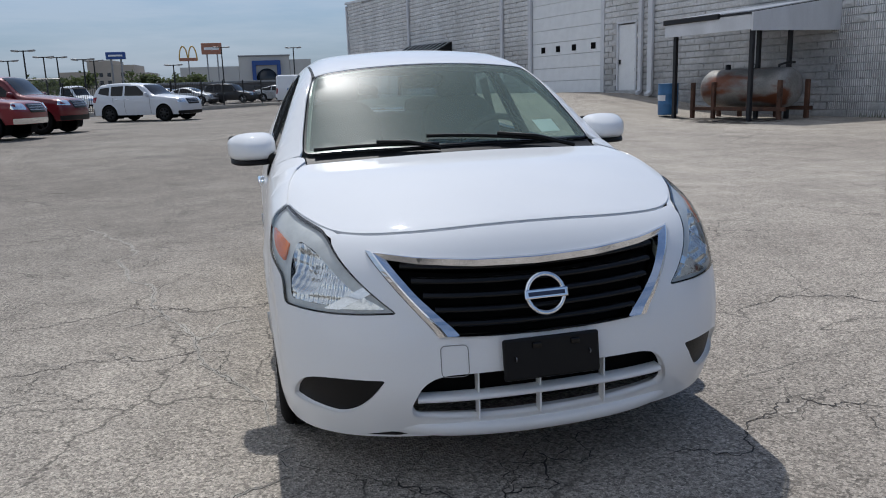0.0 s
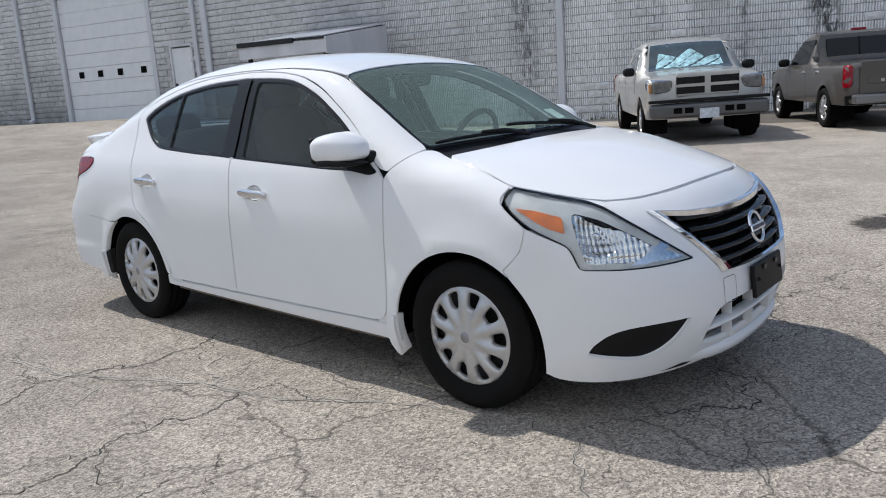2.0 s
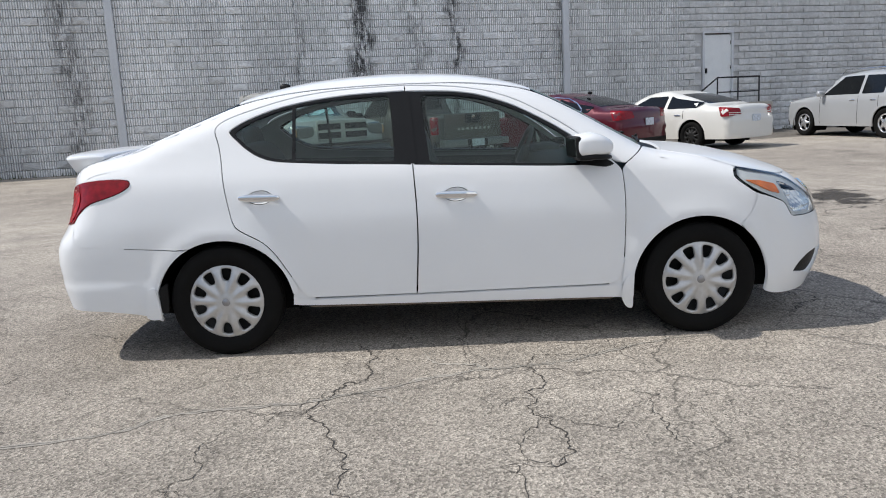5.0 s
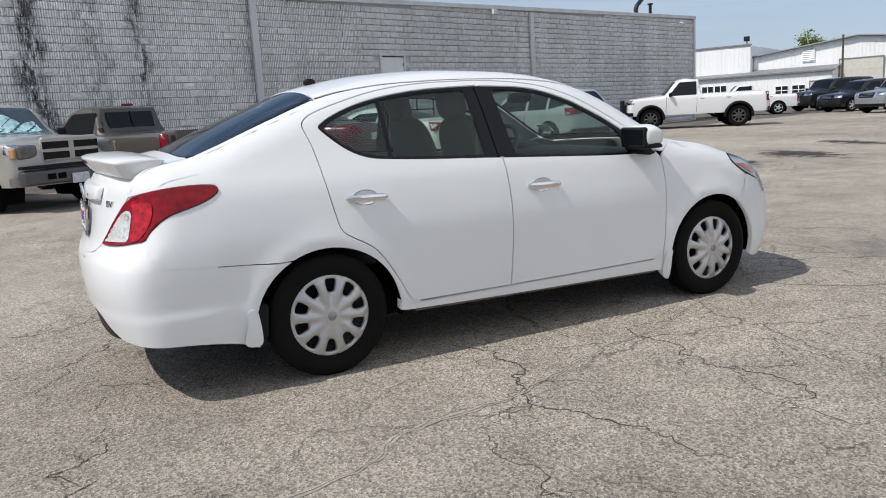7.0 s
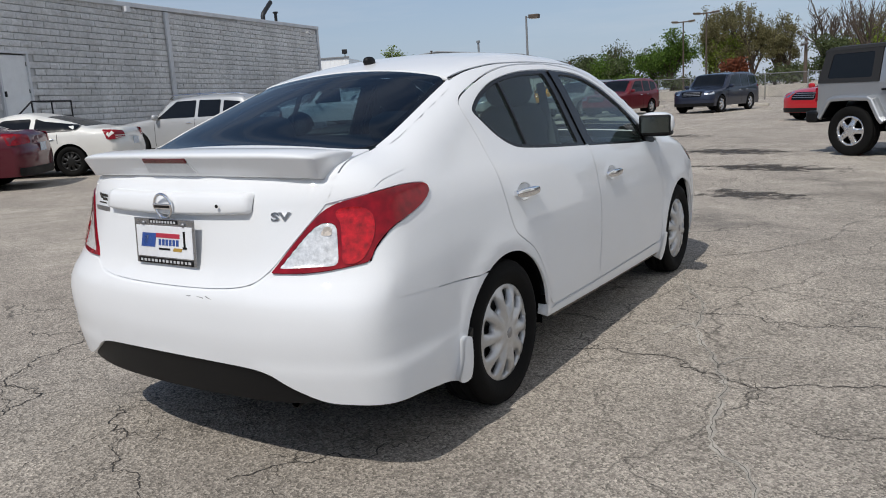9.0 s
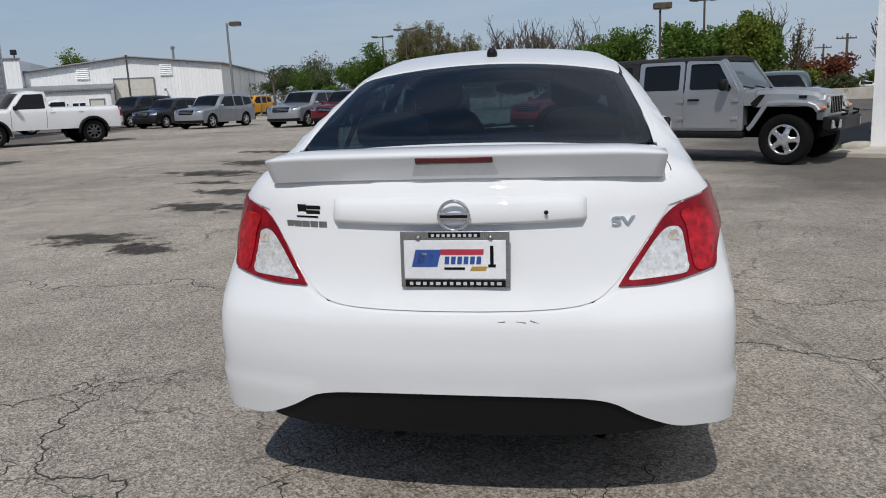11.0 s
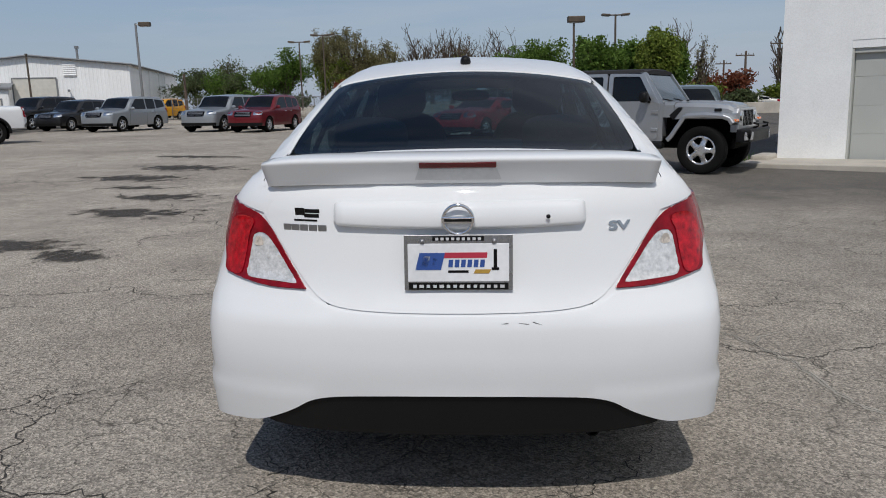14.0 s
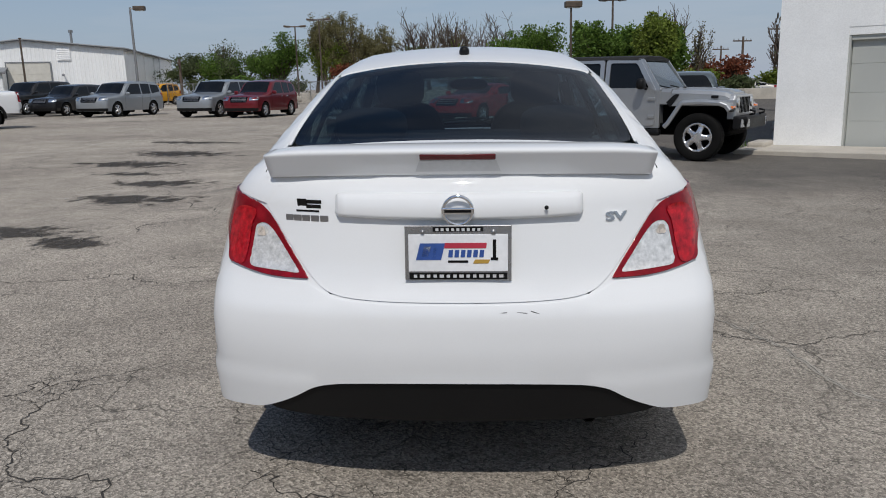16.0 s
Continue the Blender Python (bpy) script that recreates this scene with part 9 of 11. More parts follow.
        part("side_step", block((1.75, 0.16, 0.11), (-0.03, y * 0.80, 0.47), 0.04, 3), BLACK_PLASTIC, jp, "black side step")
    part("windshield", loft([[(x, y * w, z) for x, z, w in ((0.775, 1.215, 0.72), (0.425, 1.72, 0.635), (0.415, 1.715, 0.635), (0.765, 1.21, 0.72))] for y in (-1, 1)]), HAZY_GLASS, jp, "upright flat windshield")
    part("windshield_base", block((0.07, 1.46, 0.06), (0.765, 0, 1.205), 0.012), P_JEEP, jp)
    for y in (-0.30, 0.28):
        part("wiper", rod((0.815, y, 1.225), (0.775, y - 0.42, 1.265), 0.010), BLACK_PLASTIC, jp, "black wiper")
    roof = [[(x, y * w, z + dz) for y, z in ((-1, 1.715), (-0.97, 1.765), (-0.5, 1.795), (0.5, 1.795), (0.97, 1.765), (1, 1.715))] for x, w, dz in ((0.46, 0.67, -0.02), (0.40, 0.69, 0.0), (-0.9, 0.70, 0.01), (-2.05, 0.70, 0.0), (-2.16, 0.69, -0.04))]
    part("hard_top", loft(roof), canvas, jp, "black hard top roof")
    part("rear_glass", block((0.03, 1.30, 0.42), (-2.17, 0, 1.46), 0.02, turn=(0, 5, 0)), DARK_GLASS, jp, "dark rear glass")
    for y in (-0.36, 0.36):
        v, f = superblob((0.16, 0.48, 0.62), (-0.15, y, 1.16), 4, 8)
        st = part("front_seat", mesh_of("seat", v, f), SEAT_CLOTH, jp, "dark front seat")
        v, f = superblob((0.10, 0.26, 0.18), (-0.18, y, 1.56), 3, 8)
        part("headrest", mesh_of("headrest", v, f), SEAT_CLOTH, st)
    bar = part("front_bumper", bevelled(loft([[(x, y, z) for x, z in ((2.06, 0.56), (2.06, 0.76), (xo, 0.76), (xo + 0.02, 0.72), (xo, 0.54))] for y, xo in ((-0.86, 2.14), (-0.70, 2.24), (0.70, 2.24), (0.86, 2.14))]), 0.02), BLACK_PLASTIC, jp, "dark steel front bumper")
    for y in (-1, 1):
        part("fog_surround", block((0.03, 0.24, 0.14), (2.222, y * 0.70, 0.645), 0.03, turn=(0, 0, y * 20)), ALLOY, bar, "silver fog lamp surround")
        part("fog_lamp", mesh_of("fog_lamp", *lathe([(0.0, -0.02), (0.045, -0.015), (0.05, 0.02)], 16)), DARK, bar, "dark fog lamp", pose(2.235, y * 0.70, 0.645, 0, 0, 90))
        part("tow_hook", mesh_of("tow_hook", *tube([(2.20, y * 0.34, 0.77), (2.28, y * 0.34, 0.79), (2.29, y * 0.34, 0.83), (2.20, y * 0.34, 0.85)], 0.018, 6)), BLACK_PLASTIC, bar)
    part("rear_bumper", block((0.24, 1.62, 0.20), (-2.30, 0, 0.63), 0.05, 3), BLACK_PLASTIC, jp, "black rear bumper")
    sp = part("spare_tyre", mesh_of("spare_tyre", *lathe(tyre_profile(0.40, 0.23, 0.23), 36)), RUBBER, jp, "spare tyre on the tailgate", pose(-2.36, 0.05, 1.02, 0, 0, -90))
    part("spare_rim", mesh_of("spare_rim", *lathe([(0.0, -0.04), (0.2, -0.03), (0.235, -0.08)], 28)), ALLOY, sp)
    part("underbody", block((4.1, 1.0, 0.30), (-0.1, 0, 0.56), 0.05), DARK, jp, "dark underside and axles")
    part("floor_pan", block((3.2, 1.42, 0.05), (-0.6, 0, 0.60), 0.01), DARK, jp)
    part("engine_bay", block((1.16, 1.12, 0.46), (1.36, 0, 0.74), 0.04), DARK, jp, "dark engine bay behind the wheels")
    for hx in (hf, hr):
        part("axle", rod((hx, -0.7, r), (hx, 0.7, r), 0.06), DARK, jp)
    wheel_set(jp, (hf, hr), 0.90, r, 0.25, 0.245, 5, ALLOY, 0.23)


build_off_roader()

# the far row, all nosed the same way
FAR = "cars in the far row"
def far_at(px, py, wb, w, hx=-0.98, hy=0.2):
    return at_lot(px - hx * wb / 2 + hy * w / 2, py - hy * wb / 2 - hx * w / 2, hx, hy)


vehicle("black_suv", far_at(38.6, 26.6, 3.07, 1.6), "black full-size SUV with a paper in its window", "SUV", P_BLACK, 5.3, 2.03, 1.92, 3.07, 1.0, 0.40, "suv", zb=0.32, hood=1.20, cowl=1.27, belt=1.20, deck=1.3, group=FAR)
vehicle("black_crossover", far_at(35.9, 22.7, 2.7, 1.5), "black compact crossover in the far row", "SUV", P_BLACK, 4.6, 1.84, 1.68, 2.69, 0.95, 0.35, "suv", zb=0.28, hood=1.02, cowl=1.1, belt=1.04, deck=1.15, group=FAR)
vehicle("grey_suv", far_at(33.5, 18.7, 2.9, 1.6), "silver-grey SUV with a dark grille in the far row", "SUV", P_MID, 5.0, 1.96, 1.77, 2.9, 0.98, 0.37, "suv", zb=0.3, hood=1.1, cowl=1.18, belt=1.08, deck=1.2, group=FAR)
vehicle("silver_suv", far_at(31.9, 12.9, 2.98, 1.6), "silver three-row SUV in the far row", "SUV", P_MID, 5.04, 1.98, 1.77, 2.98, 0.98, 0.38, "suv", zb=0.3, hood=1.1, cowl=1.18, belt=1.08, deck=1.2, group=FAR)
vehicle("red_suv", far_at(30.6, 10.3, 2.62, 1.5), "dark red boxy SUV in the far row", "SUV", P_DRED, 4.43, 1.81, 1.72, 2.62, 0.9, 0.35, "suv", zb=0.3, hood=1.06, cowl=1.14, belt=1.06, deck=1.15, group=FAR, box=0.3)
vehicle("navy_suv", far_at(31.9, 6.25, 3.02, 1.6), "dark navy three-row SUV in the far row", "SUV", P_NAVY, 5.2, 1.99, 1.77, 3.02, 1.0, 0.38, "suv", zb=0.3, hood=1.08, cowl=1.16, belt=1.07, deck=1.2, group=FAR)
vehicle("yellow_suv", at_lot(62.0, 29.0, -0.95, 0.3), "yellow boxy SUV on the far side of the fence", "SUV", P_YELLOW, 4.5, 1.8, 1.85, 2.65, 0.85, 0.36, "suv", zb=0.35, hood=1.12, cowl=1.2, belt=1.12, deck=1.2, box=0.4)
vehicle("red_coupe", at_lot(24.3, 0.2, -0.85, 0.53), "bright red car beside the off-roader", "car", car_paint("bright_red_paint", (0.44, 0.010, 0.016)), 4.8, 1.9, 1.40, 2.8, 0.95, 0.34, "sedan", hood=1.0, cowl=1.05, belt=0.98, deck=1.05)
vehicle("grey_car", at_lot(18.6, -5.75, 0.97, -0.24), "grey-blue car parked behind the off-roader", "car", car_paint("slate_blue_paint", (0.10, 0.125, 0.14), 0.4), 4.6, 1.85, 1.62, 2.7, 0.95, 0.35, "suv", zb=0.28, hood=1.04, cowl=1.12, belt=1.04, deck=1.15)
vehicle("pale_gold_car", at_lot(58.0, -20.0, 0.3, 0.95), "pale gold sedan far off by the road", "car", P_SILVER, 4.6, 1.8, 1.42, 2.7, 0.95, 0.33, "sedan")

# at the other end of the lot
vehicle("silver_wagon", at_lot(-31.2, -6.0, 0.45, 0.893), "pale silver retro wagon with black wheels", "car", car_paint("pale_silver_paint", (0.62, 0.64, 0.67), 0.1), 4.48, 1.76, 1.62, 2.63, 0.92, 0.34, "suv", zb=0.28, hood=1.05, cowl=1.12, belt=1.05, deck=1.1, wheel=STEELIE, spokes=7, spread=0.2)
vehicle("red_off_road_suv", at_lot(-21.55, -8.6, 0.2, 0.98), "dark red SUV with a black front bumper", "SUV", P_DRED, 4.7, 1.85, 1.78, 2.72, 0.85, 0.37, "suv", zb=0.38, hood=1.1, cowl=1.18, belt=1.1, deck=1.2, wheel=STEELIE)
vehicle("red_pickup", at_lot(-18.09, -9.1, 0.15, 0.988), "red pickup with a chrome front bumper", "pickup truck", P_RED, 5.2, 1.85, 1.68, 3.0, 0.9, 0.36, "pickup", zb=0.40, hood=1.04, cowl=1.14, belt=1.06, deck=1.0, cab=-0.5, bed=1.08, box=0.3, lower=CHROME)
van, vs_, (xn, xr, hf, hr, hw) = vehicle("white_van", at_lot(-50.5, 2.6, 0.15, 0.99), "white panel van with blue markings on its tail", "van", WHITE, 5.6, 2.0, 2.05, 3.43, 0.75, 0.36, "van", zb=0.38, hood=1.18, cowl=1.28, belt=1.22, deck=1.2)
blue_m = surface("van_blue_print", (0.02, 0.10, 0.30), 0.4)
for ax in "RL":
    panel("blue_print", skin(vs_, ax, fillet([(-2.25, 0.6), (-2.25, 1.15), (-1.7, 1.25), (-1.55, 0.75)], 0.1, 0.1), (), 0.15, 0, 0, 0.005), blue_m, van, "blue printed corner")
    for k, (x, z, w) in enumerate(((-0.6, 1.62, 0.5), (-0.6, 1.18, 0.9), (-0.6, 1.05, 0.7))):
        panel("print_bar", skin(vs_, ax, fillet([(x - w / 2, z - 0.03 - 0.1 * (k == 0)), (x - w / 2, z + 0.03 + 0.1 * (k == 0)), (x + w / 2, z + 0.03 + 0.1 * (k == 0)), (x + w / 2, z - 0.03 - 0.1 * (k == 0))], 0.02, 0.1), (), 0.15, 0, 0, 0.005), blue_m if k else BLACK_PLASTIC, van)
vehicle("dark_sedan", at_lot(-43.8, 3.6, 0.2, -0.98), "dark grey sedan by the bin enclosure", "car", P_BLACK, 4.7, 1.8, 1.44, 2.75, 0.95, 0.33, "sedan")


# ---- beyond the lot: buildings, poles, fences, trees ----
def ribbed(name, base, pitch, dirt=0.1):
    """Painted sheet metal: the ribs are geometry, the dirt runs down."""
    return surface(name, base, 0.45, 0.0, dirt, 0.8, 0.05, 25.0, 0.1, streak=0.15)


SHEET = ribbed("white_sheet_metal", (0.93, 0.93, 0.92), 0.3, 0.04)
WHITE_BLOCK = surface("white_block_paint", (0.90, 0.90, 0.885), 0.65, 0, 0.04, 1.5, 0.05, 45, 0.35)
DOOR_GREY = surface("grey_green_door_paint", (0.47, 0.48, 0.45), 0.5, 0, 0.04, 0.9, 0.02, 90, 0.1)
CREAM = surface("cream_door_paint", (0.66, 0.63, 0.56), 0.5, 0, 0.06)
CONCRETE = surface("pale_concrete", (0.47, 0.43, 0.37), 0.9, 0, 0.12, 1.8, 0.12, 70, 0.5)
ROOF_GREY = surface("grey_roof_edge", (0.22, 0.23, 0.24), 0.6, 0, 0.1)
DARK_PANE = surface("dark_window_glass", (0.02, 0.025, 0.03), 0.08, 0, 0.1)
POLE_BROWN = surface("weathered_brown_pole", (0.10, 0.075, 0.055), 0.6, 0.2, 0.25, 4)
POLE_GREY = surface("galvanised_pole", (0.30, 0.30, 0.30), 0.5, 0.6, 0.12)
IRON = surface("black_iron", (0.012, 0.012, 0.013), 0.55, 0.2, 0.2)
WIRE = surface("fence_wire", (0.20, 0.20, 0.20), 0.5, 0.6, 0.1)
BARK = surface("grey_brown_bark", (0.10, 0.075, 0.055), 0.95, 0, 0.25, 6, 0.2, 40, 0.6)
UTIL_WOOD = surface("tarred_pole_wood", (0.11, 0.08, 0.06), 0.9, 0, 0.2, 5)


def along(x, y, dx, dy, z=0.0):
    """A frame at (x, y) whose x runs along (dx, dy)."""
    return pose(x, y, z, 0, 0, math.degrees(math.atan2(dy, dx)))


def sheet_wall(profile, pitch=0.32, deep=0.016, base=0.0):
    """Ribbed sheet: profile gives (s, top) along the wall; every rib stands proud towards -y."""
    v, f = [], []
    s0, s1 = profile[0][0], profile[-1][0]
    xs = [(s0, 0.0)]
    s = s0
    while s < s1 - 1e-6:
        for a, o in ((0.62, 0), (0.70, 1), (0.92, 1), (1.0, 0)):
            xs.append((min(s + a * pitch, s1), -deep * o))
        s += pitch
    for x, y in xs:
        top = np.interp(x, [p[0] for p in profile], [p[1] for p in profile])
        v += [(x, y, base), (x, y, float(top))]
    for i in range(len(xs) - 1):
        if xs[i + 1][0] > xs[i][0] + 1e-6:
            f.append((2 * i, 2 * i + 2, 2 * i + 3, 2 * i + 1))
    return mesh_of("sheet", v, f, smooth=False)


def solid(corners, z0, z1):
    """An upright prism over a plan."""
    bm = bmesh.new()
    lo = [bm.verts.new((x, y, z0)) for x, y in corners]
    hi = [bm.verts.new((x, y, z1 if not isinstance(z1, (list, tuple)) else z1[i])) for i, (x, y) in enumerate(corners)]
    bm.faces.new(hi), bm.faces.new(lo[::-1])
    for i in range(len(lo)):
        j = (i + 1) % len(lo)
        bm.faces.new((lo[i], lo[j], hi[j], hi[i]))
    bmesh.ops.recalc_face_normals(bm, faces=bm.faces)
    return bm


def overhead_door(parent, s, z, w, h, rows, mt, panes=0, y=0.05):
    d = part("overhead_door", block((w, 0.06, h), (s, y - 0.06, z + h / 2), 0.005, 1), mt, parent)
    hh = h / rows
    for k in range(rows):
        part("door_panel", block((w - 0.02, 0.03, hh - 0.015), (s, y - 0.022, z + (k + 0.5) * hh), 0.006, 1), mt, d)
    for k in range(panes):
        part("pane", block((w * 0.14, 0.02, hh * 0.3), (s + (k - (panes - 1) / 2) * w * 0.28, y, z + hh * 1.5), 0.01, 1), DARK_PANE, d)
    for q, b in (((0.09, 0.05, h + 0.1), (s - w / 2 - 0.05, y, z + h / 2)), ((0.09, 0.05, h + 0.1), (s + w / 2 + 0.05, y, z + h / 2)), ((w + 0.2, 0.06, 0.1), (s, y + 0.004, z + h + 0.05))):
        part("door_frame", block(q, b, 0.006, 1), ROOF_GREY, d)
    return d


def two_pane(parent, s, z, w, h, y):
    win = part("window", block((w, 0.05, h), (s, y, z + h / 2), 0.008, 1), SHEET, parent)
    for i in (-1, 1):
        for j in (-1, 1):
            part("pane", block((w / 2 - 0.07, 0.02, h / 2 - 0.06), (s + i * w / 4, y + 0.02, z + h / 2 + j * h / 4), 0.004, 1), DARK_PANE, win)


# white metal shed with a gabled front, far past the end of the long wall
HX, HY = 65.95, 33.4
shed = empty("metal_shed", along(HX, HY, -0.45, 0.89, -0.6), "white ribbed metal shed with a shallow gable and cream garage doors", "building")
# seen from inside the frame, the front looks towards -(normal): turn the wall so that its outside faces the lot
front = [(0, 6.05), (8.2, 6.85), (17.0, 5.75)]
w_ = part("front_wall", sheet_wall(front), SHEET, shed)
w_.scale = (1, -1, 1)
side_ = part("side_wall", sheet_wall([(0, 6.05), (28.7, 6.05)]), SHEET, shed, m=pose(0, 0, 0, 0, 0, -102.4))
side_.scale = (1, 1, 1)
roof_v = [(-0.25, 0.3, 6.08), (8.2, 0.3, 6.92), (17.2, 0.3, 5.82), (-6.4, -28.3, 6.08), (2.1, -28.3, 6.92), (11.1, -28.3, 5.82)]
part("roof", mesh_of("roof", roof_v, [(0, 1, 4, 3), (1, 2, 5, 4)], smooth=False), ROOF_GREY, shed)
part("side_wall", sheet_wall([(0, 5.75), (22, 5.75)]), SHEET, shed, m=pose(17, 0, 0, 0, 0, -90))
for a, b, r in (((-0.25, 0.34, 6.05), (8.2, 0.34, 6.88), 0.09), ((8.2, 0.34, 6.88), (17.2, 0.34, 5.78), 0.09), ((-0.27, 0.3, 6.02), (-6.45, -28.3, 6.02), 0.10)):
    part("eave_trim", rod(a, b, r, sides=4), ROOF_GREY, shed)
overhead_door(shed, 7.9, 0.0, 3.4, 4.9, 5, CREAM, 3, 0.12)
for s_, z_ in ((5.0, 5.05), (12.2, 4.95)):
    v_ = part("vent", block((1.1, 0.1, 1.1), (s_, 0.06, z_ + 0.55), 0.02, 1), SHEET, shed)
    for k in range(6):
        part("slat", block((1.0, 0.05, 0.06), (s_, 0.125, z_ + 0.13 + k * 0.17), 0, 1, (25, 0, 0)), SHEET, v_)
part("flue", joined(rod((4.4, -6, 6.2), (4.4, -6, 8.0), 0.11), rod((4.4, -6, 7.9), (4.4, -6, 8.15), 0.2)), POLE_GREY, shed)
part("wall_lamp", joined(rod((5.2, 0.05, 3.9), (5.2, 0.45, 3.9), 0.04), block((0.22, 0.3, 0.2), (5.2, 0.5, 3.8), 0.03)), STEEL, shed)
for k in (4.0, 7.5, 11.0):
    part("window", block((0.06, 0.8, 0.9), (0, 0, 2.6), 0.01, 1), DARK_PANE, shed, m=pose(-0.05 - 0.2195 * k, -k, 0, 0, 0, -12.4))
for k in (5.4, 9.2, 14.6, 18.4):
    part("downspout", block((0.1, 0.1, 6.0), (0, 0, 3.0), 0.01, 1), SHEET, shed, m=pose(-0.08 - 0.2195 * k, -k, 0, 0, 0, -12.4))

# low annex in front of it, with small windows
annex = empty("shed_annex", along(HX, HY, -0.45, 0.89, -0.6), "low white metal annex with grey gutter and small dark windows", "building")
aw = part("front_wall", sheet_wall([(9.7, 4.0), (24, 4.0)]), SHEET, annex, m=Matrix.Translation((0, 3.0, 0)))
aw.scale = (1, -1, 1)
part("side_wall", solid([(9.7, 0.05), (9.76, 0.05), (9.76, 3.0), (9.7, 3.0)], 0, [4.5, 4.5, 4.0, 4.0]), SHEET, annex)
part("roof", mesh_of("roof", [(9.5, 0.06, 4.55), (24, 0.06, 4.55), (24, 3.25, 4.05), (9.5, 3.25, 4.05)], [(0, 1, 2, 3)], smooth=False), ROOF_GREY, annex)
part("gutter", block((14.6, 0.16, 0.2), (16.75, 3.2, 4.02), 0.03, 1), POLE_GREY, annex)
for s_ in (12.4, 13.8, 19.2, 20.4, 23.0):
    two_pane(annex, s_, 2.1, 1.1, 1.2 if s_ > 15 else 0.8, 3.05)
overhead_door(annex, 10.9, 0.0, 1.1, 3.1, 4, CREAM, 0, 3.06)

# white store behind the end of the long wall
store = empty("white_store", along(HX, HY, -0.45, 0.89, -0.6), "white ribbed store building with a flat roof", "building")
sw = part("front_wall", sheet_wall([(17.05, 6.9), (32, 6.9)], 0.4), SHEET, store, m=Matrix.Translation((0, 1.0, 0)))
sw.scale = (1, -1, 1)
part("core", solid([(17.05, 0.9), (32, 0.9), (32, -14), (17.05, -14)], 0, 6.85), SHEET, store)
part("roof_edge", block((15.1, 0.12, 0.16), (24.5, 1.06, 6.95), 0.02, 1), ROOF_GREY, store)
part("flood_lamp", joined(rod((17.4, 0.9, 7.0), (17.4, 0.9, 7.35), 0.05), block((0.5, 0.3, 0.45), (17.4, 1.0, 7.5), 0.05)), IRON, store)

# white block building at the edge of the lot, with a wide overhead door
BW = Matrix.Translation((11.05, -5.68, -0.06)) @ Matrix.Rotation(math.atan2(-0.85, -0.53), 4, "Z")
garage = empty("white_block_building", BW, "white painted block building with a grey-green overhead door", "building")
DS, DW, DH = 1.2, 3.6, 2.09
# x runs along the wall, the inside of the building lies towards +y
part("front_wall", joined(block((DS, 0.24, 6.4), (DS / 2, 0.12, 3.2), 0.012, 2), block((9.0, 0.24, 6.4), (DS + DW + 4.5, 0.12, 3.2), 0.012, 2),
                          block((DW, 0.24, 6.4 - DH), (DS + DW / 2, 0.12, DH + (6.4 - DH) / 2), 0.0)), WHITE_BLOCK, garage)
part("side_wall", block((0.24, 12, 6.4), (0.124, 6.24, 3.2), 0.012), WHITE_BLOCK, garage)
part("rear_wall", block((13.8, 0.24, 6.4), (6.9, 12.1, 3.2), 0.012), WHITE_BLOCK, garage)
part("side_wall", block((0.24, 11.6, 6.4), (13.66, 6.2, 3.2), 0.012), WHITE_BLOCK, garage)
part("roof", block((13.9, 12.4, 0.15), (6.9, 6.1, 6.47), 0.01), ROOF_GREY, garage)
od = part("overhead_door", block((DW, 0.04, DH), (DS + DW / 2, 0.16, DH / 2), 0.003, 1), DOOR_GREY, garage)
for k in range(4):
    part("door_panel", block((DW - 0.07, 0.03, DH / 4 - 0.004), (DS + DW / 2 + 0.02, 0.13, (k + 0.5) * DH / 4 + 0.01), 0.002, 1), DOOR_GREY, od)
part("door_jamb", block((0.035, 0.13, DH), (DS + 0.018, 0.075, DH / 2), 0.004, 1), DOOR_GREY, od)
part("door_header", block((DW - 0.04, 0.1, 0.09), (DS + DW / 2 + 0.02, 0.085, DH - 0.046), 0.004, 1), DOOR_GREY, od)
part("door_seal", block((DW - 0.1, 0.035, 0.03), (DS + DW / 2 + 0.03, 0.105, 0.02), 0.008, 1), WHITE_BLOCK, od)
rb = random.Random(77)
for row in range(17):
    x0 = 0.002
    while x0 < 3.0:
        w = min(0.4 if x0 > 0.1 or row % 2 == 0 else 0.2, 3.0 - x0)
        full = w
        in_door = x0 + w > DS and row * 0.203 < DH + 0.02
        if in_door:
            w = DS - 0.004 - x0
        if w > 0.05:
            part("block", block((w - 0.0006, 0.012, 0.2026), (x0 + w / 2, -0.0035 + rb.uniform(0, 0.0008), row * 0.203 + 0.102), 0.0, 1), WHITE_BLOCK, garage)
        if in_door:
            break
        x0 += full
apron = part("apron", joined(block((14, 1.35, 0.16), (6.6, -0.68, -0.005), 0.02, 2), block((0.34, 0.75, 0.2), (-0.17, -0.28, 0.07), 0.05, 2)), CONCRETE, m=BW)
tagged(apron, "worn beige concrete apron along the white building", "apron", kind="structure")
bol = empty("standpipe", pose(12.2, -6.1, float(rise(12.2, -6.1))), "short grey standpipe with a domed cap", "standpipe")
part("pipe", mesh_of("pipe", *lathe([(0.0, 0.0), (0.065, 0.0), (0.065, 0.04), (0.045, 0.05), (0.045, 0.3), (0.0, 0.3)], 14, "z")), POLE_GREY, bol)
part("cap", mesh_of("cap", *lathe([(0.0, 0.29), (0.06, 0.29), (0.06, 0.36), (0.045, 0.40), (0.05, 0.42), (0.05, 0.46), (0.02, 0.5), (0.0, 0.5)], 14, "z")), POLE_GREY, bol)
part("outlet", joined(rod((0, 0, 0.2), (-0.1, -0.03, 0.2), 0.03)), POLE_GREY, bol)


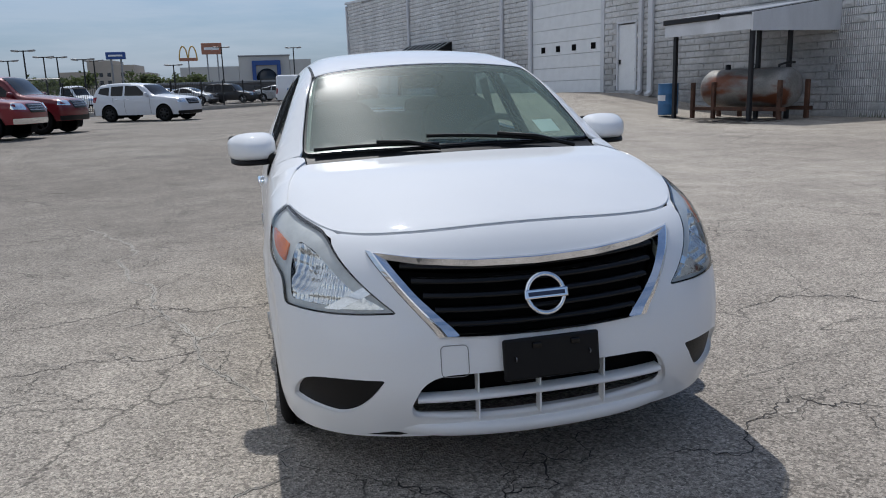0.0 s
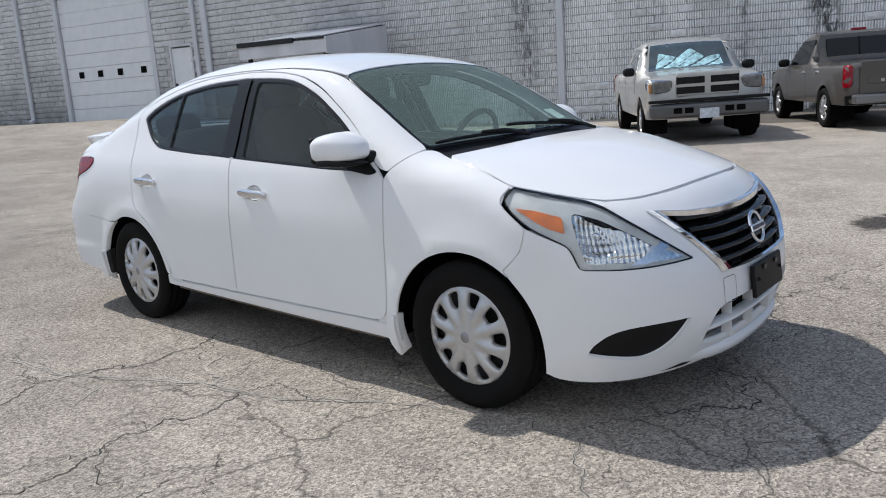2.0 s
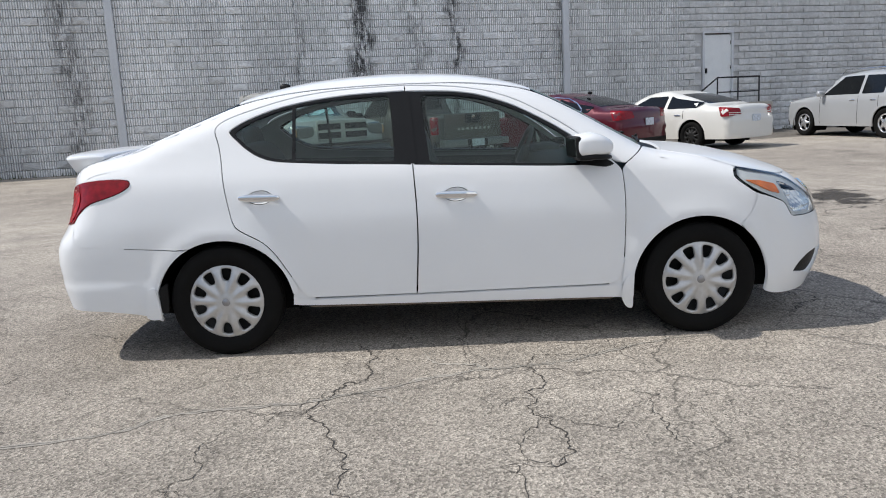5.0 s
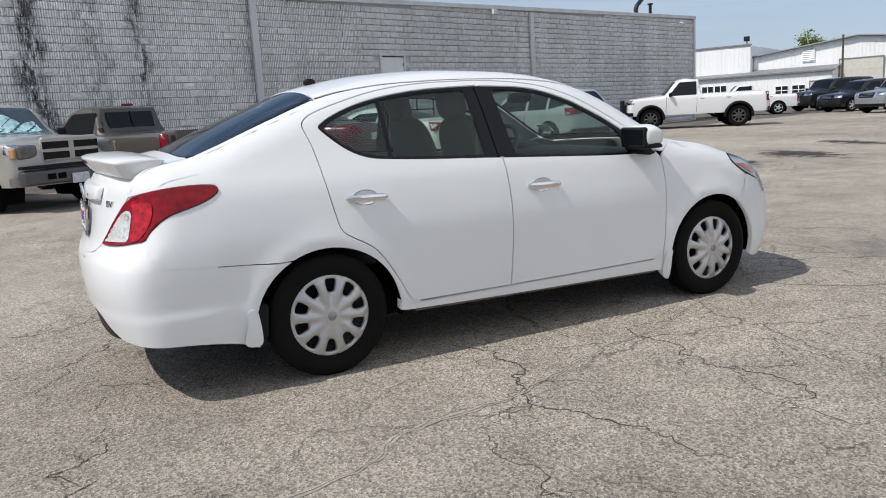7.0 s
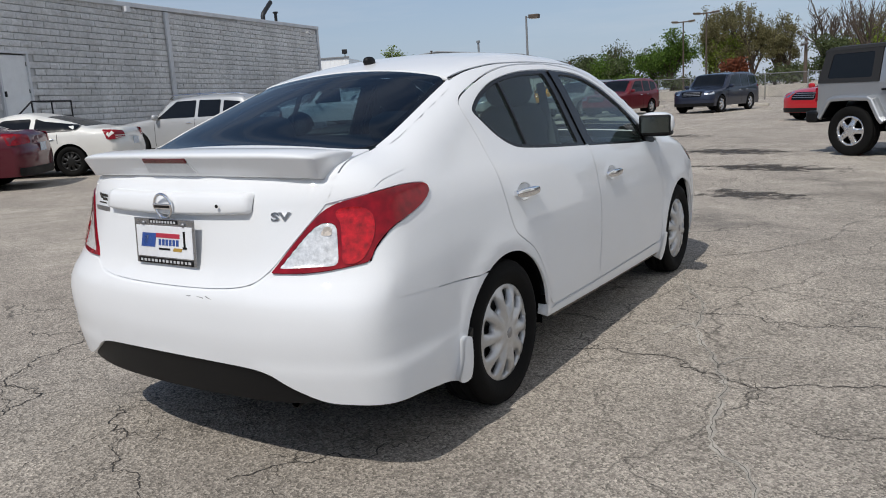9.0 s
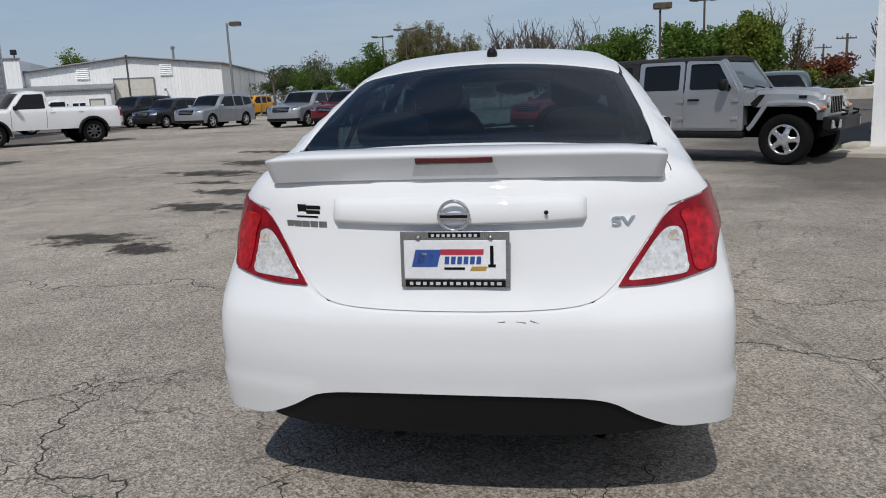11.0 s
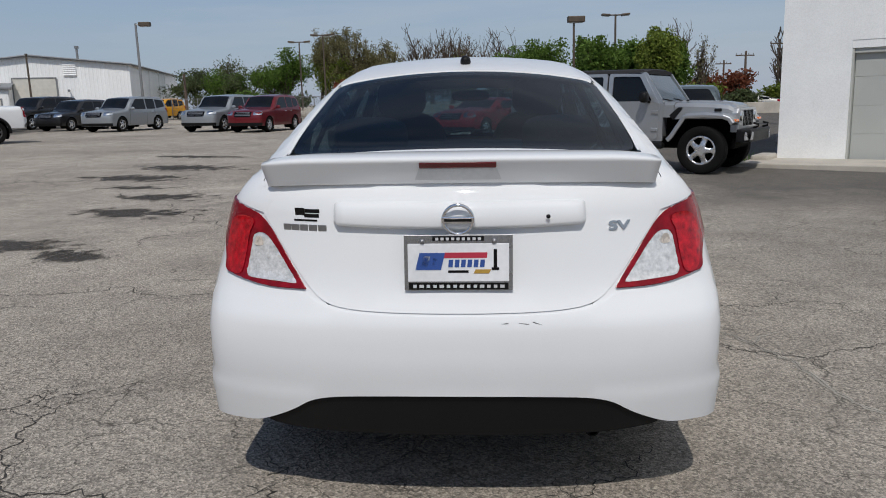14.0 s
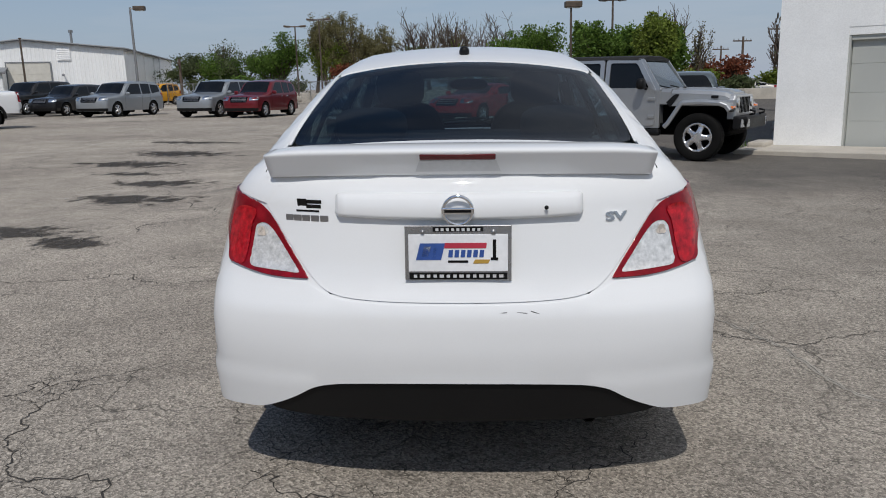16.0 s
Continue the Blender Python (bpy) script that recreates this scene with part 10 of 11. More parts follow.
# ---- poles ----
def light_pole(x, y, top, head, mt, label, turn=0.0, r=0.10):
    z = float(rise(x, y))
    p = empty("light_pole", pose(x, y, z, 0, 0, turn), label, "light pole", "parking lot light poles")
    h = top - z
    part("base", mesh_of("base", *lathe([(0, 0), (0.28, 0), (0.28, 0.5), (0.25, 0.55), (0, 0.55)], 14, "z")), CONCRETE, p)
    part("pole", rod((0, 0, 0.5), (0, 0, h), r, r * 0.7, 8), mt, p)
    if head == "single":
        part("arm", rod((0, 0, h - 0.12), (0.35, 0, h - 0.08), 0.05), mt, p)
        part("lamp_head", block((0.95, 0.6, 0.34), (0.75, 0, h - 0.08), 0.04), POLE_BROWN, p)
        part("lens", block((0.75, 0.48, 0.05), (0.75, 0, h - 0.265), 0.015), LAMP_GREY, p)
    elif head == "top":
        part("lamp_head", block((1.15, 0.6, 0.40), (0.15, 0, h), 0.05), POLE_BROWN, p)
        part("lens", block((0.9, 0.45, 0.05), (0.15, 0, h - 0.21), 0.015), LAMP_GREY, p)
    elif head == "none":
        part("cap", rod((0, 0, h), (0, 0, h + 0.06), r * 1.2, sides=8), mt, p)
    else:
        part("arm", rod((-0.55, 0, h - 0.05), (0.55, 0, h - 0.05), 0.05), mt, p)
        for q in (-1, 1):
            part("lamp_head", block((0.6, 0.4, 0.14), (q * 0.7, 0, h - 0.02), 0.04, 2, (0, -q * 5, 0)), POLE_BROWN if mt is POLE_BROWN else POLE_GREY, p)
            part("lens", block((0.5, 0.3, 0.03), (q * 0.7, 0, h - 0.11), 0.01, 1, (0, -q * 5, 0)), LAMP_GREY, p)
    return p


light_pole(60.9, 30.05, 8.5, "single", POLE_GREY, "tall grey light pole with one box-shaped head", -80, 0.13)
light_pole(50.2, -5.6, 6.5, "top", POLE_BROWN, "brown light pole with a single box head", -85)
light_pole(52.9, -8.8, 7.0, "double", POLE_BROWN, "brown light pole with two heads", -85)
light_pole(60.0, 13.9, 6.95, "double", POLE_BROWN, "slim brown light pole with two dark heads", -85, 0.08)
light_pole(66.0, 17.4, 6.95, "double", POLE_BROWN, "slim brown light pole with two dark heads", -80, 0.08)
light_pole(49.5, 33.0, 5.4, "none", POLE_BROWN, "slim dark pole beside the shed", -80, 0.09)
for x_, y_, t_ in ((-81.9, -26.3, 5.5), (-72.7, -22.2, 5.9), (-82.8, -23.2, 5.85), (-83.0, -22.0, 5.8), (-83.4, -18.6, 5.4), (-95.5, -6.4, 7.2), (-95.6, 2.2, 7.0), (-89.0, -11.4, 5.0), (-74, -17.6, 5.1)):
    light_pole(x_, y_, t_, "double", IRON, "dark light pole with two flat heads across the fence", 88, 0.09)


def utility_pole(x, y, top, turn):
    z = float(rise(x, y))
    p = empty("utility_pole", pose(x, y, z, 0, 0, turn), "weathered wooden utility pole with a crossarm", "utility pole", "utility poles")
    h = top - z
    part("pole", rod((0, 0, 0), (0, 0, h), 0.16, 0.11), UTIL_WOOD, p)
    part("crossarm", block((2.3, 0.1, 0.13), (0, 0.12, h - 0.45), 0.01, 1), UTIL_WOOD, p)
    for q in (-1.05, -0.45, 0.45, 1.05):
        part("insulator", rod((q, 0.12, h - 0.38), (q, 0.12, h - 0.2), 0.05, 0.03, 6), POLE_GREY, p)


utility_pole(101.3, -30.2, 5.5, -75)
utility_pole(81.4, -26.8, 5.6, -70)
utility_pole(79.6, -29.6, 6.6, -60)
utility_pole(69.7, 29.8, 4.6, 20)
utility_pole(62.2, 7.0, 4.4, 20)


# ---- fences ----
def fence_line(points, pitch):
    """Evenly spaced places along a bent line."""
    out = []
    for (x0, y0), (x1, y1) in zip(points, points[1:]):
        n = max(1, round(math.hypot(x1 - x0, y1 - y0) / pitch))
        out += [(x0 + (x1 - x0) * k / n, y0 + (y1 - y0) * k / n) for k in range(n)]
    return out + [points[-1]]


def chain_link(points, high, label):
    fe = empty("chain_link_fence", Matrix(), label, "fence")
    posts = fence_line(points, 3.0)
    bar = mesh_of("post", *lathe([(0, 0), (0.035, 0), (0.035, high), (0.02, high + 0.04), (0, high + 0.05)], 8, "z"))
    bar.materials.append(POLE_GREY)
    v, f = [], []
    for (x0, y0), (x1, y1) in zip(posts, posts[1:]):
        z0, z1 = float(rise(x0, y0)), float(rise(x1, y1))
        part("post", bar, None, fe, m=pose(x0, y0, z0))
        part("top_rail", rod((x0, y0, z0 + high), (x1, y1, z1 + high), 0.025, sides=6), POLE_GREY, fe)
        n = 26
        for q in (-1, 1):
            for k in range(-n // 2, n):
                a, b = k / n, k / n + 0.5
                u = (a, b) if q > 0 else (b, a)
                ends = []
                for s, t in ((u[0], 0.03), (u[1], 1.0)):
                    s2 = min(max(s, 0), 1)
                    t2 = t + (s2 - s) * (0.97 / (u[1] - u[0]))
                    ends.append((x0 + (x1 - x0) * s2, y0 + (y1 - y0) * s2, z0 + (z1 - z0) * s2 + t2 * high))
                i = len(v)
                w = 0.006
                v += [(*ends[0][:2], ends[0][2] - w), (*ends[1][:2], ends[1][2] - w), (*ends[1][:2], ends[1][2] + w), (*ends[0][:2], ends[0][2] + w)]
                f.append((i, i + 1, i + 2, i + 3))
    wires = part("wire_mesh", mesh_of("wire_mesh", v, f, smooth=False), WIRE, fe)
    tagged(wires, "woven wire", kind="stuff")
    return fe


chain_link([(66, 32.0), (62, 28), (54, 11), (47, -6)], 1.75, "grey chain-link fence along the far edge of the lot")
chain_link([(-36.0, -19.5), (-39.4, -11.4)], 2.0, "grey chain-link fence beside the iron fence")
iron = empty("iron_fence", Matrix(), "black iron picket fence on a low concrete kerb", "fence")
line_ = [(-39.4, -11.3), (-45.5, -4.95), (-55.7, 0.85), (-60.5, 3.6)]
picket = mesh_of("picket", *lathe([(0, 0.06), (0.011, 0.06), (0.011, 1.5), (0.0, 1.58)], 4, "z"), smooth=False)
picket.materials.append(IRON)
fpost = mesh_of("post", *lathe([(0, 0), (0.045, 0), (0.045, 1.66), (0.0, 1.70)], 4, "z"), smooth=False)
fpost.materials.append(IRON)
for x_, y_ in fence_line(line_, 0.125):
    part("picket", picket, None, iron, m=pose(x_, y_, float(rise(x_, y_)) + 0.12))
pts_ = fence_line(line_, 2.4)
for x_, y_ in pts_:
    part("post", fpost, None, iron, m=pose(x_, y_, float(rise(x_, y_)) + 0.1))
for (x0, y0), (x1, y1) in zip(pts_, pts_[1:]):
    for h_ in (0.28, 1.48):
        part("rail", rod((x0, y0, float(rise(x0, y0)) + h_), (x1, y1, float(rise(x1, y1)) + h_), 0.022, sides=4), IRON, iron)
kb = bmesh.new()
for (x0, y0), (x1, y1) in zip(line_, line_[1:]):
    L_ = math.hypot(x1 - x0, y1 - y0)
    a_ = math.atan2(y1 - y0, x1 - x0)
    k_ = block((L_ + 0.1, 0.35, 0.3), (0, 0, 0.05), 0.03)
    bmesh.ops.transform(k_, matrix=pose((x0 + x1) / 2, (y0 + y1) / 2, float(rise((x0 + x1) / 2, (y0 + y1) / 2)), 0, 0, math.degrees(a_)), verts=k_.verts)
    kb = joined(kb, k_)
tagged(part("kerb", kb, CONCRETE), "pale concrete kerb under the iron fence", "kerb", kind="structure")

# concrete wheel stops in front of the far row, and the pale far side of the road
for x_, y_, a_ in ((46.2, 21.2, 68), (43.4, 15.4, 68), (42.0, 12.6, 68), (40.6, 9.8, 68), (39.4, 6.4, 70), (47.4, 23.8, 68)):
    ws_ = part("wheel_stop", block((2.1, 0.2, 0.16), (0, 0, 0.07), 0.03), CONCRETE, m=pose(x_, y_, float(rise(x_, y_)), 0, 0, a_))
    tagged(ws_, "pale concrete wheel stop on the asphalt", "wheel stop", "wheel stops")
for a_, b_ in (((72, 30), (57, -2)), ((57, -2), (55, -16)), ((55, -16), (58, -30))):
    L_ = math.hypot(b_[0] - a_[0], b_[1] - a_[1])
    xm, ym = (a_[0] + b_[0]) / 2, (a_[1] + b_[1]) / 2
    lw = part("low_wall", block((L_, 0.25, 0.9), (0, 0, 0.45), 0.03), CONCRETE, m=pose(xm, ym, float(rise(xm, ym)) - 0.05, 0, 0, math.degrees(math.atan2(b_[1] - a_[1], b_[0] - a_[0]))))
    tagged(lw, "weathered pale concrete wall behind the lot", "low wall", kind="structure")


# ---- trees ----
def leaf_mat(name, c, dark=0.55):
    m = bpy.data.materials.new(name)
    m.use_nodes = True
    n, l = m.node_tree.nodes, m.node_tree.links
    b = n["Principled BSDF"]
    g, r = n.new("ShaderNodeNewGeometry"), n.new("ShaderNodeValToRGB")
    r.color_ramp.elements[0].color, r.color_ramp.elements[1].color = (*[x * dark for x in c], 1), (*[x * 1.45 for x in c], 1)
    l.new(g.outputs["Random Per Island"], r.inputs["Fac"]), l.new(r.outputs["Color"], b.inputs["Base Color"])
    b.inputs["Roughness"].default_value = 0.65
    b.inputs["Specular IOR Level"].default_value = 0.25
    through_, mx = n.new("ShaderNodeBsdfTranslucent"), n.new("ShaderNodeMixShader")
    mx.inputs["Fac"].default_value = 0.45
    l.new(r.outputs["Color"], through_.inputs["Color"])
    l.new(b.outputs["BSDF"], mx.inputs[1]), l.new(through_.outputs["BSDF"], mx.inputs[2]), l.new(mx.outputs["Shader"], n["Material Output"].inputs["Surface"])
    return m


GREEN = leaf_mat("spring_green_leaves", (0.115, 0.19, 0.034))
YOUNG = leaf_mat("yellow_green_leaves", (0.18, 0.23, 0.04))
BUD = leaf_mat("olive_brown_buds", (0.21, 0.19, 0.09))
RUST = leaf_mat("rust_red_leaves", (0.22, 0.075, 0.04))
DUSTY = leaf_mat("dull_green_leaves", (0.11, 0.135, 0.058))


def tree(x, y, top, wide, leaves, mt, label, seed, size=0.16, low=0.3, limbs=7, name="tree", z=None, twigs=4, category="tree"):
    """A trunk that forks into limbs and twigs, with a loose crown of single leaves round the twig ends."""
    rg = random.Random(seed)
    z = float(rise(x, y)) - 0.1 if z is None else z
    H = top - z
    t = empty(name, pose(x, y, z), label, category)
    bits, tips = [], []

    def grow(a, d, length, r, level):
        b = a
        pts = [a]
        for _ in range(3):
            d = (d + Vector((rg.gauss(0, 0.16), rg.gauss(0, 0.16), rg.gauss(0.05, 0.08)))).normalized()
            b = b + d * (length / 3)
            pts.append(b)
        bits.append((pts, r))
        if level >= (3 if leaves > 2500 else 4) or r < 0.004:
            tips.append(b)
            return
        for _ in range(limbs if level == 0 else rg.randint(2, twigs)):
            dd = (d + Vector((rg.gauss(0, 0.62), rg.gauss(0, 0.62), rg.gauss(0.12, 0.35)))).normalized()
            k = rg.uniform(0.35, 1.0)
            i = min(int(k * 3), 2)
            grow(pts[i].lerp(pts[i + 1], k * 3 - i) if k < 1 else b, dd, length * rg.uniform(0.55, 0.8), r * rg.uniform(0.45, 0.62), level + 1)
        tips.append(b)

    grow(Vector((0, 0, 0)), Vector((0, 0, 1)), H * low, H * 0.022 + 0.03, 0)
    hi = max(p.z for p in tips)
    rad = max(max(math.hypot(p.x, p.y) for p in tips), 0.1)
    sz, sr = H * 0.97 / hi, wide / rad
    verts, faces = [], []
    for pts, r in bits:
        prev = None
        for k, p in enumerate(pts):
            q = Vector((p.x * sr, p.y * sr, p.z * sz))
            rr = max(r * (1 - 0.13 * k), 0.016)
            i0 = len(verts)
            for j in range(4):
                verts.append((q.x + rr * math.cos(j * math.pi / 2), q.y + rr * math.sin(j * math.pi / 2), q.z + (rr * 0.3 if j % 2 else 0)))
            if prev is not None:
                faces += [(prev + j, prev + (j + 1) % 4, i0 + (j + 1) % 4, i0 + j) for j in range(4)]
            prev = i0
    part("trunk", mesh_of("trunk", verts, faces), BARK, t)
    if leaves:
        ng = np.random.default_rng(seed)
        tp = np.array([(p.x * sr, p.y * sr, p.z * sz) for p in tips])
        spread = np.array([wide, wide, H * 0.5]) * (0.06 if mt is BUD else 0.10)
        c = tp[ng.integers(0, len(tp), leaves)] + ng.normal(0, 1, (leaves, 3)) * spread
        c[:, 2] = np.clip(c[:, 2], 0.15, H * 1.02)
        u = ng.normal(0, 1, (leaves, 3))
        u /= np.linalg.norm(u, axis=1)[:, None]
        w = np.cross(u, ng.normal(0, 1, (leaves, 3)))
        w /= np.linalg.norm(w, axis=1)[:, None]
        s = (size * ng.uniform(0.6, 1.5, leaves))[:, None]
        quad = np.stack([c - u * s, c + w * s * 0.55, c + u * s, c - w * s * 0.55], 1).reshape(-1, 3)
        part("crown", mesh_of("crown", quad, np.arange(leaves * 4).reshape(-1, 4), smooth=False), mt, t)
    return t


FULL, BARE, BUDS = "broad tree in fresh green leaf", "bare grey-brown tree with spreading twigs", "tall tree with olive-brown spring buds"
for k, (x_, y_, t_, w_, n_, mt_, lb) in enumerate((
        (82, 33.5, 5.6, 3.6, 2600, DUSTY, FULL), (80, 29.8, 5.4, 3.4, 2600, GREEN, FULL), (79, 26.6, 5.5, 3.4, 2600, DUSTY, FULL), (78, 23.6, 5.2, 3.0, 2200, GREEN, FULL),
        (84, 31.0, 7.2, 3.2, 500, DUSTY, BUDS), (76, 21.6, 6.9, 2.6, 2600, GREEN, FULL), (78.5, 18.6, 9.0, 3.2, 2400, BUD, BUDS), (79.5, 15.2, 9.2, 3.2, 2600, BUD, BUDS),
        (77, 17.0, 6.4, 3.0, 2200, YOUNG, FULL), (79, 12.0, 8.0, 2.8, 1500, BUD, BUDS), (80, 8.2, 9.8, 4.6, 0, BUD, BARE), (81, 4.6, 8.4, 3.0, 400, BUD, BUDS),
        (66, 2.6, 7.9, 3.6, 0, BUD, BARE), (66, -0.4, 8.0, 3.8, 0, BUD, BARE), (72, 6.0, 5.0, 3.2, 1800, DUSTY, FULL), (70, 0.2, 4.6, 3.0, 1800, YOUNG, FULL),
        (68, -3.6, 5.4, 2.8, 2400, DUSTY, FULL), (60.5, -4.0, 5.9, 2.5, 3000, GREEN, FULL), (56, -7.2, 5.7, 2.4, 3000, GREEN, FULL), (50.5, -9.4, 5.3, 2.3, 3200, GREEN, FULL),
        (44.8, -9.9, 5.3, 1.75, 3600, YOUNG, FULL), (46, -11.2, 4.7, 1.5, 3000, GREEN, FULL), (59, -14.6, 7.4, 3.0, 0, BUD, BARE), (58.5, -16.4, 5.8, 1.9, 200, BUD, BUDS),
        (30.6, -12.9, 4.3, 1.5, 0, BUD, BARE), (60.0, -24.5, 4.2, 2.4, 1600, DUSTY, FULL), (75, 55, 8.4, 3.0, 3000, YOUNG, FULL), (76, 10.0, 6.4, 3.2, 2400, BUD, BUDS), (74, 4.0, 5.6, 3.0, 2200, YOUNG, FULL), (70, -1.8, 5.2, 2.8, 2400, DUSTY, FULL), (78, 14.0, 8.6, 3.0, 1600, BUD, BUDS), (83, 6.5, 9.6, 4.4, 0, BUD, BARE), (79, 2.0, 8.6, 4.2, 0, BUD, BARE), (64, -2.0, 5.6, 2.4, 2600, GREEN, FULL), (47.5, -7.6, 5.0, 1.9, 2600, GREEN, FULL))):
    tree(x_, y_, t_, w_, int(n_ * (4.0 if mt_ is BUD else 3.0)), mt_, lb, 100 + k, 0.075 if mt_ is BUD else 0.105, limbs=8, twigs=4)
for k, (x_, y_, t_, w_, mt_) in enumerate(((63, -17.6, 2.9, 2.2, RUST), (62, -20.6, 3.1, 2.4, RUST), (58, -15.8, 2.2, 2.0, YOUNG), (59, -23.2, 2.6, 2.2, YOUNG), (66, -13.2, 3.0, 2.4, RUST), (70.5, 13.6, 3.6, 1.6, RUST),
                                         (53, -13.2, 1.9, 1.6, DUSTY), (57, -19.0, 1.6, 1.8, DUSTY), (74, 25, 3.0, 3.0, GREEN), (72, 20, 2.6, 2.6, DUSTY), (70, 10, 2.8, 3.0, DUSTY))):
    tree(x_, y_, t_, w_, 1700, mt_, "dense rust-red shrub beside the road" if mt_ is RUST else "loose green shrub along the fence", 300 + k, 0.13, 0.15, 9, "shrub", category="shrub")
for k, (x_, y_, t_, w_) in enumerate(((-112, -26.5, 5.2, 3.4), (-115, -30, 4.6, 4.0), (-118, -34, 5.0, 4.5), (-110, -17.5, 4.4, 2.4), (-125, -12.5, 5.0, 2.6), (-122, -20.5, 5.4, 3.0), (-60, 8, 3.0, 1.5), (-140, -16, 5.6, 4.0))):
    tree(x_, y_, t_, w_, 900, DUSTY, "dull green tree far beyond the fence", 400 + k, 0.3, 0.25, 7)

# grass tuft by the standpipe
rg_ = np.random.default_rng(9)
gc = np.c_[rg_.normal(12.3, 0.42, 700), rg_.normal(-5.05, 0.22, 700)]
gz = np.array([float(rise(a, b)) for a, b in gc])
ga, gh = rg_.uniform(0, 6.28, 700), rg_.uniform(0.06, 0.2, 700)
gq = np.stack([np.c_[gc[:, 0] - 0.006 * np.cos(ga), gc[:, 1] - 0.006 * np.sin(ga), gz], np.c_[gc[:, 0] + 0.006 * np.cos(ga), gc[:, 1] + 0.006 * np.sin(ga), gz],
               np.c_[gc[:, 0] + rg_.normal(0, 0.05, 700), gc[:, 1] + rg_.normal(0, 0.05, 700), gz + gh]], 1).reshape(-1, 3)
tagged(part("grass", mesh_of("grass", gq, np.arange(2100).reshape(-1, 3), smooth=False), GREEN), "tuft of green grass at the corner of the white building", "grass", kind="stuff")

# ---- far side across the iron fence ----
STUCCO = surface("pale_stucco", (0.52, 0.51, 0.48), 0.8, 0, 0.06, 0.2)
TAN = surface("tan_masonry", (0.42, 0.37, 0.31), 0.85, 0, 0.12, 0.15)
BLUE = surface("blue_panel", (0.02, 0.07, 0.26), 0.4, 0, 0.08)
GOLD = surface("golden_plastic", (0.55, 0.36, 0.10), 0.4)
RUST_RED = surface("rust_sign", (0.36, 0.16, 0.10), 0.5, 0, 0.1)
deal = empty("dealership", along(-190, 9.5, 0, -1), "pale flat-roofed dealership with a blue portal", "building")
part("wall", solid([(0.5, -16), (0.5, 0), (5.5, 0), (5.5, -16)], 0, 9.6), STUCCO, deal)
part("wall", solid([(5.6, -18), (5.6, 0), (17.5, 0), (17.5, -18)], 0, 10.6), STUCCO, deal)
part("wall", solid([(17.6, -16), (17.6, 0), (31, 0), (31, -16)], 0, 8.3), STUCCO, deal)
part("roof_edge", block((12.2, 0.4, 0.35), (11.5, 0.1, 10.6), 0.05, 1), ROOF_GREY, deal)
for q, at in (((0.9, 0.8, 9.0), (8.2, 0.4, 4.5)), ((0.9, 0.8, 9.0), (14.0, 0.4, 4.5)), ((6.7, 0.8, 1.1), (11.1, 0.42, 8.9))):
    part("portal", block(q, at, 0.05, 1), BLUE, deal)
part("entrance", mesh_of("entrance", *lathe([(0, 0.3), (2.4, 0.3), (2.4, 0.0), (0, 0.0)], 28, "y")), DARK_PANE, deal, m=Matrix.Translation((11.1, 0.2, 5.2)))
for s_ in (19.5, 22, 24.5, 27, 29.5):
    part("window", block((2.0, 0.1, 2.6), (s_, 0.06, 3.2), 0.03, 1), DARK_PANE, deal)
mall = empty("mall_building", along(-240, -39.5, -0.05, -1), "far tan building with stepped flat roofs", "building")
for s0, s1, h_ in ((0, 6, 11.3), (6, 13, 12.7), (13, 21, 9.6), (-4, 0, 9.0), (21, 30, 8.2)):
    b_ = part("wall", solid([(s0 + 0.02, -14), (s0 + 0.02, 0), (s1, 0), (s1, -14)], 0, h_), TAN, mall)
    for s_ in np.arange(s0 + 1.2, s1 - 0.8, 2.2):
        for z_ in (6.4, 8.6):
            if z_ + 1.4 < h_:
                part("window", block((1.0, 0.12, 1.1), (float(s_), 0.05, z_), 0.02, 1), DARK_PANE, b_)


def sign(x, y, top, w, h, mt, label, posts=2, shape="board"):
    z = float(rise(x, y))
    s = empty("pole_sign", along(x, y, 0, -1, z), label, "sign")
    hh = top - z
    for q in ((-0.25, 0.25) if posts == 2 else (0,)):
        part("post", rod((q * w, 0, 0), (q * w, 0, hh - h), 0.14, sides=6), POLE_GREY, s)
    if shape == "board":
        part("board", block((w, 0.5, h), (0, 0, hh - h / 2), 0.06, 1), mt, s)
        part("writing_bar", block((w * 0.72, 0.04, h * 0.24), (0, 0.27, hh - h / 2), 0.02, 1), WHITE, s)
    else:
        for q in (-1, 1):
            pts = [(q * w * 0.24 + w * 0.22 * math.cos(a), 0, hh - h + h * math.sin(a)) for a in np.linspace(0, math.pi, 14)]
            part("hoop", mesh_of("hoop", *tube(pts, 0.14, 6)), mt, s)
        part("board", block((w * 0.9, 0.3, h * 0.22), (0, 0, hh - h * 0.9), 0.05, 1), RUST_RED, s)
    return s


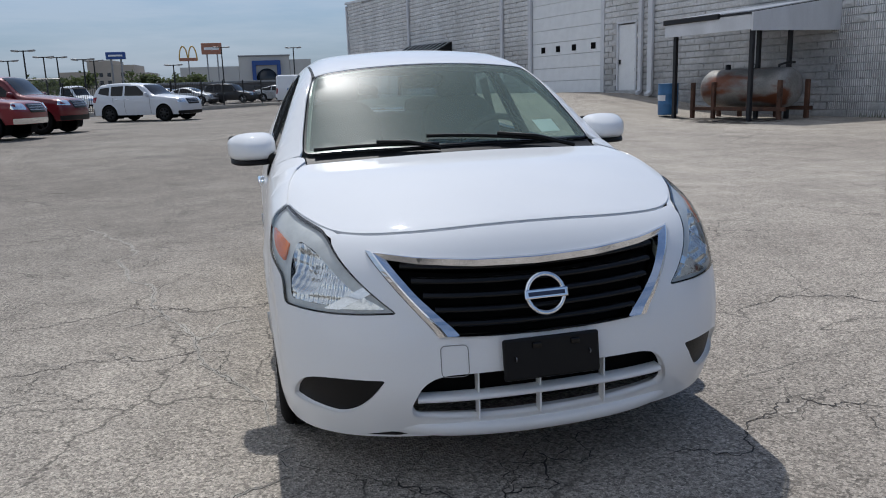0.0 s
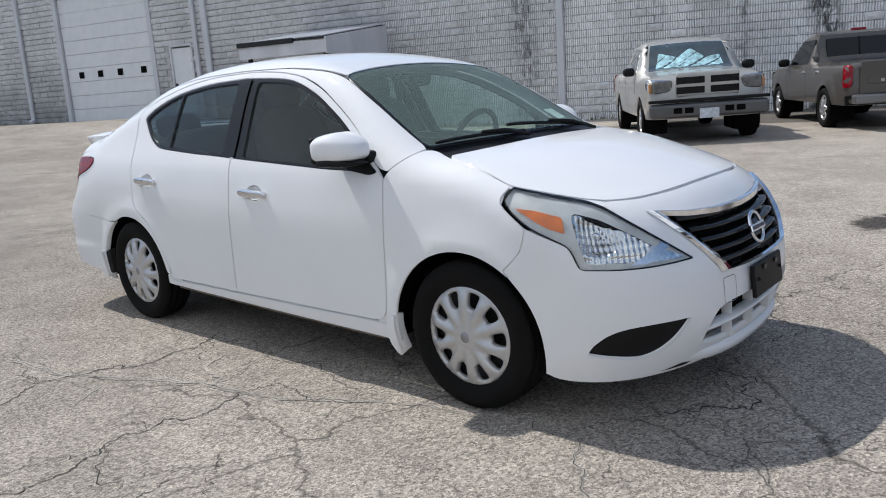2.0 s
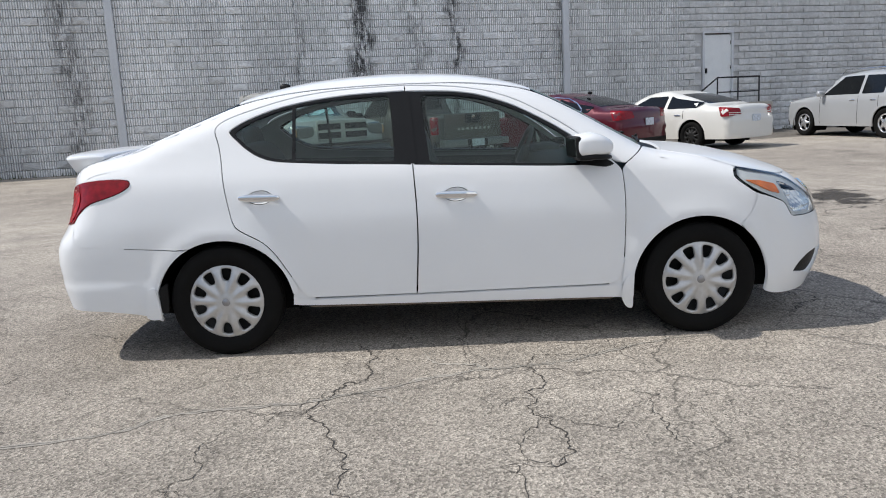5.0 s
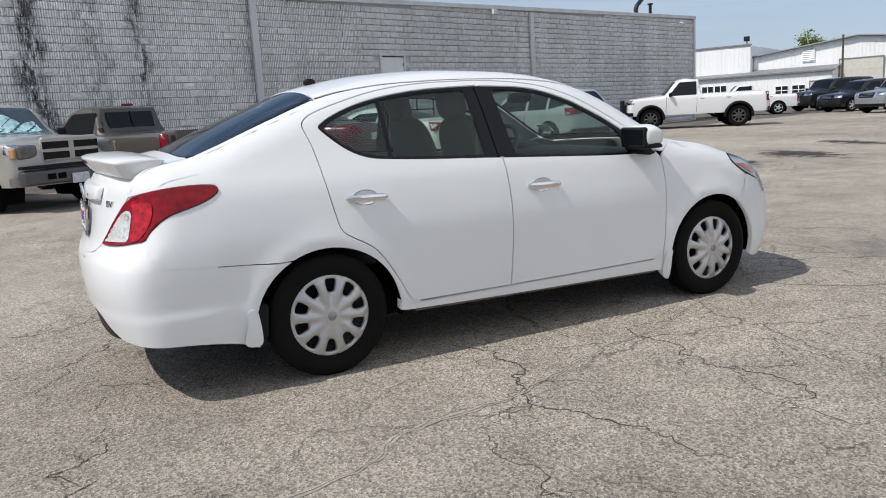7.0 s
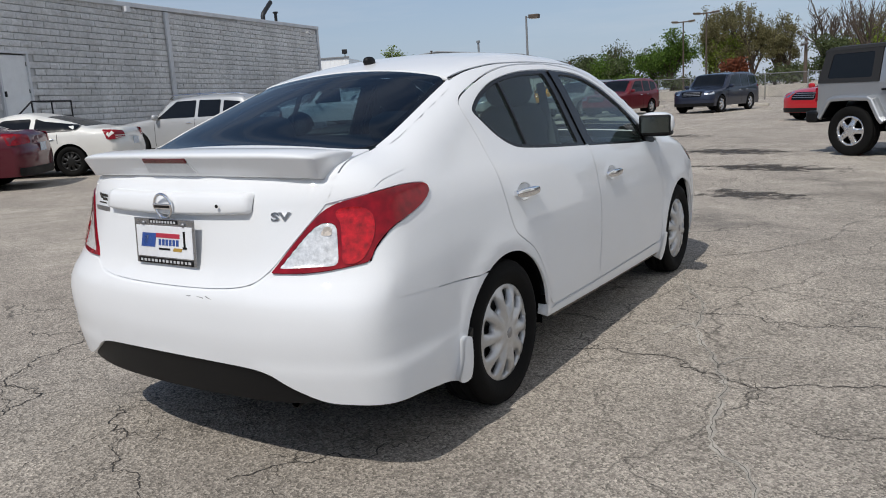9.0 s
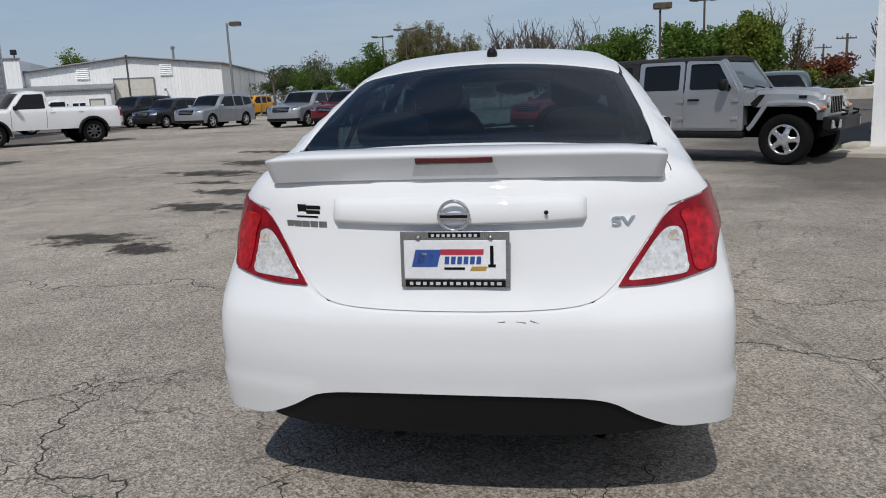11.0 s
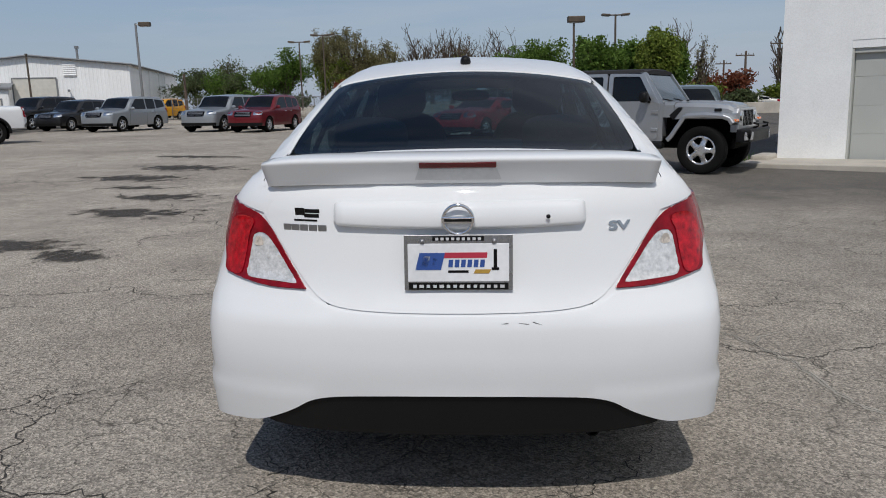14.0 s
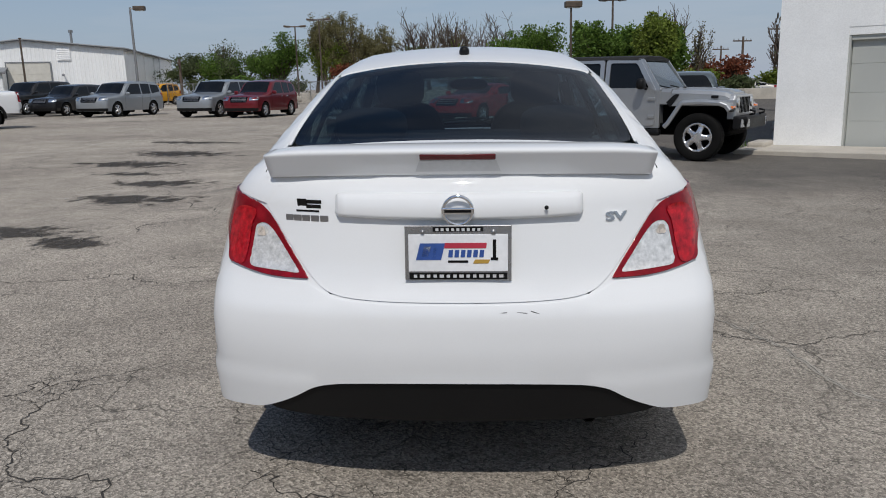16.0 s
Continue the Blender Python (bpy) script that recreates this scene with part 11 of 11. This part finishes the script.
sign(-113.8, -21.8, 7.9, 2.6, 1.0, BLUE, "blue board sign on two poles")
sign(-145.3, -10.9, 10.9, 3.6, 2.0, RUST_RED, "weathered orange board sign on two poles")
sign(-165, -17.0, 11.6, 3.8, 2.9, GOLD, "golden sign of two hoops on a pole", 1, "hoops")
store2 = empty("grey_store", along(-104, 6, -0.05, -1), "low dark grey store front beyond the fence", "building")
part("wall", solid([(0, -8), (0, 0), (24, 0), (24, -8)], 0, 3.1), surface("dark_grey_cladding", (0.10, 0.10, 0.105), 0.7, 0, 0.1), store2)
part("roof_edge", block((24.2, 0.3, 0.3), (12, 0.05, 3.15), 0.03, 1), ROOF_GREY, store2)
for s_ in (2, 5, 8, 14, 17, 20):
    part("window", block((2.2, 0.1, 1.6), (s_, 0.06, 1.7), 0.03, 1), DARK_PANE, store2)
vehicle("old_white_pickup", at_lot(33.5, 27.5, -0.75, 0.66), "older white pickup parked nose to the shed", "pickup truck", WHITE, 5.3, 1.9, 1.78, 3.2, 0.9, 0.36, "pickup", zb=0.42, hood=1.1, cowl=1.2, belt=1.12, deck=1.05, cab=-0.4, bed=1.12)
YARD = "cars behind the iron fence"
for k, (x_, y_, hx_, hy_, kind_, mt_, lb) in enumerate(((-60, -15.6, 0.5, 0.86, "pickup", WHITE, "white pickup behind the iron fence"), (-64, -12.2, 0.4, 0.9, "suv", P_MID, "grey SUV behind the iron fence"),
        (-66, -7.6, 0.35, 0.93, "sedan", P_LSILVER, "light silver sedan behind the iron fence"), (-67, -4.2, 0.35, 0.93, "suv", P_BLACK, "black SUV behind the iron fence"),
        (-68, 0.0, 0.3, 0.95, "sedan", P_LSILVER, "light silver sedan behind the iron fence"), (-69, -9.8, 0.35, 0.93, "sedan", P_BLACK, "dark sedan behind the iron fence"))):
    big = kind_ in ("pickup", "van")
    vehicle({"pickup": "white_pickup", "suv": "suv", "sedan": "sedan", "van": "white_van"}[kind_], at_lot(x_, y_, hx_, hy_), lb, {"pickup": "pickup truck", "suv": "SUV", "sedan": "car", "van": "van"}[kind_], mt_,
            5.4 if big else 4.7, 1.9, {"pickup": 1.8, "suv": 1.7, "sedan": 1.45, "van": 2.0}[kind_], 3.1 if big else 2.75, 0.9, 0.35, kind_, cab=-0.5 if kind_ == "pickup" else None, bed=1.1 if kind_ == "pickup" else None, group=YARD)


# ---- the wall blocks nearest to the walk, one by one ----
for kind, k, s, z in single:
    ob = new("block", variants[kind][k][0])
    ob.parent = wall
    ob.location = (s, 0, z)
